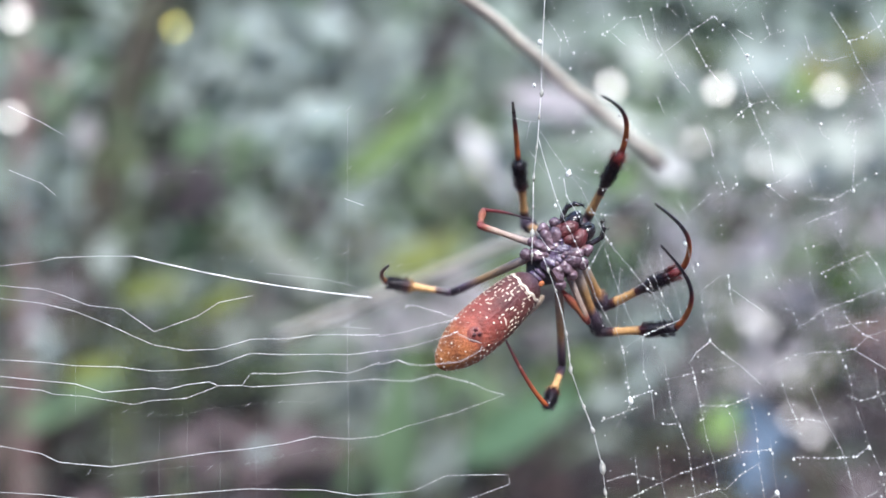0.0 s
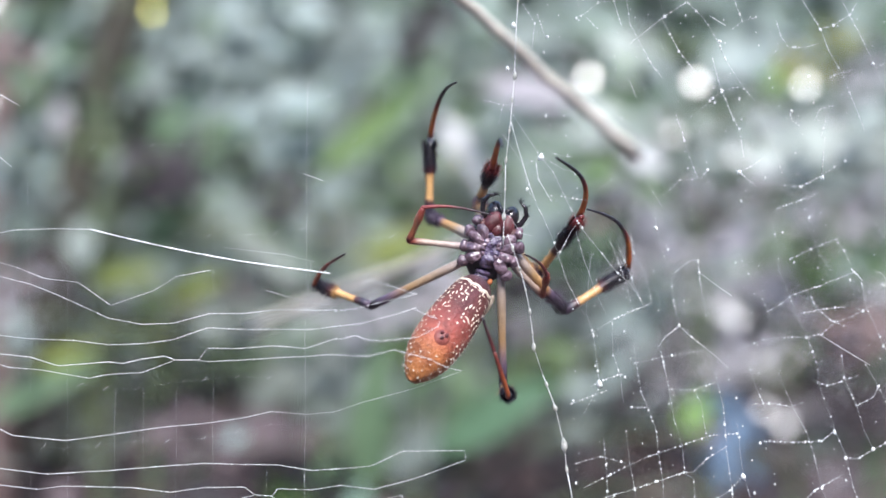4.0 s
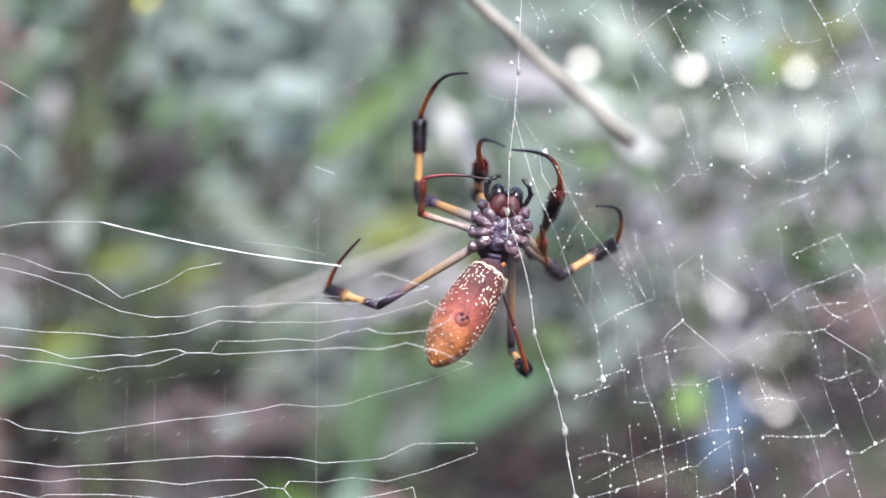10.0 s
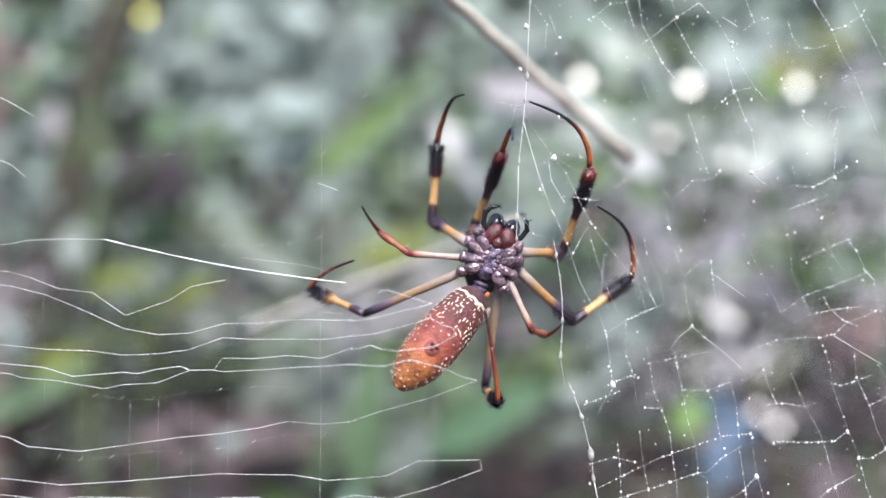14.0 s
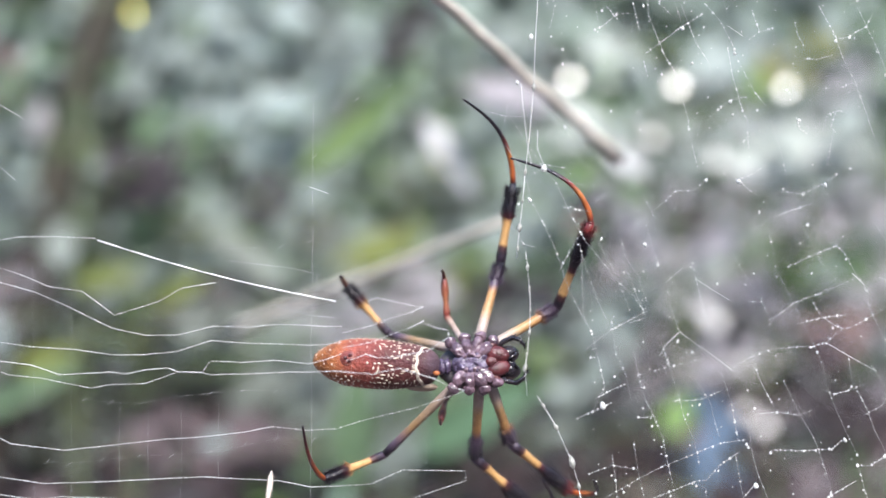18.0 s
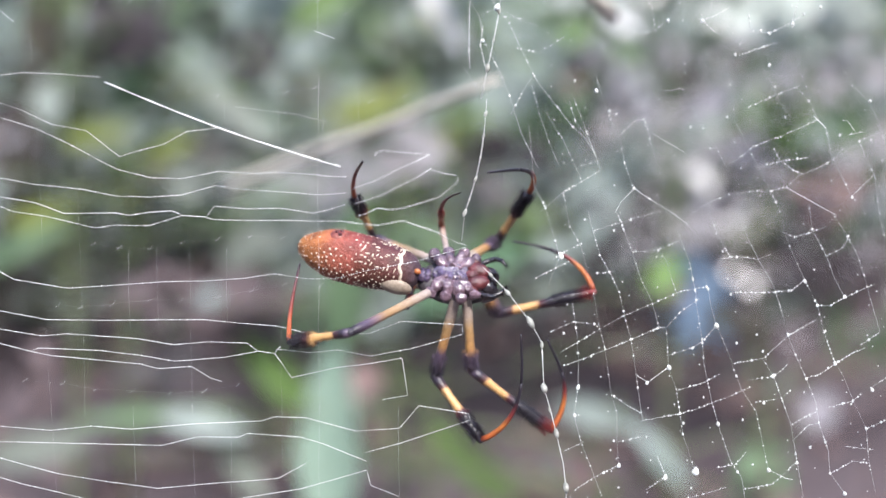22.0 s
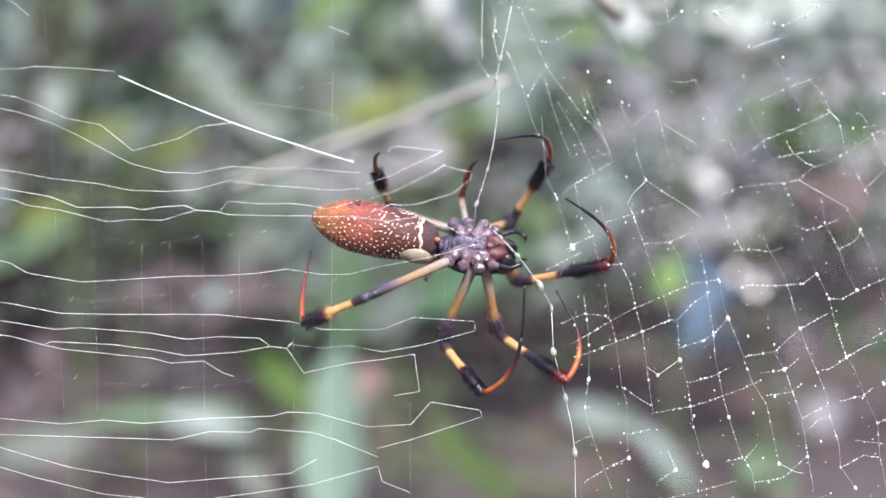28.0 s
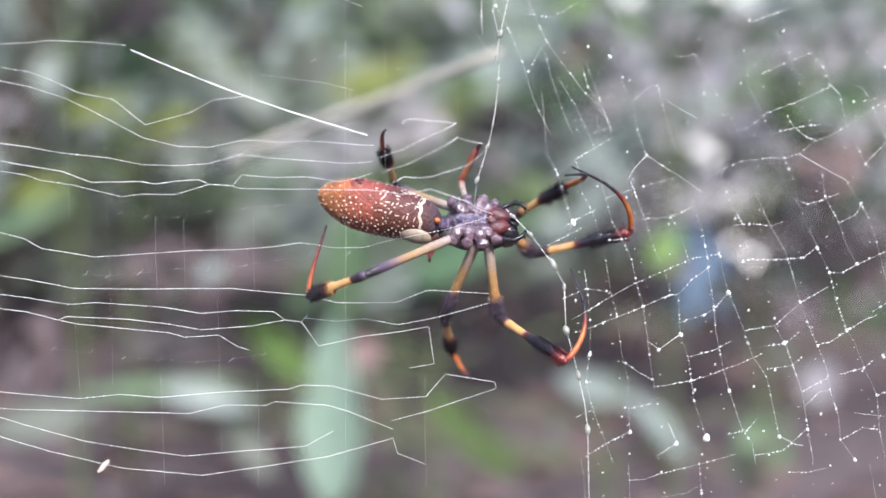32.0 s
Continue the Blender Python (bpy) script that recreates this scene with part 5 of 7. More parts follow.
LEFT3_ROWS = [
    (0, 1.5, 13.9, 2.5, 4.4, 15.6, -4.2, 8.3, 7.6, 4.5),
    (1, 2.9, 14.6, 0.8, 6.4, 15.6, -5.7, 7.6, 8.7, 4.6),
    (2, 4.6, 14.9, 1.1, 10.2, 15.4, -3.8, 11.4, 5.3, 3.4),
    (2.5, 4.9, 14.9, 1.1, 12.4, 15.6, 1.5, 14.2, 3.8, 5.3),
    (3, 5.2, 14.9, 1.1, 10.3, 15.3, 6.6, 12.6, 3.1, 6.6),
    (3.5, 3.3, 14.7, 0.9, 9.5, 14.2, 5.2, 13.1, 2.3, 5.3),
    (6, 4.6, 14.9, 0.9, 11.3, 14.1, 4.2, 12.8, 1.7, 4.3),
    (7, 5.0, 14.9, 0.8, 10.3, 11.3, 4.6, 11.2, -0.4, 9.0),
    (7.5, 4.0, 14.8, 0.8, 11.2, 13.7, -0.9, 12.9, 4.7, 7.5),
    (8, 3.0, 14.6, 0.9, 6.8, 16.9, -5.1, 9.1, 11.8, 6.0),
    (9, 2.7, 14.5, 0.7, 10.1, 13.8, -0.3, 11.7, 10.6, 11.7),
    (9.5, 4.9, 14.9, 0.8, 12.2, 14.8, 2.6, 14.5, 5.3, 10.3),
    (10, 7.1, 14.9, 0.9, 13.3, 15.5, 5.2, 15.5, 3.2, 5.8),
    (10.5, 5.7, 15.0, 0.8, 13.2, 15.4, 1.5, 14.8, 3.7, 5.5),
    (11, 4.3, 14.9, 0.7, 11.2, 15.1, -2.3, 12.1, 4.8, 4.7),
    (12, 2.9, 14.6, 0.8, 8.5, 15.9, -4.0, 12.6, 12.5, 7.3),
    (13, 1.4, 14.0, 0.9, 3.7, 19.1, -4.1, 4.2, 17.2, 8.2),
    (14.5, 3.0, 14.6, 0.9, 4.6, 21.5, -1.6, 8.2, 26.8, 9.1),
    (16.5, 1.5, 14.0, 0.9, 0.8, 19.9, -3.7, 3.7, 17.3, 8.2),
    (16.8, 1.5, 14.0, 0.9, 0.8, 19.9, -3.7, 3.7, 17.3, 8.2),
    (17, 2.5, 14.3, 1.9, 4.2, 20.4, -2.2, 5.0, 20.0, 10.2),
    (17.25, 2.4, 14.1, -2.3, 3.4, 21.2, -0.2, 3.7, 20.3, 12.3),
    (17.5, 2.8, 12.6, -6.1, 2.3, 15.7, 0.7, 2.1, 14.2, 13.1),
    (18, 2.9, 11.0, -7.9, 2.9, 18.3, -6.1, 2.3, 16.6, 6.2),
    (18.5, 4.8, 10.5, -8.9, 3.5, 17.3, -6.0, 3.2, 15.7, 6.4),
    (19, 5.8, 13.9, -4.6, 5.2, 19.9, -0.2, 4.0, 19.5, 12.3),
    (19.5, 6.9, 13.5, -5.3, 7.2, 16.7, 1.4, 6.9, 13.0, 13.3),
    (20, 7.9, 13.0, -6.0, 9.2, 12.6, 1.4, 9.8, 5.8, 11.9),
    (21, 4.9, 12.3, -7.1, 6.5, 14.2, -0.0, 7.3, 8.1, 10.8),
    (22, 4.1, 14.1, -3.7, 3.6, 12.8, 3.6, 6.6, 8.7, 15.1),
    (23, 4.2, 14.3, -3.2, 4.5, 13.1, 4.2, 6.8, 7.5, 15.1),
    (24, 4.6, 14.0, -4.2, 4.4, 12.1, 3.0, 6.9, 7.6, 14.4),
    (25, 4.4, 14.4, -3.0, 4.6, 13.1, 4.4, 6.3, 7.6, 15.5),
    (28, 4.1, 14.1, -3.8, 4.8, 15.6, 3.5, 5.6, 9.3, 14.3),
    (29, 3.7, 13.7, -4.6, 5.2, 13.9, 2.7, 6.0, 8.1, 13.8),
    (30, 4.5, 13.8, -4.6, 7.6, 14.9, 2.1, 8.6, 8.1, 12.6),
    (31, 5.2, 13.1, -6.1, 7.8, 16.0, 0.3, 8.8, 10.4, 11.4),
    (32, 4.8, 13.6, -5.1, 7.8, 17.5, 0.6, 7.5, 10.4, 10.9),
]
LEFT2_ROWS = [
    (0, 8.8, 8.0, -18.0, 16.2, 16.9, -7.9, 20.8, 23.4, 13.6),
    (1, 8.0, 7.5, -18.2, 17.5, 15.1, -8.8, 23.2, 18.8, 13.1),
    (2, 6.2, 7.8, -18.0, 19.0, 15.8, -15.7, 25.1, 17.2, 6.4),
    (3, 8.2, 12.6, -16.2, 22.0, 18.9, -14.1, 28.6, 15.9, 7.6),
    (3.5, 8.9, 13.0, -15.9, 23.3, 17.9, -13.9, 32.2, 15.9, 7.1),
    (6, 12.6, 14.9, -13.9, 27.2, 19.7, -13.9, 33.3, 14.8, 7.6),
    (7, 14.2, 13.3, -14.4, 29.5, 15.2, -15.0, 37.8, 12.0, 6.1),
    (8, 13.9, 16.3, -12.1, 29.0, 18.5, -10.2, 37.9, 14.0, 10.4),
    (9, 12.3, 15.9, -13.1, 27.2, 19.0, -11.1, 34.6, 13.4, 9.9),
    (10, 10.7, 16.5, -13.0, 25.6, 19.2, -11.0, 32.8, 11.5, 9.4),
    (11, 9.7, 13.2, -15.7, 24.5, 16.5, -13.6, 30.0, 10.3, 7.7),
    (12, 9.7, 15.8, -13.8, 24.3, 19.9, -11.8, 30.8, 13.1, 9.2),
    (13, 9.4, 14.1, -15.2, 23.7, 19.1, -13.2, 31.2, 16.7, 8.3),
    (14.5, 10.9, 13.2, -15.5, 25.5, 17.6, -13.6, 32.9, 15.4, 8.0),
    (16.5, 8.0, 12.7, -16.1, 20.1, 21.9, -14.3, 27.5, 24.5, 7.3),
    (16.8, 8.0, 12.7, -16.1, 20.1, 21.9, -14.3, 27.5, 24.5, 7.3),
    (17, 10.0, 13.9, -15.2, 22.0, 23.1, -12.7, 31.6, 25.9, 7.9),
    (17.25, 11.7, 17.4, -11.7, 19.7, 29.4, -6.4, 19.4, 38.8, 14.4),
    (17.5, 13.1, 19.8, -7.3, 15.9, 33.0, 0.1, 5.9, 46.6, 15.5),
    (18, 14.0, 20.3, -5.3, 17.5, 34.4, -0.3, 8.6, 45.0, 18.0),
    (18.5, 19.4, 13.0, -11.2, 26.3, 16.2, 2.1, 25.1, 10.0, 24.1),
    (19, 17.0, 13.7, -12.7, 23.0, 10.9, 1.2, 22.5, -0.5, 21.1),
    (20, 15.9, 15.5, -11.8, 21.1, 13.7, 2.6, 18.2, -5.0, 15.4),
    (21, 16.0, 13.6, -13.4, 23.4, 20.1, -1.6, 20.4, 8.4, 17.9),
    (22, 16.0, 16.7, -10.4, 20.2, 18.5, 4.3, 10.6, 8.1, 22.3),
    (23, 15.9, 14.8, -12.5, 20.2, 26.0, -3.0, 8.8, 14.3, 13.1),
    (24, 16.6, 13.9, -12.8, 22.1, 21.8, -0.9, 10.6, 9.4, 14.6),
    (25, 16.5, 14.3, -12.5, 22.7, 22.3, -1.0, 9.8, 11.0, 14.2),
    (28, 15.3, 16.0, -11.6, 20.1, 21.9, 1.8, 8.3, 11.3, 18.3),
    (29, 15.7, 16.0, -11.4, 21.0, 22.8, 1.2, 9.0, 11.8, 17.3),
    (30, 16.2, 14.6, -12.4, 23.1, 22.5, -1.2, 10.7, 12.0, 15.0),
    (31, 16.7, 11.1, -14.5, 24.4, 12.4, -1.3, 21.9, 2.2, 19.1),
    (32, 15.7, 11.9, -14.7, 25.1, 11.3, -2.5, 22.0, -0.4, 16.9),
]
LEFT1_ROWS = [
    (0, 16.3, -0.8, -14.5, 29.1, 3.3, -0.4, 31.3, 12.6, 15.7),
    (1, 15.5, -0.5, -14.9, 24.7, -0.0, 2.3, 23.6, -0.2, 20.9),
    (2, 15.7, 2.6, -15.1, 23.1, 1.7, 2.9, 21.7, 2.0, 21.5),
    (3, 15.2, 2.9, -15.3, 22.3, 5.5, 2.7, 22.5, 4.3, 21.3),
    (3.5, 16.0, 4.8, -14.9, 21.3, 4.6, 3.9, 23.2, 4.4, 22.4),
    (6, 14.0, 3.9, -15.7, 20.2, 4.6, 2.8, 21.9, 4.1, 21.4),
    (7, 14.4, 2.0, -15.6, 20.1, 2.7, 3.0, 21.2, 3.0, 21.7),
    (8, 13.5, 4.5, -15.7, 20.8, 4.5, 2.3, 23.9, 3.5, 20.7),
    (9, 10.8, 4.5, -16.2, 17.3, 5.7, 2.2, 20.0, 3.9, 20.6),
    (10, 14.3, 5.2, -15.4, 18.2, 6.0, 3.7, 20.0, 3.0, 22.0),
    (11, 14.0, 2.6, -15.7, 18.2, 3.2, 3.3, 18.8, 1.7, 21.9),
    (12, 9.8, 6.1, -15.9, 24.6, 6.0, -3.3, 24.2, 3.2, 15.2),
    (13, 11.5, 5.4, -16.0, 24.9, 6.3, -1.9, 25.4, 6.2, 16.8),
    (14.5, 11.7, 4.7, -16.0, 27.8, 5.1, -5.0, 27.9, 4.1, 13.7),
    (16.5, 14.4, 3.8, -15.6, 26.1, 9.4, -1.0, 26.4, 10.6, 17.6),
    (16.8, 14.4, 3.8, -15.6, 26.1, 9.4, -1.0, 26.4, 10.6, 17.6),
    (17, 13.9, 4.5, -15.6, 26.7, 9.0, -1.6, 30.0, 10.1, 16.7),
    (17.25, 19.1, 8.0, -12.2, 28.7, 16.7, 2.4, 21.6, 25.8, 17.1),
    (17.5, 22.6, 10.5, -6.4, 28.3, 22.7, 7.6, 14.6, 35.0, 10.9),
    (18, 23.9, 10.2, -3.6, 30.0, 22.5, 10.3, 16.4, 34.6, 14.0),
    (18.25, 21.8, 2.8, -11.0, 36.4, 10.8, -0.8, 31.1, 24.9, 10.1),
    (18.5, 14.7, -4.6, -13.8, 33.8, -3.2, -10.0, 38.8, 7.8, 4.1),
    (19, 13.3, 0.7, -15.8, 30.0, -5.5, -7.7, 22.5, 0.7, 8.2),
    (20, 17.2, -0.4, -14.2, 35.1, -1.0, -6.6, 18.6, 4.2, 0.3),
    (21, 15.0, -1.3, -14.9, 32.2, -3.3, -6.0, 18.3, 3.3, 4.6),
    (22, 17.1, 1.9, -14.5, 35.1, 5.2, -7.9, 18.4, 12.8, -4.5),
    (23, 17.0, 0.6, -14.5, 31.2, -1.8, -1.3, 17.4, 4.0, 9.8),
    (24, 16.8, -0.6, -14.3, 33.9, -0.4, -4.9, 18.7, 5.4, 4.3),
    (25, 18.8, 2.3, -13.5, 33.9, 2.3, -1.2, 22.5, 7.4, 12.6),
    (28, 18.2, 2.9, -13.9, 33.7, 2.5, -2.0, 22.1, 5.3, 12.3),
    (29, 17.8, 2.3, -14.2, 35.6, 6.3, -7.5, 30.0, 12.3, 9.3),
    (30, 19.1, 2.9, -13.3, 37.5, 5.6, -7.4, 25.9, 9.4, 6.8),
    (31, 20.3, 1.1, -12.4, 37.2, 0.2, -2.8, 25.3, 6.7, 10.0),
    (32, 19.8, 2.0, -12.8, 37.3, 2.4, -4.2, 24.7, 7.9, 8.4),
]
RIGHT1_ROWS = [
    (0, 6.1, -14.3, -10.9, 19.4, -18.8, 2.6, 23.3, -6.4, 15.9),
    (1, 6.5, -10.9, -13.7, 23.5, -19.8, -10.5, 26.8, -12.8, 6.5),
    (2, 7.8, -12.5, -12.9, 21.3, -15.0, 0.9, 21.7, -1.3, 13.5),
    (3, 7.0, -9.6, -14.6, 22.7, -15.5, -4.7, 21.8, -3.1, 9.2),
    (3.5, 4.6, -9.9, -13.7, 17.4, -14.2, 0.4, 24.6, -6.5, 15.8),
    (6, 7.0, -12.5, -12.8, 21.2, -12.5, 0.6, 23.5, 2.1, 11.9),
    (7, 0.3, -12.7, -9.1, 19.8, -12.8, -7.2, 19.9, 2.6, 3.2),
    (8, 2.8, -8.9, -13.5, 18.1, -12.5, -1.9, 26.8, -7.9, 13.9),
    (9, 4.2, -10.4, -13.3, 19.2, -9.1, -0.9, 21.5, 2.6, 13.4),
    (10, 4.4, -8.3, -14.4, 16.8, -9.2, 0.6, 20.5, 1.5, 15.4),
    (11, 7.1, -11.3, -13.6, 24.5, -13.0, -5.1, 25.9, -0.9, 9.0),
    (12, 11.4, -10.9, -14.0, 29.0, -10.4, -5.6, 32.3, 0.7, 9.0),
    (13, 13.5, -12.1, -12.7, 30.2, -10.3, -2.8, 34.9, 4.7, 7.3),
    (14.5, 13.7, -13.5, -11.5, 29.6, -11.9, -0.5, 35.7, 3.0, 9.0),
    (16.5, 12.7, -16.0, -9.1, 25.9, -23.2, 3.3, 35.5, -23.0, 19.3),
    (16.8, 12.7, -16.0, -9.1, 25.9, -23.2, 3.3, 35.5, -23.0, 19.3),
    (17, 7.7, -12.6, -12.8, 20.8, -24.1, -4.2, 26.8, -28.9, 12.8),
    (17.25, 10.0, -13.6, -12.2, 22.4, -24.4, -1.7, 27.4, -13.9, 12.9),
    (17.5, 12.3, -14.3, -11.2, 23.9, -24.3, 0.9, 24.4, -5.8, 3.0),
    (17.75, 12.9, -14.1, -11.2, 27.9, -26.6, -11.5, 29.7, -13.8, 2.0),
    (18, 13.4, -14.0, -11.2, 25.2, -23.3, -23.7, 27.5, -22.2, -5.2),
    (18.17, 12.6, -12.0, -13.1, 25.7, -26.1, -16.1, 36.7, -17.4, -3.9),
    (18.33, 11.6, -9.8, -14.5, 22.2, -24.5, -7.2, 36.4, -12.4, -7.3),
    (18.5, 10.6, -7.4, -15.6, 15.4, -18.2, -0.1, 25.7, -8.8, -12.5),
    (18.75, 9.5, -9.9, -14.6, 24.9, -21.0, -10.2, 34.7, -5.5, -6.7),
    (19, 8.3, -12.2, -13.2, 24.8, -16.6, -22.5, 26.0, -8.0, -6.0),
    (20, 10.3, -10.3, -14.4, 23.1, -24.2, -19.0, 25.0, -12.8, -4.3),
    (21, 8.9, -12.1, -13.3, 23.2, -24.9, -17.1, 24.9, -8.6, -8.0),
    (22, 12.6, -12.0, -13.1, 29.1, -19.2, -20.5, 25.9, -7.4, -6.5),
    (23, 12.5, -11.6, -13.3, 27.7, -23.6, -11.4, 25.7, -10.9, 2.1),
    (24, 13.2, -15.5, -9.6, 26.7, -26.7, -1.2, 24.7, -8.2, 0.0),
    (25, 13.3, -11.9, -12.9, 27.5, -23.3, -5.8, 25.4, -4.8, -4.6),
    (28, 14.6, -9.2, -14.1, 26.9, -21.6, -5.5, 24.3, -3.2, -5.6),
    (29, 13.3, -10.7, -13.7, 26.1, -22.6, -5.1, 24.9, -4.0, -5.6),
    (30, 11.9, -11.8, -13.4, 23.5, -24.7, -4.5, 25.0, -6.3, -6.9),
    (31, 11.3, -13.1, -12.5, 22.6, -26.4, -3.9, 26.0, -8.1, -4.3),
    (32, 12.5, -12.2, -13.0, 23.7, -25.5, -4.2, 25.4, -6.9, -3.2),
]
RIGHT2_ROWS = [
    (0, 1.7, -16.8, -11.3, 11.4, -26.0, -3.8, 19.1, -12.1, 12.7),
    (1, 2.4, -15.7, -12.8, 11.2, -23.8, -3.2, 17.5, -8.6, 12.7),
    (2, 2.2, -14.0, -14.1, 11.1, -24.3, -7.1, 16.4, -14.5, 12.9),
    (3, 2.9, -14.3, -14.2, 11.2, -25.4, -7.8, 17.6, -14.0, 11.0),
    (3.5, 0.4, -17.5, -9.6, 12.1, -27.1, -12.3, 19.4, -14.4, 5.3),
    (6, 1.8, -17.9, -9.9, 13.0, -27.2, -14.8, 18.0, -13.5, 2.8),
    (7, 4.3, -21.1, -4.6, 14.2, -21.8, -16.3, 20.1, -8.1, 1.1),
    (8, 2.9, -20.1, -6.7, 13.8, -23.7, -16.8, 20.7, -10.1, 0.3),
    (9, 1.3, -20.3, -4.5, 11.5, -24.9, -15.1, 17.5, -10.4, 1.5),
    (10, 1.1, -14.0, -13.6, 10.2, -24.6, -20.0, 15.1, -16.5, 0.8),
    (11, -0.4, -14.1, -12.7, 7.5, -26.9, -16.0, 11.6, -18.0, 4.7),
    (12, 2.7, -18.3, -9.8, 13.8, -26.4, -16.5, 18.4, -16.3, 3.5),
    (13, 3.7, -19.1, -9.0, 15.6, -26.9, -14.9, 23.1, -14.8, 3.0),
    (14.5, 1.5, -19.3, -7.4, 13.0, -28.1, -12.5, 22.2, -15.1, 4.0),
    (16.5, 2.0, -17.1, -11.1, 7.0, -31.2, -14.2, 6.7, -22.2, 6.9),
    (16.8, 2.0, -17.1, -11.1, 7.0, -31.2, -14.2, 6.7, -22.2, 6.9),
    (17, 1.7, -15.9, -12.3, 6.0, -29.0, -19.0, 7.7, -17.7, 0.8),
    (17.5, 7.2, -17.6, -12.0, 18.7, -23.5, -20.2, 20.3, -19.1, 2.2),
    (18, 6.3, -15.9, -13.7, 15.8, -24.9, -21.7, 17.7, -21.8, 0.9),
    (18.5, 6.3, -7.1, -18.2, 11.0, -12.3, -31.8, 15.9, -12.8, -9.4),
    (19, 6.8, -9.0, -17.7, 18.5, -9.0, -27.6, 22.1, -9.0, -5.0),
    (20, 5.4, -11.7, -16.5, 12.1, -21.7, -26.0, 16.7, -22.7, -3.5),
    (21, 3.7, -13.7, -14.9, 10.9, -22.8, -25.0, 16.1, -23.1, -2.7),
    (22, 5.8, -12.4, -16.1, 15.4, -24.3, -17.0, 20.0, -11.1, 1.2),
    (23, 6.8, -14.3, -15.0, 17.2, -22.2, -23.0, 19.9, -22.7, -0.2),
    (24, 2.7, -21.0, -3.3, 13.3, -23.1, -14.2, 19.8, -7.9, 1.6),
    (25, 4.6, -21.8, -1.4, 15.0, -23.7, -12.6, 19.2, -9.1, 4.6),
    (26.5, 3.8, -18.5, -10.1, 15.8, -27.2, -14.3, 19.8, -13.8, 3.9),
    (28, 4.1, -11.5, -16.3, 12.7, -23.4, -11.7, 16.5, -11.2, 7.4),
    (29, 3.8, -12.7, -15.6, 12.1, -24.6, -10.7, 16.1, -13.3, 8.8),
    (30, 2.2, -12.7, -15.1, 9.9, -25.3, -11.2, 16.9, -8.9, 3.3),
    (31, 1.9, -14.6, -13.5, 10.0, -26.8, -8.6, 18.7, -6.6, -2.2),
    (31.5, 2.1, -12.8, -14.9, 10.6, -22.4, -23.4, 19.9, -17.1, -3.1),
    (32, 2.3, -10.8, -16.1, 4.6, -10.4, -31.3, 7.2, -24.1, -13.1),
]
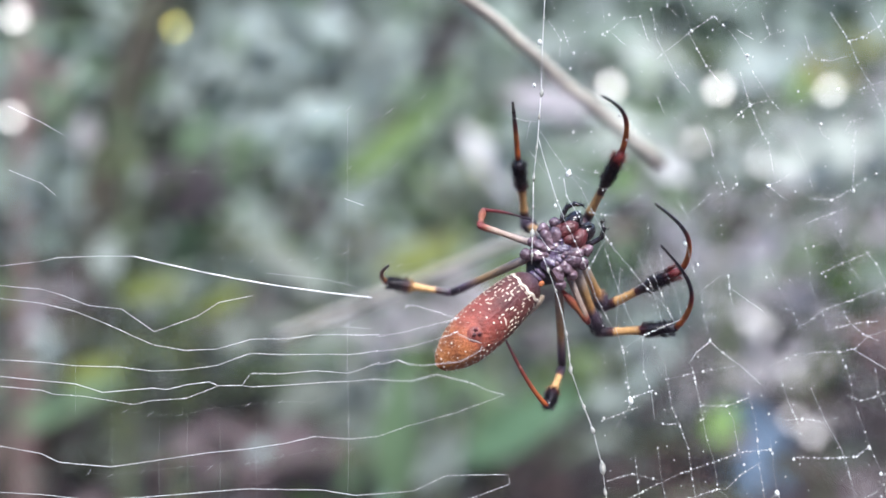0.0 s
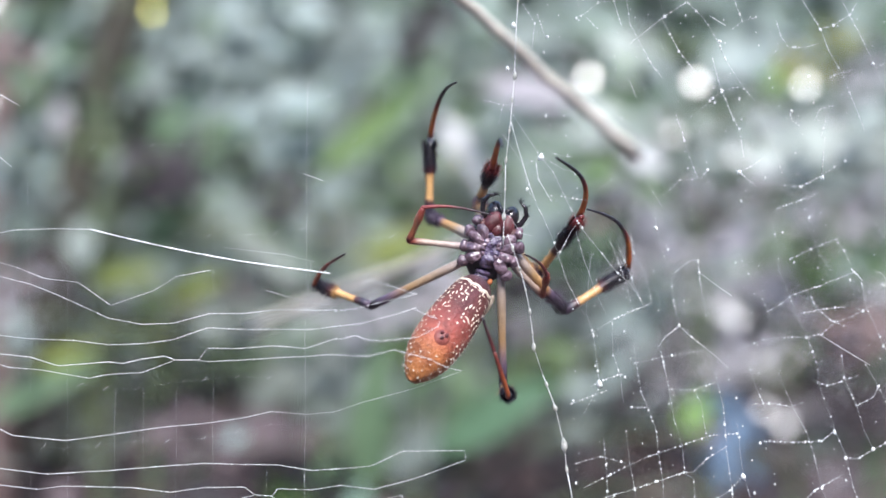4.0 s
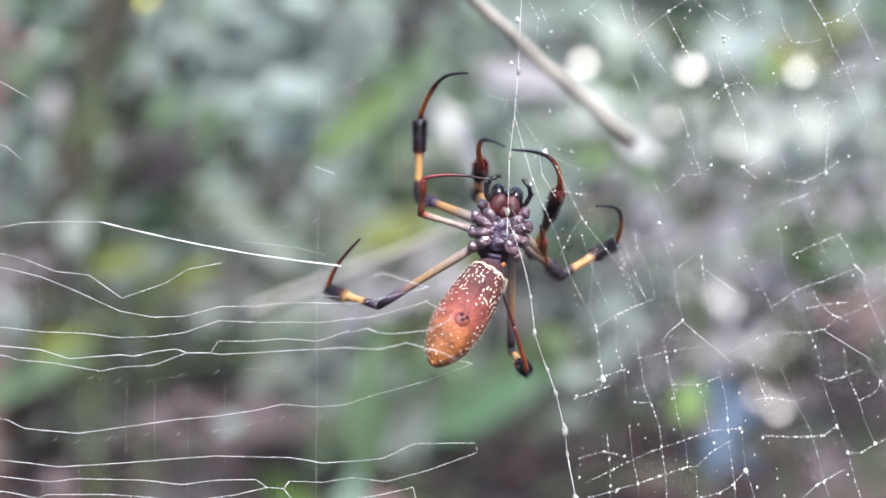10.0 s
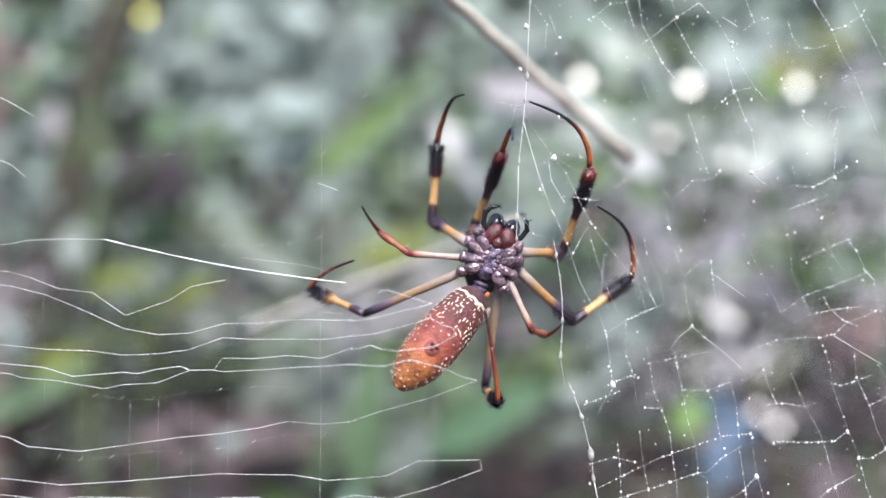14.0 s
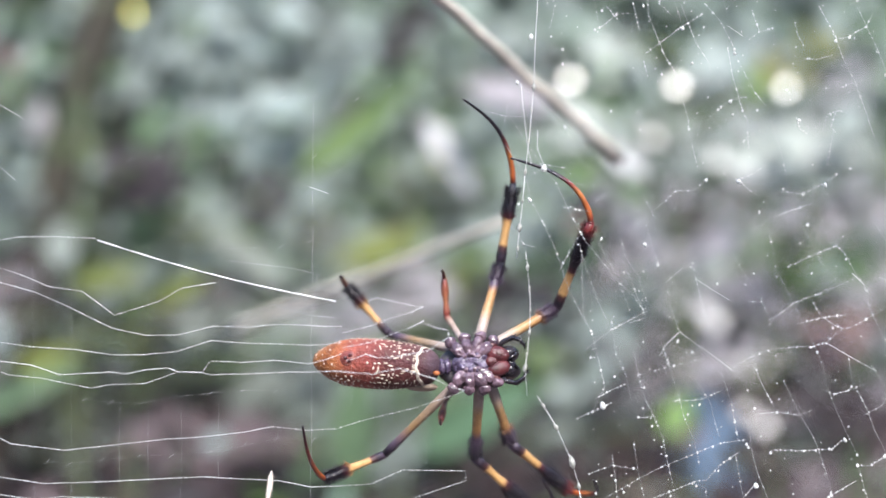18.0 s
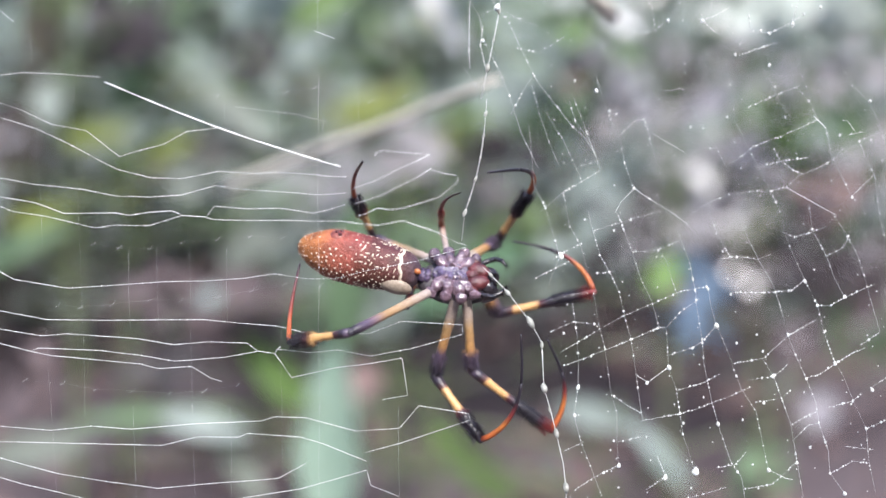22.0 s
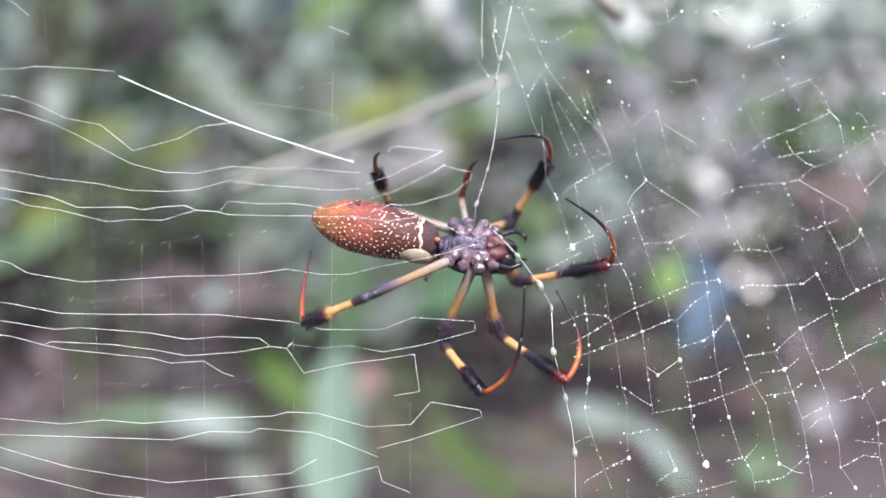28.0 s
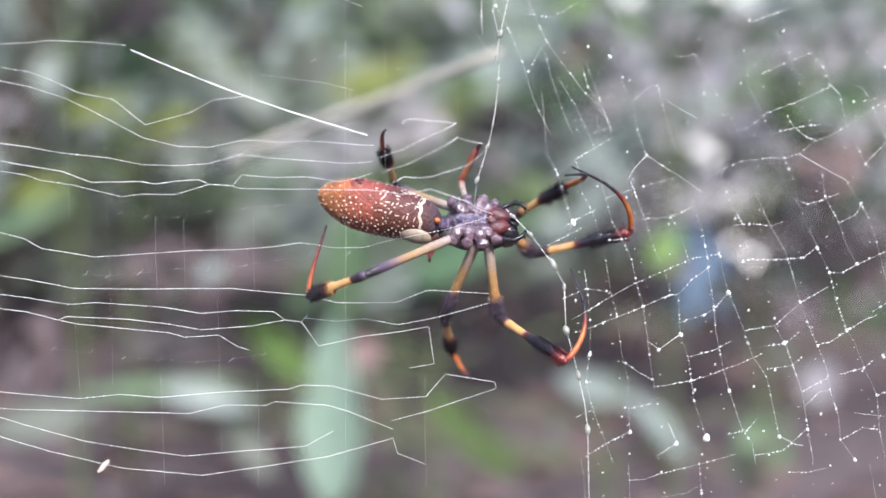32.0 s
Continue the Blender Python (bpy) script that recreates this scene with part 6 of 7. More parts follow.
RIGHT3_ROWS = [
    (0, 1.6, -13.0, -4.4, 2.6, -6.2, -1.6, 3.9, 0.1, 9.1),
    (0.5, 1.2, -13.9, 0.6, 3.2, -7.1, -1.9, 3.7, -2.0, 9.5),
    (1, 1.7, -12.9, 5.5, 3.7, -9.6, -1.0, 3.4, -5.6, 10.9),
    (1.33, 2.3, -14.4, 0.8, 5.5, -8.0, -1.6, 6.4, -2.6, 9.6),
    (1.67, 3.6, -13.9, -3.9, 6.4, -7.6, -1.1, 8.5, -0.8, 9.2),
    (2, 5.2, -11.6, -8.0, 6.4, -8.4, -1.3, 9.6, -0.5, 7.8),
    (3, 4.7, -11.2, -8.3, 6.5, -8.7, -1.4, 9.5, -3.4, 9.5),
    (3.5, 1.5, -12.2, -5.8, 5.3, -11.4, 0.6, 7.4, -5.4, 11.4),
    (6, 4.7, -12.6, -6.7, 8.2, -9.8, -0.7, 10.0, -6.5, 11.3),
    (6.33, 2.2, -13.7, -3.4, 8.2, -9.7, -1.5, 10.2, -6.3, 10.3),
    (6.67, 0.1, -13.4, 0.3, 6.1, -10.0, -2.7, 8.3, -6.4, 9.1),
    (7, -1.1, -11.8, 4.1, 2.1, -10.5, -2.6, 4.5, -6.7, 9.1),
    (7.5, 0.3, -13.3, -1.6, 6.7, -9.6, -2.7, 9.2, -4.5, 8.4),
    (8, 3.3, -12.2, -6.8, 7.5, -9.1, -1.5, 10.2, -2.9, 9.1),
    (8.5, 1.1, -13.4, -2.9, 8.2, -11.2, -2.6, 9.8, -7.0, 9.0),
    (9, -0.4, -13.0, 1.5, 5.2, -13.1, -3.5, 5.6, -11.1, 8.8),
    (9.5, 0.8, -12.8, -4.1, 8.1, -11.4, -3.6, 9.0, -9.4, 8.7),
    (10, 3.2, -10.3, -8.7, 7.7, -8.3, -3.0, 9.1, -6.4, 9.3),
    (10.5, 2.3, -12.4, -6.0, 9.4, -10.7, -4.1, 11.2, -6.8, 7.6),
    (11, 1.8, -13.8, -2.7, 8.7, -12.9, -5.4, 11.0, -7.2, 5.5),
    (12, 4.3, -12.4, -6.8, 9.7, -8.3, -3.7, 8.2, -6.1, 8.5),
    (12.5, 0.9, -13.6, -1.7, 7.2, -11.2, -4.9, 9.0, -7.6, 6.9),
    (13, -1.1, -11.8, 4.0, 1.2, -13.1, -3.0, 6.1, -8.3, 7.4),
    (14.5, -2.2, -11.5, 1.3, -2.6, -15.4, -5.1, -0.6, -17.0, 7.1),
    (16.5, -0.3, -11.5, 5.7, 1.0, -11.4, -1.6, 0.3, -10.8, 10.8),
    (16.8, -0.3, -11.5, 5.7, 1.0, -11.4, -1.6, 0.3, -10.8, 10.8),
    (17, -1.0, -12.6, 0.7, -1.2, -12.1, -6.8, 0.1, -11.4, 5.6),
    (17.17, -1.7, -11.0, -3.8, -3.0, -15.9, -9.3, -2.2, -15.6, 3.1),
    (17.33, -1.2, -8.1, -7.6, -2.8, -15.4, -7.8, -2.3, -15.4, 4.7),
    (17.5, 0.6, -4.3, -10.1, -0.3, -9.5, -4.7, -0.2, -9.9, 7.7),
    (18, 1.7, -4.0, -10.6, 0.3, -9.3, -5.6, 0.4, -10.1, 6.9),
    (18.5, 1.4, 0.1, -10.0, 1.2, -5.0, -4.5, 1.2, -9.1, 7.3),
    (19, -0.2, 2.3, -8.0, -1.0, -3.9, -3.9, -1.0, -11.0, 6.5),
    (20, -0.6, 2.2, -7.7, -1.6, -4.0, -3.6, -1.3, -11.2, 6.6),
    (21, -0.6, 2.2, -7.8, -1.6, -4.0, -3.6, -1.4, -11.1, 6.6),
    (22, -0.1, 2.5, -8.0, -0.8, -3.8, -4.0, -0.7, -11.1, 6.2),
    (23, 0.2, 2.2, -8.4, -0.4, -4.2, -4.5, -0.3, -11.5, 5.6),
    (24, -0.0, 2.1, -8.3, -0.8, -4.2, -4.3, -0.6, -11.6, 5.8),
    (25, -0.0, 2.1, -8.3, -0.8, -4.3, -4.3, -0.6, -11.6, 5.8),
    (28, 0.2, 2.3, -8.3, -0.5, -4.1, -4.5, -0.6, -11.7, 5.5),
    (29, 0.1, 2.2, -8.3, -0.7, -4.2, -4.4, -0.8, -11.6, 5.6),
    (30, 0.0, 2.2, -8.2, -1.1, -4.1, -4.4, -1.0, -11.6, 5.6),
    (31, 0.1, 2.3, -8.3, -0.9, -4.1, -4.4, -0.8, -11.6, 5.6),
    (32, 0.2, 2.3, -8.3, -0.8, -4.1, -4.4, -0.9, -11.5, 5.6),
]
RIGHT4_ROWS = [
    (0, -8.0, -16.1, -13.9, -15.3, -17.6, -2.8, -10.6, -2.2, 3.8),
    (1, -9.4, -16.2, -12.4, -15.4, -17.4, -0.5, -10.1, -3.5, 8.6),
    (2, -9.3, -16.3, -12.4, -14.6, -18.0, -0.2, -8.4, -3.8, 7.5),
    (3, -13.3, -11.2, -12.0, -15.5, -12.6, 1.2, -5.7, -1.6, 10.5),
    (3.5, -16.6, -10.7, -5.1, -17.2, -11.3, 8.2, -5.2, -2.0, 16.5),
    (6, -16.2, -11.0, -6.1, -16.3, -11.5, 7.3, -4.8, -2.0, 16.2),
    (6.33, -17.5, -10.0, -1.8, -16.2, -21.1, 5.6, -4.9, -12.9, 15.9),
    (6.67, -17.8, -8.7, 2.7, -16.4, -21.1, -2.2, -5.4, -14.4, 9.5),
    (7, -17.3, -7.2, 7.0, -16.9, -10.4, -6.0, -6.3, -5.3, 6.9),
    (8, -15.3, -5.0, 12.1, -15.2, -8.8, -0.7, -1.1, -3.1, 7.7),
    (9, -16.9, -5.9, 8.8, -17.8, -10.1, -3.9, -3.8, -3.5, 4.0),
    (9.33, -18.3, -6.8, 2.0, -23.3, -18.1, -3.2, -9.5, -11.2, 4.8),
    (9.67, -17.6, -7.4, -5.0, -23.2, -18.0, 1.0, -9.7, -10.7, 9.0),
    (10, -14.9, -7.5, -11.5, -17.2, -10.1, 1.4, -4.0, -2.4, 9.6),
    (10.5, -16.7, -6.8, -8.3, -18.6, -8.6, 4.9, -2.7, -1.6, 4.2),
    (11, -17.9, -5.9, -4.8, -19.4, -6.9, 8.5, -5.4, -2.5, -0.8),
    (12, -18.2, -7.3, 2.7, -16.9, -9.2, 15.9, -1.2, -2.6, 12.6),
    (13, -15.6, -9.6, -9.1, -16.1, -11.3, 4.1, -1.4, -2.6, 7.6),
    (14.5, -16.3, -8.1, -8.5, -16.3, -10.3, 4.7, -1.7, -2.0, 9.0),
    (16.5, -12.6, -13.0, -11.5, -13.9, -14.8, 1.7, -0.3, -3.9, 1.0),
    (16.8, -12.6, -13.0, -11.5, -13.9, -14.8, 1.7, -0.3, -3.9, 1.0),
    (17, -11.6, -11.8, -13.7, -12.9, -13.6, -0.5, 1.0, -3.2, -0.5),
    (17.25, -11.7, -13.5, -12.4, -17.9, -16.7, -1.0, -10.4, -4.9, 9.2),
    (17.5, -11.6, -15.1, -10.9, -21.8, -19.2, -3.2, -24.2, -11.7, 12.3),
    (18, -11.0, -14.2, -12.6, -21.9, -18.3, -5.9, -23.6, -10.1, 9.3),
    (18.5, -12.5, -7.5, -14.7, -21.3, -11.6, -5.5, -18.6, -3.8, 9.8),
    (18.75, -15.8, -13.9, -1.9, -29.0, -14.6, -0.4, -27.2, 1.1, 6.8),
    (19, -10.9, -15.7, 11.9, -21.9, -12.7, 4.8, -21.7, 4.2, 1.0),
    (20, -9.3, -17.4, 11.8, -20.2, -14.4, 4.6, -19.7, 3.0, 3.2),
    (21, -10.8, -16.1, 11.5, -22.0, -14.4, 4.4, -21.4, 2.9, 2.3),
    (22, -10.0, -18.7, 8.8, -20.8, -17.5, 0.9, -21.6, -0.2, -0.4),
    (23, -9.2, -19.3, 9.0, -19.8, -20.3, 0.9, -20.7, -3.0, 0.0),
    (24, -10.2, -18.8, 8.3, -21.0, -18.8, 0.3, -21.4, -1.6, -1.6),
    (25, -9.4, -17.9, 11.0, -20.6, -20.2, 4.0, -21.4, -3.0, 1.6),
    (28, -9.7, -18.8, 9.1, -20.5, -22.0, 1.9, -22.2, -5.0, -1.1),
    (29, -10.2, -18.4, 9.0, -20.9, -20.2, 1.2, -21.7, -3.2, -2.3),
    (30, -11.1, -17.6, 8.9, -22.5, -17.7, 1.9, -22.9, -0.7, -1.7),
    (31, -10.8, -17.1, 10.2, -21.5, -17.9, 2.3, -20.2, -0.9, -1.2),
    (32, -11.4, -17.1, 9.3, -22.0, -17.2, 1.1, -20.3, -0.2, -1.9),
]
LEFT_WEB_ROWS = [
    (0, 0.7, -1.6), (0.5, -0.1, -0.7), (1, -0.9, -1.6), (1.5, -2.3, -0.1), (2, -2.4, 0.1), (2.5, -2.9, 0.2),
    (3, -3.2, 0.5), (3.5, -2.6, 0.5), (5.5, -2.3, 1.8), (6, -2.8, 1.4), (6.5, -1.7, 1.4), (7, -1.1, 0.6),
    (7.5, -2.4, 0.0), (8, -2.1, -0.1), (8.5, -1.0, 0.1), (9, 0.0, 0.0), (9.5, 1.6, -0.4), (10, 0.5, -0.4),
    (10.5, 0.3, -0.9), (11, 0.5, 0.2), (11.5, -0.2, 0.4), (12, 0.3, -0.0), (12.5, 0.3, -0.2), (13, 0.4, -0.2),
    (13.5, 0.7, -0.6), (14, 1.3, -0.5), (14.5, 1.1, -0.7), (16.5, 0.3, -0.9), (17, -1.0, -0.7), (17.5, 1.6, -2.2),
    (18, 1.8, -1.2), (18.5, 3.4, 0.1), (19, 5.2, 1.5), (19.5, 5.4, 1.5), (20, 5.3, 1.0), (20.5, 4.7, -0.4),
    (21, 4.6, -0.7), (21.5, 4.1, -0.0), (22, 4.5, 0.9), (22.5, 4.5, 1.1), (23, 5.4, 1.4), (23.5, 5.0, 1.3),
    (24, 4.7, 0.7), (24.5, 4.1, 0.2), (25, 4.4, 0.5), (25.5, 5.0, 0.9), (27.5, 5.1, 1.1), (28, 5.9, 1.6),
    (28.5, 6.2, 1.6), (29, 6.7, 1.0), (29.5, 7.1, 0.8), (30, 7.0, 1.3), (30.5, 7.5, 1.1), (31, 8.3, 1.6),
    (31.5, 8.1, 1.1), (32, 9.0, 1.7),
]
RIGHT_WEB_ROWS = [
    (0, 0.5, -0.0), (0.5, 0.4, 0.5), (1, -0.3, 0.6), (1.5, -0.6, 1.4), (2, -0.7, 1.5), (2.5, -1.2, 1.3),
    (3, -1.0, 1.4), (3.5, -0.6, 1.1), (5.5, -0.2, 2.0), (6, -0.9, 1.4), (6.5, -0.3, 1.2), (7, -1.1, 1.5),
    (7.5, -2.3, 0.6), (8, -1.2, 0.2), (8.5, -0.9, -0.1), (9, 0.0, 0.0), (9.5, 0.9, -0.3), (10, 1.2, -0.3),
    (10.5, 1.5, -0.8), (11, 2.2, 0.4), (11.5, 1.0, 0.6), (12, 1.5, 0.6), (12.5, 2.6, 1.5), (13, 2.4, 1.6),
    (13.5, 2.4, 1.3), (14, 3.0, 1.5), (14.5, 3.1, 1.5), (16.5, 1.2, -0.1), (17, 3.4, -1.9), (17.5, 5.7, -1.3),
    (18, 6.2, -0.3), (18.5, 3.3, 0.3), (19, 2.7, 1.7), (19.5, 2.1, 2.2), (20, 2.6, 1.9), (20.5, 1.5, 0.5),
    (21, 1.4, 0.3), (21.5, 1.4, 1.3), (22, 2.7, 2.8), (22.5, 2.2, 3.0), (23, 2.9, 3.2), (23.5, 3.4, 3.3),
    (24, 2.9, 3.0), (24.5, 2.3, 2.4), (25, 2.3, 2.8), (25.5, 2.9, 3.2), (27.5, 4.3, 4.1), (28, 3.8, 4.5),
    (28.5, 3.7, 4.4), (29, 4.2, 3.9), (29.5, 4.3, 3.7), (30, 4.0, 4.0), (30.5, 3.6, 3.5), (31, 4.0, 3.8),
    (31.5, 2.3, 3.2), (32, 4.6, 3.9),
]
LINE_ROWS = [
    (0, 1.9, -2.3), (0.5, 1.3, -1.1), (1, 1.4, -1.8), (1.5, -0.2, -0.2), (2, -0.2, -0.1), (2.5, -0.8, -0.3),
    (3, -1.2, 0.4), (3.5, -0.3, -0.3), (5.5, -0.1, 0.8), (6, -1.1, 0.6), (6.5, -0.2, 0.5), (7, -0.8, 0.9),
    (7.5, -1.8, 0.1), (8, -1.1, -0.2), (8.5, -0.8, -0.3), (9, 0.0, 0.0), (9.5, 0.9, -0.1), (10, 0.9, -0.0),
    (10.5, 0.8, -0.2), (11, 1.9, 0.4), (11.5, 0.8, 0.3), (12, 2.4, -0.7), (12.5, 5.2, -1.1), (13, 4.9, -0.9),
    (13.5, 4.7, -1.4), (14, 5.5, -1.3), (14.5, 5.3, -1.4), (16.5, 3.7, -2.7), (17, 2.6, -4.6), (17.5, 4.0, -4.1),
    (18, 4.4, -2.9), (18.5, 2.5, -5.4), (19, 0.2, -4.6), (19.5, -0.9, -4.1), (20, -1.4, -6.2), (20.5, -1.8, -6.7),
    (21, -1.3, -6.0), (21.5, -1.8, -4.9), (22, -0.9, -3.4), (22.5, -1.8, -3.2), (23, -1.5, -3.0), (23.5, -1.0, -2.2),
    (24, -1.5, -1.6), (24.5, -2.0, -1.5), (25, -1.9, -0.4), (25.5, -1.4, 0.5), (27.5, -0.3, 3.1), (28, -0.1, 3.4),
    (28.5, 0.2, 3.2), (29, 1.1, 2.6), (29.5, 1.6, 2.3), (30, 1.6, 2.5), (30.5, 1.4, 1.7), (31, 2.0, 1.7),
    (31.5, 0.4, 1.4), (32, 2.8, 2.3),
]


def lathe(profile, sides=28, squash=1.0, bump=0.0):
    """A body turned round the x axis: places along x and radii in millimetres."""
    g = Geo()
    for i, (x, r) in enumerate(profile):
        for k in range(sides):
            w = 2 * math.pi * k / sides
            q = r * (1 + bump * noise.noise((x * 0.5, math.cos(w) * 2, math.sin(w) * 2)))
            g.v.append(Vector((x, q * math.cos(w), q * squash * math.sin(w))) * MM)
    for i in range(len(profile) - 1):
        for k in range(sides):
            a = i * sides
            g.f.append((a + k, a + sides + k, a + sides + (k + 1) % sides, a + (k + 1) % sides))
    g.f.append(tuple(reversed(range(sides))) if profile[0][0] < profile[-1][0] else tuple(range(sides)))
    last = (len(profile) - 1) * sides
    g.f.append(tuple(range(last, last + sides)))
    return g


def egg(x, y, z, a, b, c, rz=0.0, ry=0.0):
    return Matrix.Translation(Vector((x, y, z)) * MM) @ pose(0, 0, 0, 0, ry, rz) @ Matrix.Diagonal((a * MM, b * MM, c * MM, 1))


def limb(length, radii, sides=12):
    n = len(radii) - 1
    g = Geo().tube([Vector((0, 0, length * MM * i / n)) for i in range(n + 1)], [r * MM for r in radii], sides)
    return g.ball(egg(0, 0, length, radii[-1], radii[-1], radii[-1]), 6, 9)


def hairs(g, count, start, end, radius, length, lean=0.5):
    """Stiff bristles round a limb."""
    for _ in range(count):
        z, w = rnd(start, end), rnd(0, 2 * math.pi)
        out = Vector((math.cos(w), math.sin(w), 0))
        s = length * rnd(0.6, 1.2)
        a = (out * radius + Vector((0, 0, z))) * MM
        b = a + (out + Vector((0, 0, lean))).normalized() * s * MM
        g.tube([a, (a + b) / 2, b], [0.05 * MM, 0.04 * MM, 0.012 * MM], 3)
    return g


def arc(length, bulge, r0, r1, s0, s1, steps=12):
    """A piece of the bowed foot, between the shares s0 and s1 of its chord along z; it bows to +x."""
    pts, rad = [], []
    for i in range(steps + 1):
        s = s0 + (s1 - s0) * i / steps
        pts.append(Vector((bulge * math.sin(math.pi * s ** 0.8), 0, length * s)) * MM)
        rad.append((r0 + (r1 - r0) * s) * MM)
    return Geo().tube(pts, rad, 9)


random.seed(17)
spider = thing("spider", "large orb spider with banded hairy legs and spotted red-brown abdomen", "spider")
GIRTH = [(0.9, 1.1), (0.5, 2.0), (-0.1, 2.8), (-0.9, 3.4), (-1.7, 3.75), (-3.0, 4.15), (-5.5, 4.6), (-8.5, 4.95), (-12, 5.1), (-15, 5.0), (-17.6, 4.55), (-20.0, 3.6), (-22.0, 2.4), (-23.1, 1.35), (-23.5, 0.3)]
abdomen = part("abdomen", lathe([(x, r * 0.92) for x, r in GIRTH], 32, 1.1, 0.05), ABDOMEN, spider, "red-brown abdomen, darker at the front and orange at the tip")


def girth(x):
    for (x0, r0), (x1, r1) in zip(GIRTH, GIRTH[1:]):
        if x1 <= x <= x0:
            return r0 + (r1 - r0) * (x - x0) / (x1 - x0)
    return 0.3


def on_belly(x, w):
    """A place on the abdomen's skin, w degrees round from the belly line, and the way out of it."""
    r, a = girth(x) * 0.92, radians(w)
    return Vector((x, r * math.sin(a), r * 1.1 * math.cos(a))), Vector((0.0, math.sin(a), math.cos(a)))


def mark(g, x, w, long, wide, turn):
    p, out = on_belly(x, w)
    side = Vector((1, 0, 0)).cross(out)
    fwd = Vector((1, 0, 0)) * math.cos(turn) + side * math.sin(turn)
    m = Matrix((fwd * long, fwd.cross(out) * wide, out * 0.10)).transposed().to_4x4()
    m.translation = p
    g.ball(Matrix.Diagonal((MM, MM, MM, 1)) @ m, 4, 8)


g = Geo()
taken = []


def free(x, w, gap):
    p, _out = on_belly(x, w)
    if any((p - q).length < gap for q in taken):
        return False
    taken.append(p)
    return True


# rows of dashes, alike on both sides of the belly line
for w in (10, 21, 33, 46, 60):
    x = -3.0 - rnd(0, 0.6)
    while x > -10.8:
        long = rnd(0.26, 0.62)
        turn = rnd(-0.3, 0.3) + (1.3 if rnd(0, 1) < 0.35 else 0)
        for side in (-1, 1):
            v = side * (w + rnd(-4, 4))
            if rnd(0, 1) < 0.85 and free(x, v, 0.5):
                mark(g, x + rnd(-0.15, 0.15), v, long, rnd(0.13, 0.19), side * turn)
        x -= long + rnd(0.3, 0.7)
for _ in range(5200):
    x, w = rnd(-23.0, -2.8), rnd(-180, 180)
    flank = abs(w) > 55
    if abs(w) < 40 and -18.4 < x < -12.2 or not flank and x > -11:
        continue
    if not free(x, w, (0.84 if flank else 1.2) * rnd(0.9, 1.3)):
        continue
    s = rnd(0.14, 0.23) * (0.85 if x < -17 or flank else 1.1)
    mark(g, x, w, s * rnd(1.0, 1.5), s, rnd(0, 3))
tagged(part("markings", g, CREAM, abdomen, "cream dots and dashes"), kind="stuff")
g = Geo()
for k in range(41):
    w = -105 + 210 * k / 40
    mark(g, -2.2 - 0.5 * math.cos(radians(w * 1.6)) + 0.15 * math.sin(k), w, 0.33, 0.5, 0.0)
part("band", g, CREAM, abdomen, "pale cream band behind the waist")
g = Geo()
for _ in range(700):
    x, w = rnd(-22.5, -1.0), rnd(-180, 180)
    p, out = on_belly(x, w)
    way = (out + Vector((rnd(-0.9, 0.2), rnd(-0.4, 0.4), rnd(-0.4, 0.4)))).normalized()
    g.tube([p * MM, (p + way * 0.3) * MM, (p + way * rnd(0.5, 0.9)) * MM], [0.022 * MM, 0.018 * MM, 0.006 * MM], 3)
tagged(part("fuzz", g, FUZZ, abdomen, "fine pale hairs"), kind="stuff")
part("spinneret_ring", Geo().ball(egg(-15.2, 0, 4.2, 2.0, 1.7, 1.15), 10, 18), MOUTH_PALE, abdomen, "swollen red ring")
for x, y in ((-15.3, -0.5), (-15.3, 0.5), (-16.1, 0.0)):
    part("spinneret", Geo().ball(egg(x + 0.4, y, 5.2, 0.45, 0.4, 0.42), 6, 9), MOUTH, abdomen, "dark red spinneret")
part("waist_patch", Geo().ball(egg(0.7, -1.4, 1.75, 0.7, 0.5, 0.6), 6, 9), banded("amber_skin", [(0.0, ORANGE), (1.0, YELLOW)], 0.01), abdomen, "orange spot at the waist")
part("flank", Geo().ball(egg(-2.7, -3.5, -1.2, 3.3, 0.95, 1.7), 8, 12), TAN, abdomen, "tan fold on the flank")

part("carapace", Geo().ball(egg(7.6, 0, -1.7, 7.4, 4.6, 2.6), 10, 16), CARAPACE, spider, "carapace in dark grey that stands for shade between the hips")
g = Geo().ball(egg(6.8, 0, 1.15, 3.7, 2.5, 1.15), 26, 44)
for k, p in enumerate(g.v):
    knob = sum(math.exp(-((p.x / MM - x) ** 2 + (abs(p.y) / MM - y) ** 2) / 0.16) for x, y in ((9.2, 1.1), (7.8, 1.5), (6.3, 1.5), (4.9, 1.0)))
    g.v[k] = p + Vector((0, 0, 1)) * (0.0005 * noise.noise(p * 1100) + (0.0006 * knob if p.z > 0.0007 else 0))
part("sternum", g, SHELL, spider, "dark violet knobbly breastplate")
part("lip", Geo().ball(egg(10.4, 0, 1.6, 1.3, 1.1, 0.9), 8, 12), MOUTH, spider)
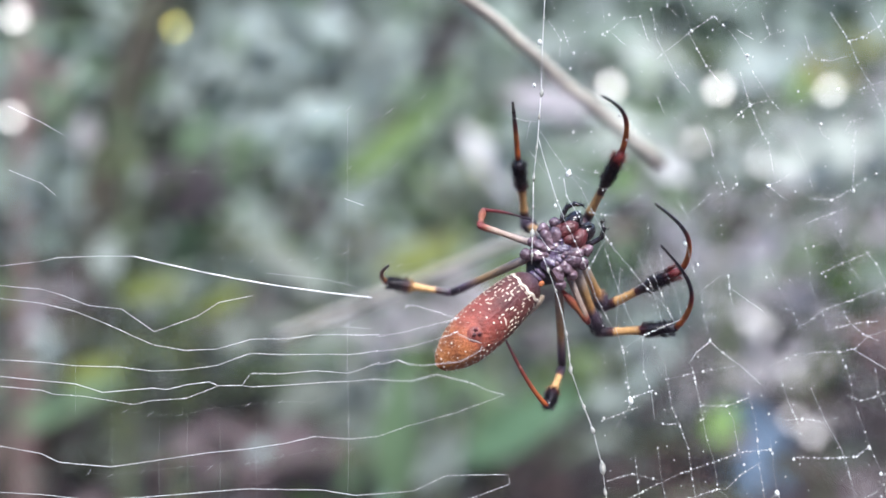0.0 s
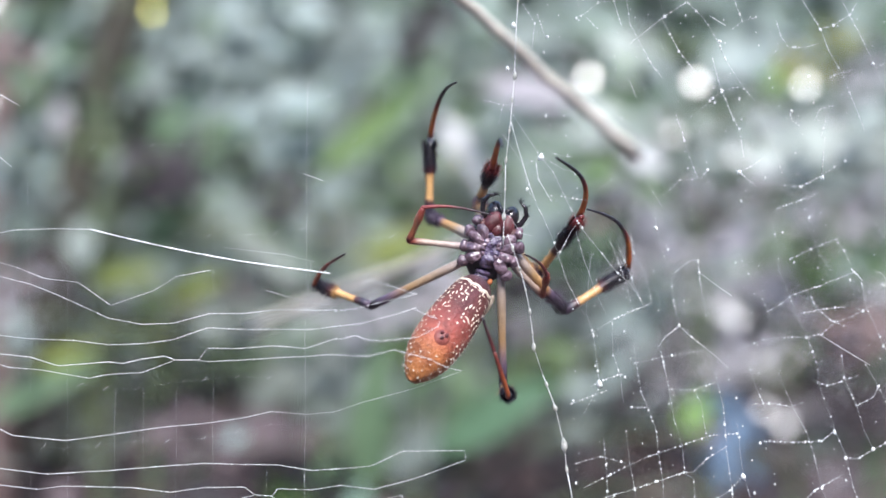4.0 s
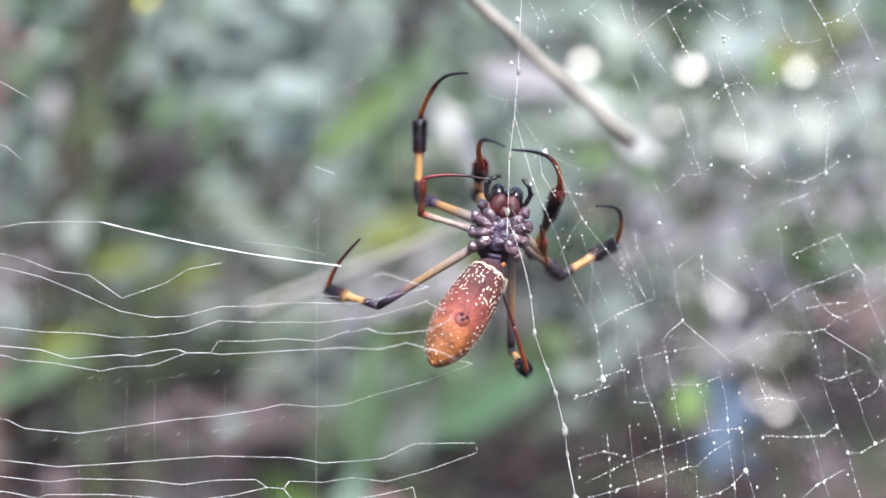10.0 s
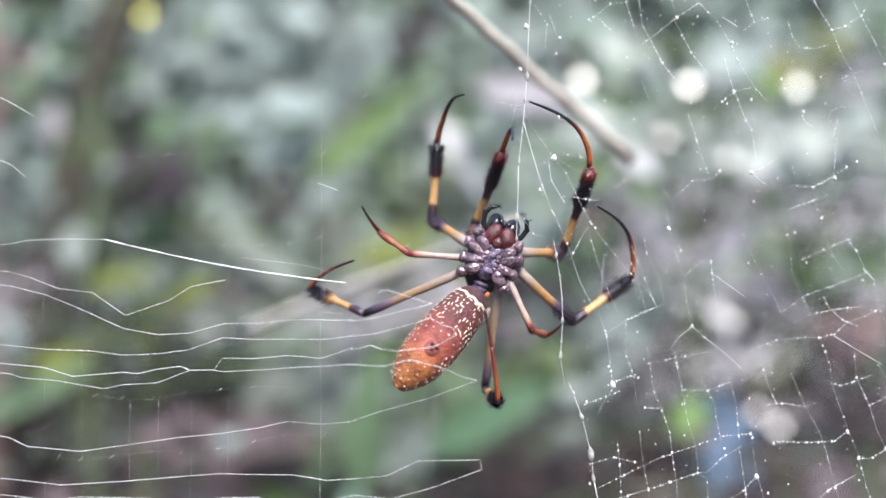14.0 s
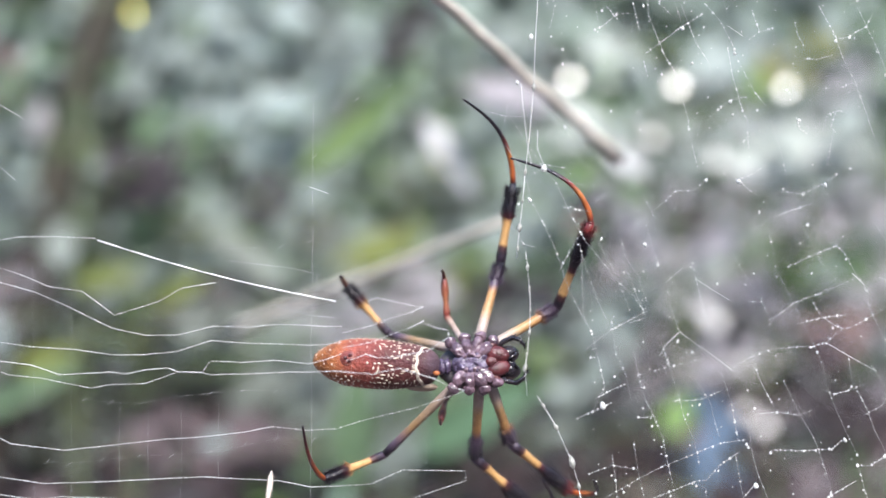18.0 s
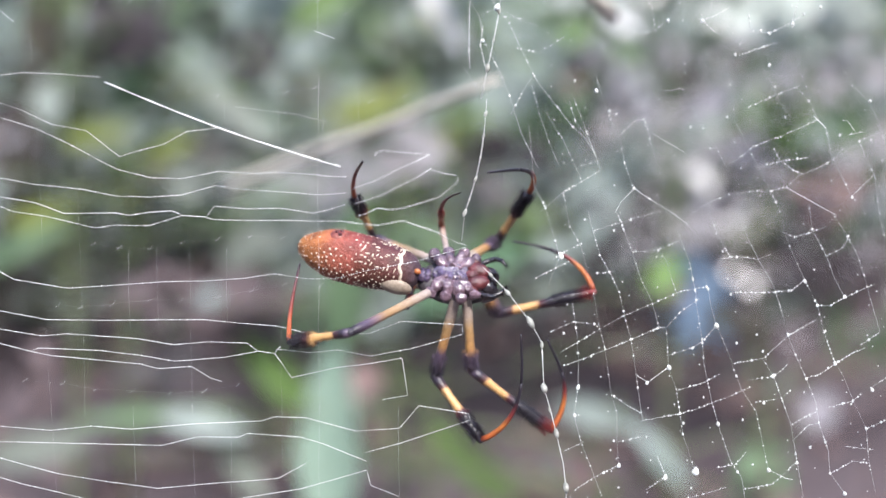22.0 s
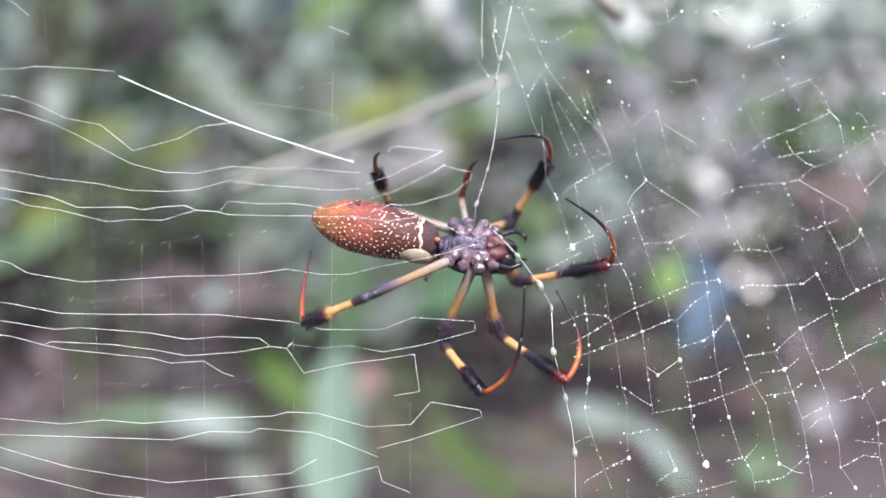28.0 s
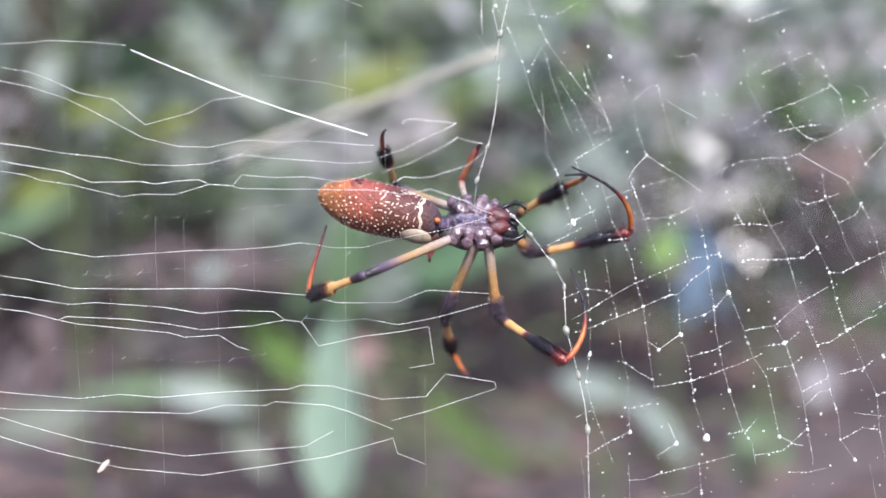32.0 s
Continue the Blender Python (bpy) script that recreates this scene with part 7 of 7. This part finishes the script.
for s in (-1, 1):
    part("mouthpart", Geo().ball(egg(11.6, 1.35 * s, 1.3, 2.3, 1.5, 1.3, -16 * s), 10, 14), MOUTH, spider, "dark red mouthpart")
    part("feeler_base", Geo().ball(egg(10.7, 2.9 * s, 1.0, 1.3, 0.9, 1.0, 35 * s), 8, 12), MOUTH, spider, "dark red base of a feeler")
    jaw = part("jaw", Geo().ball(egg(13.3, 1.5 * s, -1.3, 2.5, 1.7, 3.0, 6 * s, 10), 12, 18), JAW, spider, "glossy black jaw")
    part("fang", Geo().tube([Vector((15.0, 1.4 * s, 0.9)) * MM, Vector((14.6, 0.8 * s, 1.9)) * MM, Vector((13.4, 0.2 * s, 2.2)) * MM], [0.35 * MM, 0.25 * MM, 0.06 * MM], 7), JAW, jaw)
    feel = [(11.4, 2.5 * s, 0.6), (12.9, 3.7 * s, 0.9), (14.6, 4.2 * s, 1.5), (16.0, 3.5 * s, 2.1), (16.6, 2.3 * s, 2.3)]
    g = Geo().tube([Vector(p) * MM for p in feel], [0.5 * MM, 0.5 * MM, 0.48 * MM, 0.42 * MM, 0.2 * MM], 9)
    for p in feel[2:]:
        for _ in range(30):
            q = Vector(p) * MM
            g.tube([q, q + Vector((rnd(-0.3, 1), rnd(-1, 1), rnd(-1, 1))).normalized() * 1.1 * MM], [0.04 * MM, 0.01 * MM], 3)
    part("feeler", g, JAW, spider, "black bristly feeler")
g = Geo()
for x in (0.3, 1.3, 2.3):
    g.ball(egg(x, 0, -0.2, 0.8, 1.6, 1.4), 6, 10)
part("waist", g, SHELL, spider)

HIPS = {1: (9.6, 2.6, 0.3), 2: (8.0, 3.2, 0.3), 3: (6.1, 3.2, 0.3), 4: (4.3, 2.8, 0.3)}
LENGTHS = {1: (16.6, 19.5, 18.65), 2: (18.95, 15.35, 22.9), 3: (11.8, 7.5, 12.5), 4: (23.05, 13.4, 17.35)}


def leg(pair, side):
    """Hip, thigh, shin with its brush, and the bowed foot in two pieces; the pieces are keyed in motions()."""
    x, y, z = HIPS[pair]
    y *= side
    fe, ti, fo = LENGTHS[pair]
    hip = Geo()
    away = Vector((x - 6.6, y, 0))
    turn = math.degrees(math.atan2(away.y, away.x))
    mid = Vector((6.6, 0, 0)) + away * 0.92
    hip.ball(egg(mid.x, mid.y, z + 1.1, 2.0, 1.22, 1.25, turn), 14, 20)
    end = Vector((6.6, 0, 0)) + away * 1.5
    hip.ball(egg(end.x, end.y, z + 0.7, 0.95, 1.2, 1.15, turn), 10, 14)
    knob = Vector((6.6, 0, 0)) + away * 0.45
    hip.ball(egg(knob.x, knob.y, z + 1.75, 0.6, 0.55, 0.55, turn), 6, 9)
    hip.ball(egg(x, y, z, 0.8, 0.8, 0.8), 8, 10)
    for k, p in enumerate(hip.v):
        hip.v[k] = p + (p - Vector((6.6, 0, 0)) * MM).normalized() * 0.0005 * noise.noise(p * 700) + Vector((0, 0, 1)) * 0.00035 * noise.noise(p * 1500)
    base = part("leg", hip, COXA, spider, "violet-grey hip of a banded leg")
    short = pair == 3
    k = 0.85 if short else (1.1 if pair == 4 else 1.28)
    g = limb(fe, [0.55 * k, 0.75 * k, 0.78 * k, 0.74 * k, 0.68 * k, 0.66 * k, 0.72 * k, 0.78 * k, 0.7 * k])
    hairs(g, 30, 0, fe, 0.68 * k, 0.6, 0.8)
    if pair < 3:
        hairs(g, 460, fe * 0.74, fe * 0.97, 0.66 * k, 0.95, 0.35)
    thigh = part("thigh", g, FEMUR_SHORT if short else (FEMUR_HIND if pair == 4 else FEMUR), base, "straw thigh with a dark end")
    g = limb(ti, [0.72 * k, 0.78 * k, 0.7 * k, 0.6 * k, 0.6 * k, 0.66 * k, 0.84 * k, 0.9 * k, 0.84 * k, 0.66 * k, 0.52 * k])
    if not short:
        hairs(g, 620, ti * 0.57, ti * 0.96, 0.72 * k, 0.95, 0.75)
        hairs(g, 90, ti * 0.57, ti * 0.98, 0.72 * k, 1.35, 0.6)
    hairs(g, 30, 0, ti, 0.62 * k, 0.7, 0.8)
    shin = part("shin", g, TIBIA_SHORT if short else TIBIA, base, "orange shin" if short else "yellow shin with a black brush of hair")
    skin = FOOT_SHORT if short else (FOOT_HIND if pair == 4 else FOOT)
    thin = 0.2 if pair == 4 else 0.15
    bulge = fo * (0.06 if pair > 2 else 0.17)
    g = arc(fo, bulge, 0.45 * k, thin * k, 0.0, 0.62)
    foot = part("foot", g, skin, base, "orange-red foot")
    toe = part("toe", arc(fo, bulge, 0.45 * k, thin * k, 0.62, 1.0), skin, base, "thin black toe")
    return thigh, shin, foot, toe


LEGS = {(pair, side): leg(pair, side) for pair in (1, 2, 3, 4) for side in (1, -1)}


# ---- a made-up tuft for the pale speck that comes and goes, and a gnat that flies past ----
FLUFF = mottled("fluff", (0.62, 0.52, 0.44), (0.85, 0.76, 0.68), 900, 0.8, 0.4, 0.0002, 6, 0.2, 0.0, 0.3)
WING, tree, b = nodes("gnat_wing", 0.3, 0.6)
b.inputs["Base Color"].default_value = (0.78, 0.78, 0.82, 1)
b.inputs["Alpha"].default_value = 0.75
random.seed(23)
fluff = thing("speck_tuft", "pale pinkish stand-in tuft for a speck that comes and goes by the web", "fluff")
g = Geo().ball(egg(0, 0, 0, 0.5, 0.45, 3.0), 10, 10)
for k, q in enumerate(g.v):
    g.v[k] = q * (1 + 0.25 * noise.noise(q * 1500))
part("core", g, FLUFF, fluff)
g = Geo()
for _ in range(90):
    a = Vector((rnd(-0.3, 0.3), rnd(-0.3, 0.3), rnd(-2.8, 2.8)))
    w = Vector((rnd(-1, 1), rnd(-1, 1), rnd(-0.6, 0.6))).normalized()
    g.tube([a * MM, (a + w * rnd(0.5, 0.9)) * MM], [0.03 * MM, 0.01 * MM], 3)
tagged(part("fibres", g, FUZZ, fluff, "fine pale fibres"), kind="stuff")
gnat = thing("gnat", "tiny pale flying gnat with clear wings", "insect")
part("body", Geo().tube([Vector((x, 0, 0)) * MM for x in (-2.6, -1.6, -0.3, 0.6, 1.2, 2.0)], [r * MM for r in (0.1, 0.35, 0.45, 0.5, 0.35, 0.25)], 8), FLUFF, gnat)
for side in (-1, 1):
    part("wing", Geo().leaf(pose(0.0005, 0, 0.0003, 25 * side, 0, 180 - 22 * side), 4.6 * MM, 1.5 * MM, 0.02, 0.02, 1.3, 6, 0.00002, 0.02), WING, gnat, "clear wing")


# ---- what moves ----
def aim(a, b, toward):
    """A pose at a whose z runs to b and whose x leans toward a given way."""
    z = (b - a).normalized()
    x = toward - z * toward.dot(z)
    if x.length < 0.02:
        x = Vector((1, 0, 0)) - z * z.x
    x.normalize()
    y = z.cross(x)
    m = Matrix((x, y, z)).transposed().to_4x4()
    m.translation = a * MM
    return m


def move_leg(key, rows):
    pair, side = key
    x, y, z = HIPS[pair]
    hip = Vector((x, y * side, z))
    tracks = [], [], []
    for t, *q in rows:
        knee, ankle, tip = (Vector(q[i:i + 3]) for i in (0, 3, 6))
        tracks[0].append((t, aim(hip, knee, Vector((0.3, 0.2, 1)))))
        tracks[1].append((t, aim(knee, ankle, Vector((0.3, 0.2, 1)))))
        tracks[2].append((t, aim(ankle, tip, (ankle - knee).normalized() + Vector((0.1, 0.05, -0.3)))))
    thigh, shin, foot, toe = LEGS[key]
    for ob, path in ((thigh, tracks[0]), (shin, tracks[1]), (foot, tracks[2]), (toe, tracks[2])):
        walk(ob, path)


def about(pivot, x, z, turn):
    """A shift in millimetres with a turn in the web's sheet round a pivot."""
    return Matrix.Translation(pivot + Vector((x, 0, z)) * MM) @ pose(0, 0, 0, 0, turn, 0) @ Matrix.Translation(-pivot)


def drawn(u, v):
    """How far the leap draws a place of the orb aside, in tenths of a millimetre, right and down."""
    a, b = (min(max(u, 960), 1600) - 1250) / 100, min(max((v - 650) / 100, -2.2), 2.2)
    fade = min(max(v / 330, 0), 1)
    return (-41 + 6.1 * a + 13.7 * b - 2.1 * a * b) * fade, (4.7 - 7.9 * a + 1.5 * a * a - 1.9 * b * b) * fade


def draw_aside(pieces, path):
    """Each strand of the orb keeps its shape and is shifted and turned with the leap; the lower ones are built as they hang after it."""
    (u0, v0), (u1, v1) = path[0], path[-1]
    (x0, z0), (x1, z1) = drawn(u0, v0), drawn(u1, v1)
    turn = math.degrees(math.atan2(v1 - v0, u1 - u0) - math.atan2(v1 + z1 - v0 - z0, u1 + x1 - u0 - x0))
    late = (v0 + v1) / 2 > 340
    k = -1 if late else 1
    turn = ((turn + 180) % 360 - 180) if math.hypot(u1 - u0, v1 - v0) > 12 else 0
    moved = about(sheet((u0 + u1) / 2, (v0 + v1) / 2), k * (x0 + x1) * 0.05, -k * (z0 + z1) * 0.05, -k * turn)
    for ob in pieces:
        rest = ob.matrix_basis.copy()
        before, after = (moved @ rest, rest) if late else (rest, moved @ rest)
        walk(ob, [(0, before), (16.9, before), (18.9, after), (32, after)])


def leap(t):
    """Share of the spider's leap that is done."""
    return min(max((t - 17.2) / 1.8, 0), 1)


def shiver(rows):
    """The threads are plucked twice, as the spider leaps and as it lands."""
    at = {t: (x, z) for t, x, z in rows}
    more = [(16.8, *at[16.5])]
    for t, s in ((17, 1.3), (19, -0.8)):
        x, z = at[t]
        more += [(t - 1 / 15, x, z + s), (t + 1 / 15, x, z - s), (t + 0.2, x, z)]
    return sorted(rows + more)


def motions():
    walk(spider, [(r[0], pose(r[1] * MM, r[2] * MM, r[3] * MM, r[4], r[5], r[6])) for r in SPIDER_ROWS])
    walk(abdomen, [(r[0], pose(0, 0, 0, r[7], r[8], r[9])) for r in SPIDER_ROWS])
    for key, rows in (((4, 1), LEFT4_ROWS), ((3, 1), LEFT3_ROWS), ((2, 1), LEFT2_ROWS), ((1, 1), LEFT1_ROWS),
                      ((1, -1), RIGHT1_ROWS), ((2, -1), RIGHT2_ROWS), ((3, -1), RIGHT3_ROWS), ((4, -1), RIGHT4_ROWS)):
        move_leg(key, rows)
    left, right = shiver(LEFT_WEB_ROWS), RIGHT_WEB_ROWS
    walk(left_web, [(t, pose(x * MM, 0, z * MM)) for t, x, z in left])
    walk(upper_web, [(t, about(UPPER, x - 0.6 * leap(t), z + 0.3 * leap(t), 3.6 * leap(t))) for t, x, z in left])
    walk(mid_web, [(t, about(MID, x - 2.4 * leap(t), z, 3.9 * leap(t))) for t, x, z in left])
    walk(low_web, [(t, about(LOW, x - 2.2 * leap(t), z, 2.7 * leap(t))) for t, x, z in left])
    walk(bottom_web, [(t, pose((x - 1.0 * leap(t)) * MM, 0, (z - 1.0 * leap(t)) * MM)) for t, x, z in left])
    walk(near_web, [(t, about(NEAR, x - 0.8 * leap(t), z, 3.6 * leap(t))) for t, x, z in left])
    walk(end_web, [(t, about(ENDS, x + 1.6 * leap(t), z - 2.8 * leap(t), -12 * leap(t))) for t, x, z in left])
    walk(taut, [(t, pose(PIVOT.x + (x + 1.4 * leap(t)) * MM, 0, PIVOT.z + (z + 0.9 * leap(t)) * MM, 0, 10.5 + 9.2 * leap(t), 0)) for t, x, z in left])
    walk(right_web, [(t, pose(x * MM, 0, z * MM)) for t, x, z in right])
    for pieces, path in PULLED:
        draw_aside(pieces, path)
    walk(loose_web, [(t, pose((x - 6.5 * leap(t)) * MM, 0, z * MM)) for t, x, z in right])
    walk(swing, [(t, about(SWING, x, z, 9.5 * leap(t))) for t, x, z in right])
    # up to the leap the loose end hangs on the lower line, later on the upper one
    low = [(t, pose(LINK.x + x * MM, 0, LINK.z + z * MM, 0, 10 * min(max((t - 11.5), 0), 1), 0)) for t, x, z in LINE_ROWS if t <= 17.5]
    high = [(t, pose(LINK.x + (x - 10.4) * MM, 0, LINK.z + (z - 3.6) * MM, 0, 23.5, 0)) for t, x, z in right if t >= 19]
    walk(link, low + high)
    drift = [(0, 380, 1500, 0), (7.15, 438, 1250, 0), (7.7, 450, 770, 3), (7.8, 452, 782, 3), (8, 460, 804, 4), (8.1, 455, 790, 3), (8.6, 420, 1130, 10), (9.5, 440, 1280, 20), (12.5, 470, 1300, 5), (12.9, 484, 816, 3), (13.1, 484, 816, 3), (13.5, 480, 1300, 5),
             (17.5, 460, 1300, 20), (17.9, 494, 816, 25), (18.1, 494, 816, 25), (18.6, 380, 1300, 50), (19.4, 172, 1088, 86), (20.3, 173, 1088, 86), (21.4, 175, 1300, 80), (27.8, 190, 1300, 80), (28.7, 192, 1093, 87), (31.2, 196, 1093, 87), (32, 196, 1093, 87)]
    walk(fluff, [(t, Matrix.Translation(sheet(u, v, -0.0008)) @ pose(0, 0, 0, -turn, 4, 0)) for t, u, v, turn in drift])
    flight = [(0, 2600, 500, 0), (5.5, 2400, 560, 0), (6.4, 1640, 610, -4), (6.6, 1484, 623, -8), (6.7, 1467, 640, -8), (6.8, 1445, 656, -10), (6.9, 1546, 650, 0), (7, 1452, 659, 6),
              (7.1, 1437, 665, 2), (7.2, 1412, 660, 0), (7.5, 1660, 640, 0), (8.5, 2400, 600, 0), (32, 2600, 500, 0)]
    walk(gnat, [(t, Matrix.Translation(sheet(u, v, 0.004)) @ pose(0, 0, 0, 0, turn, 0)) for t, u, v, turn in flight])
    walk(line, [(t, pose(x * MM, 0, z * MM)) for t, x, z in LINE_ROWS])
    walk(line_waist, [(t, about(WAIST, x, z, 7.3 * leap(t))) for t, x, z in LINE_ROWS])
    walk(line_top, [(t, about(TOP, x + 1.5 * leap(t), z + 0.8 * leap(t), -24 * leap(t))) for t, x, z in LINE_ROWS])


motions()
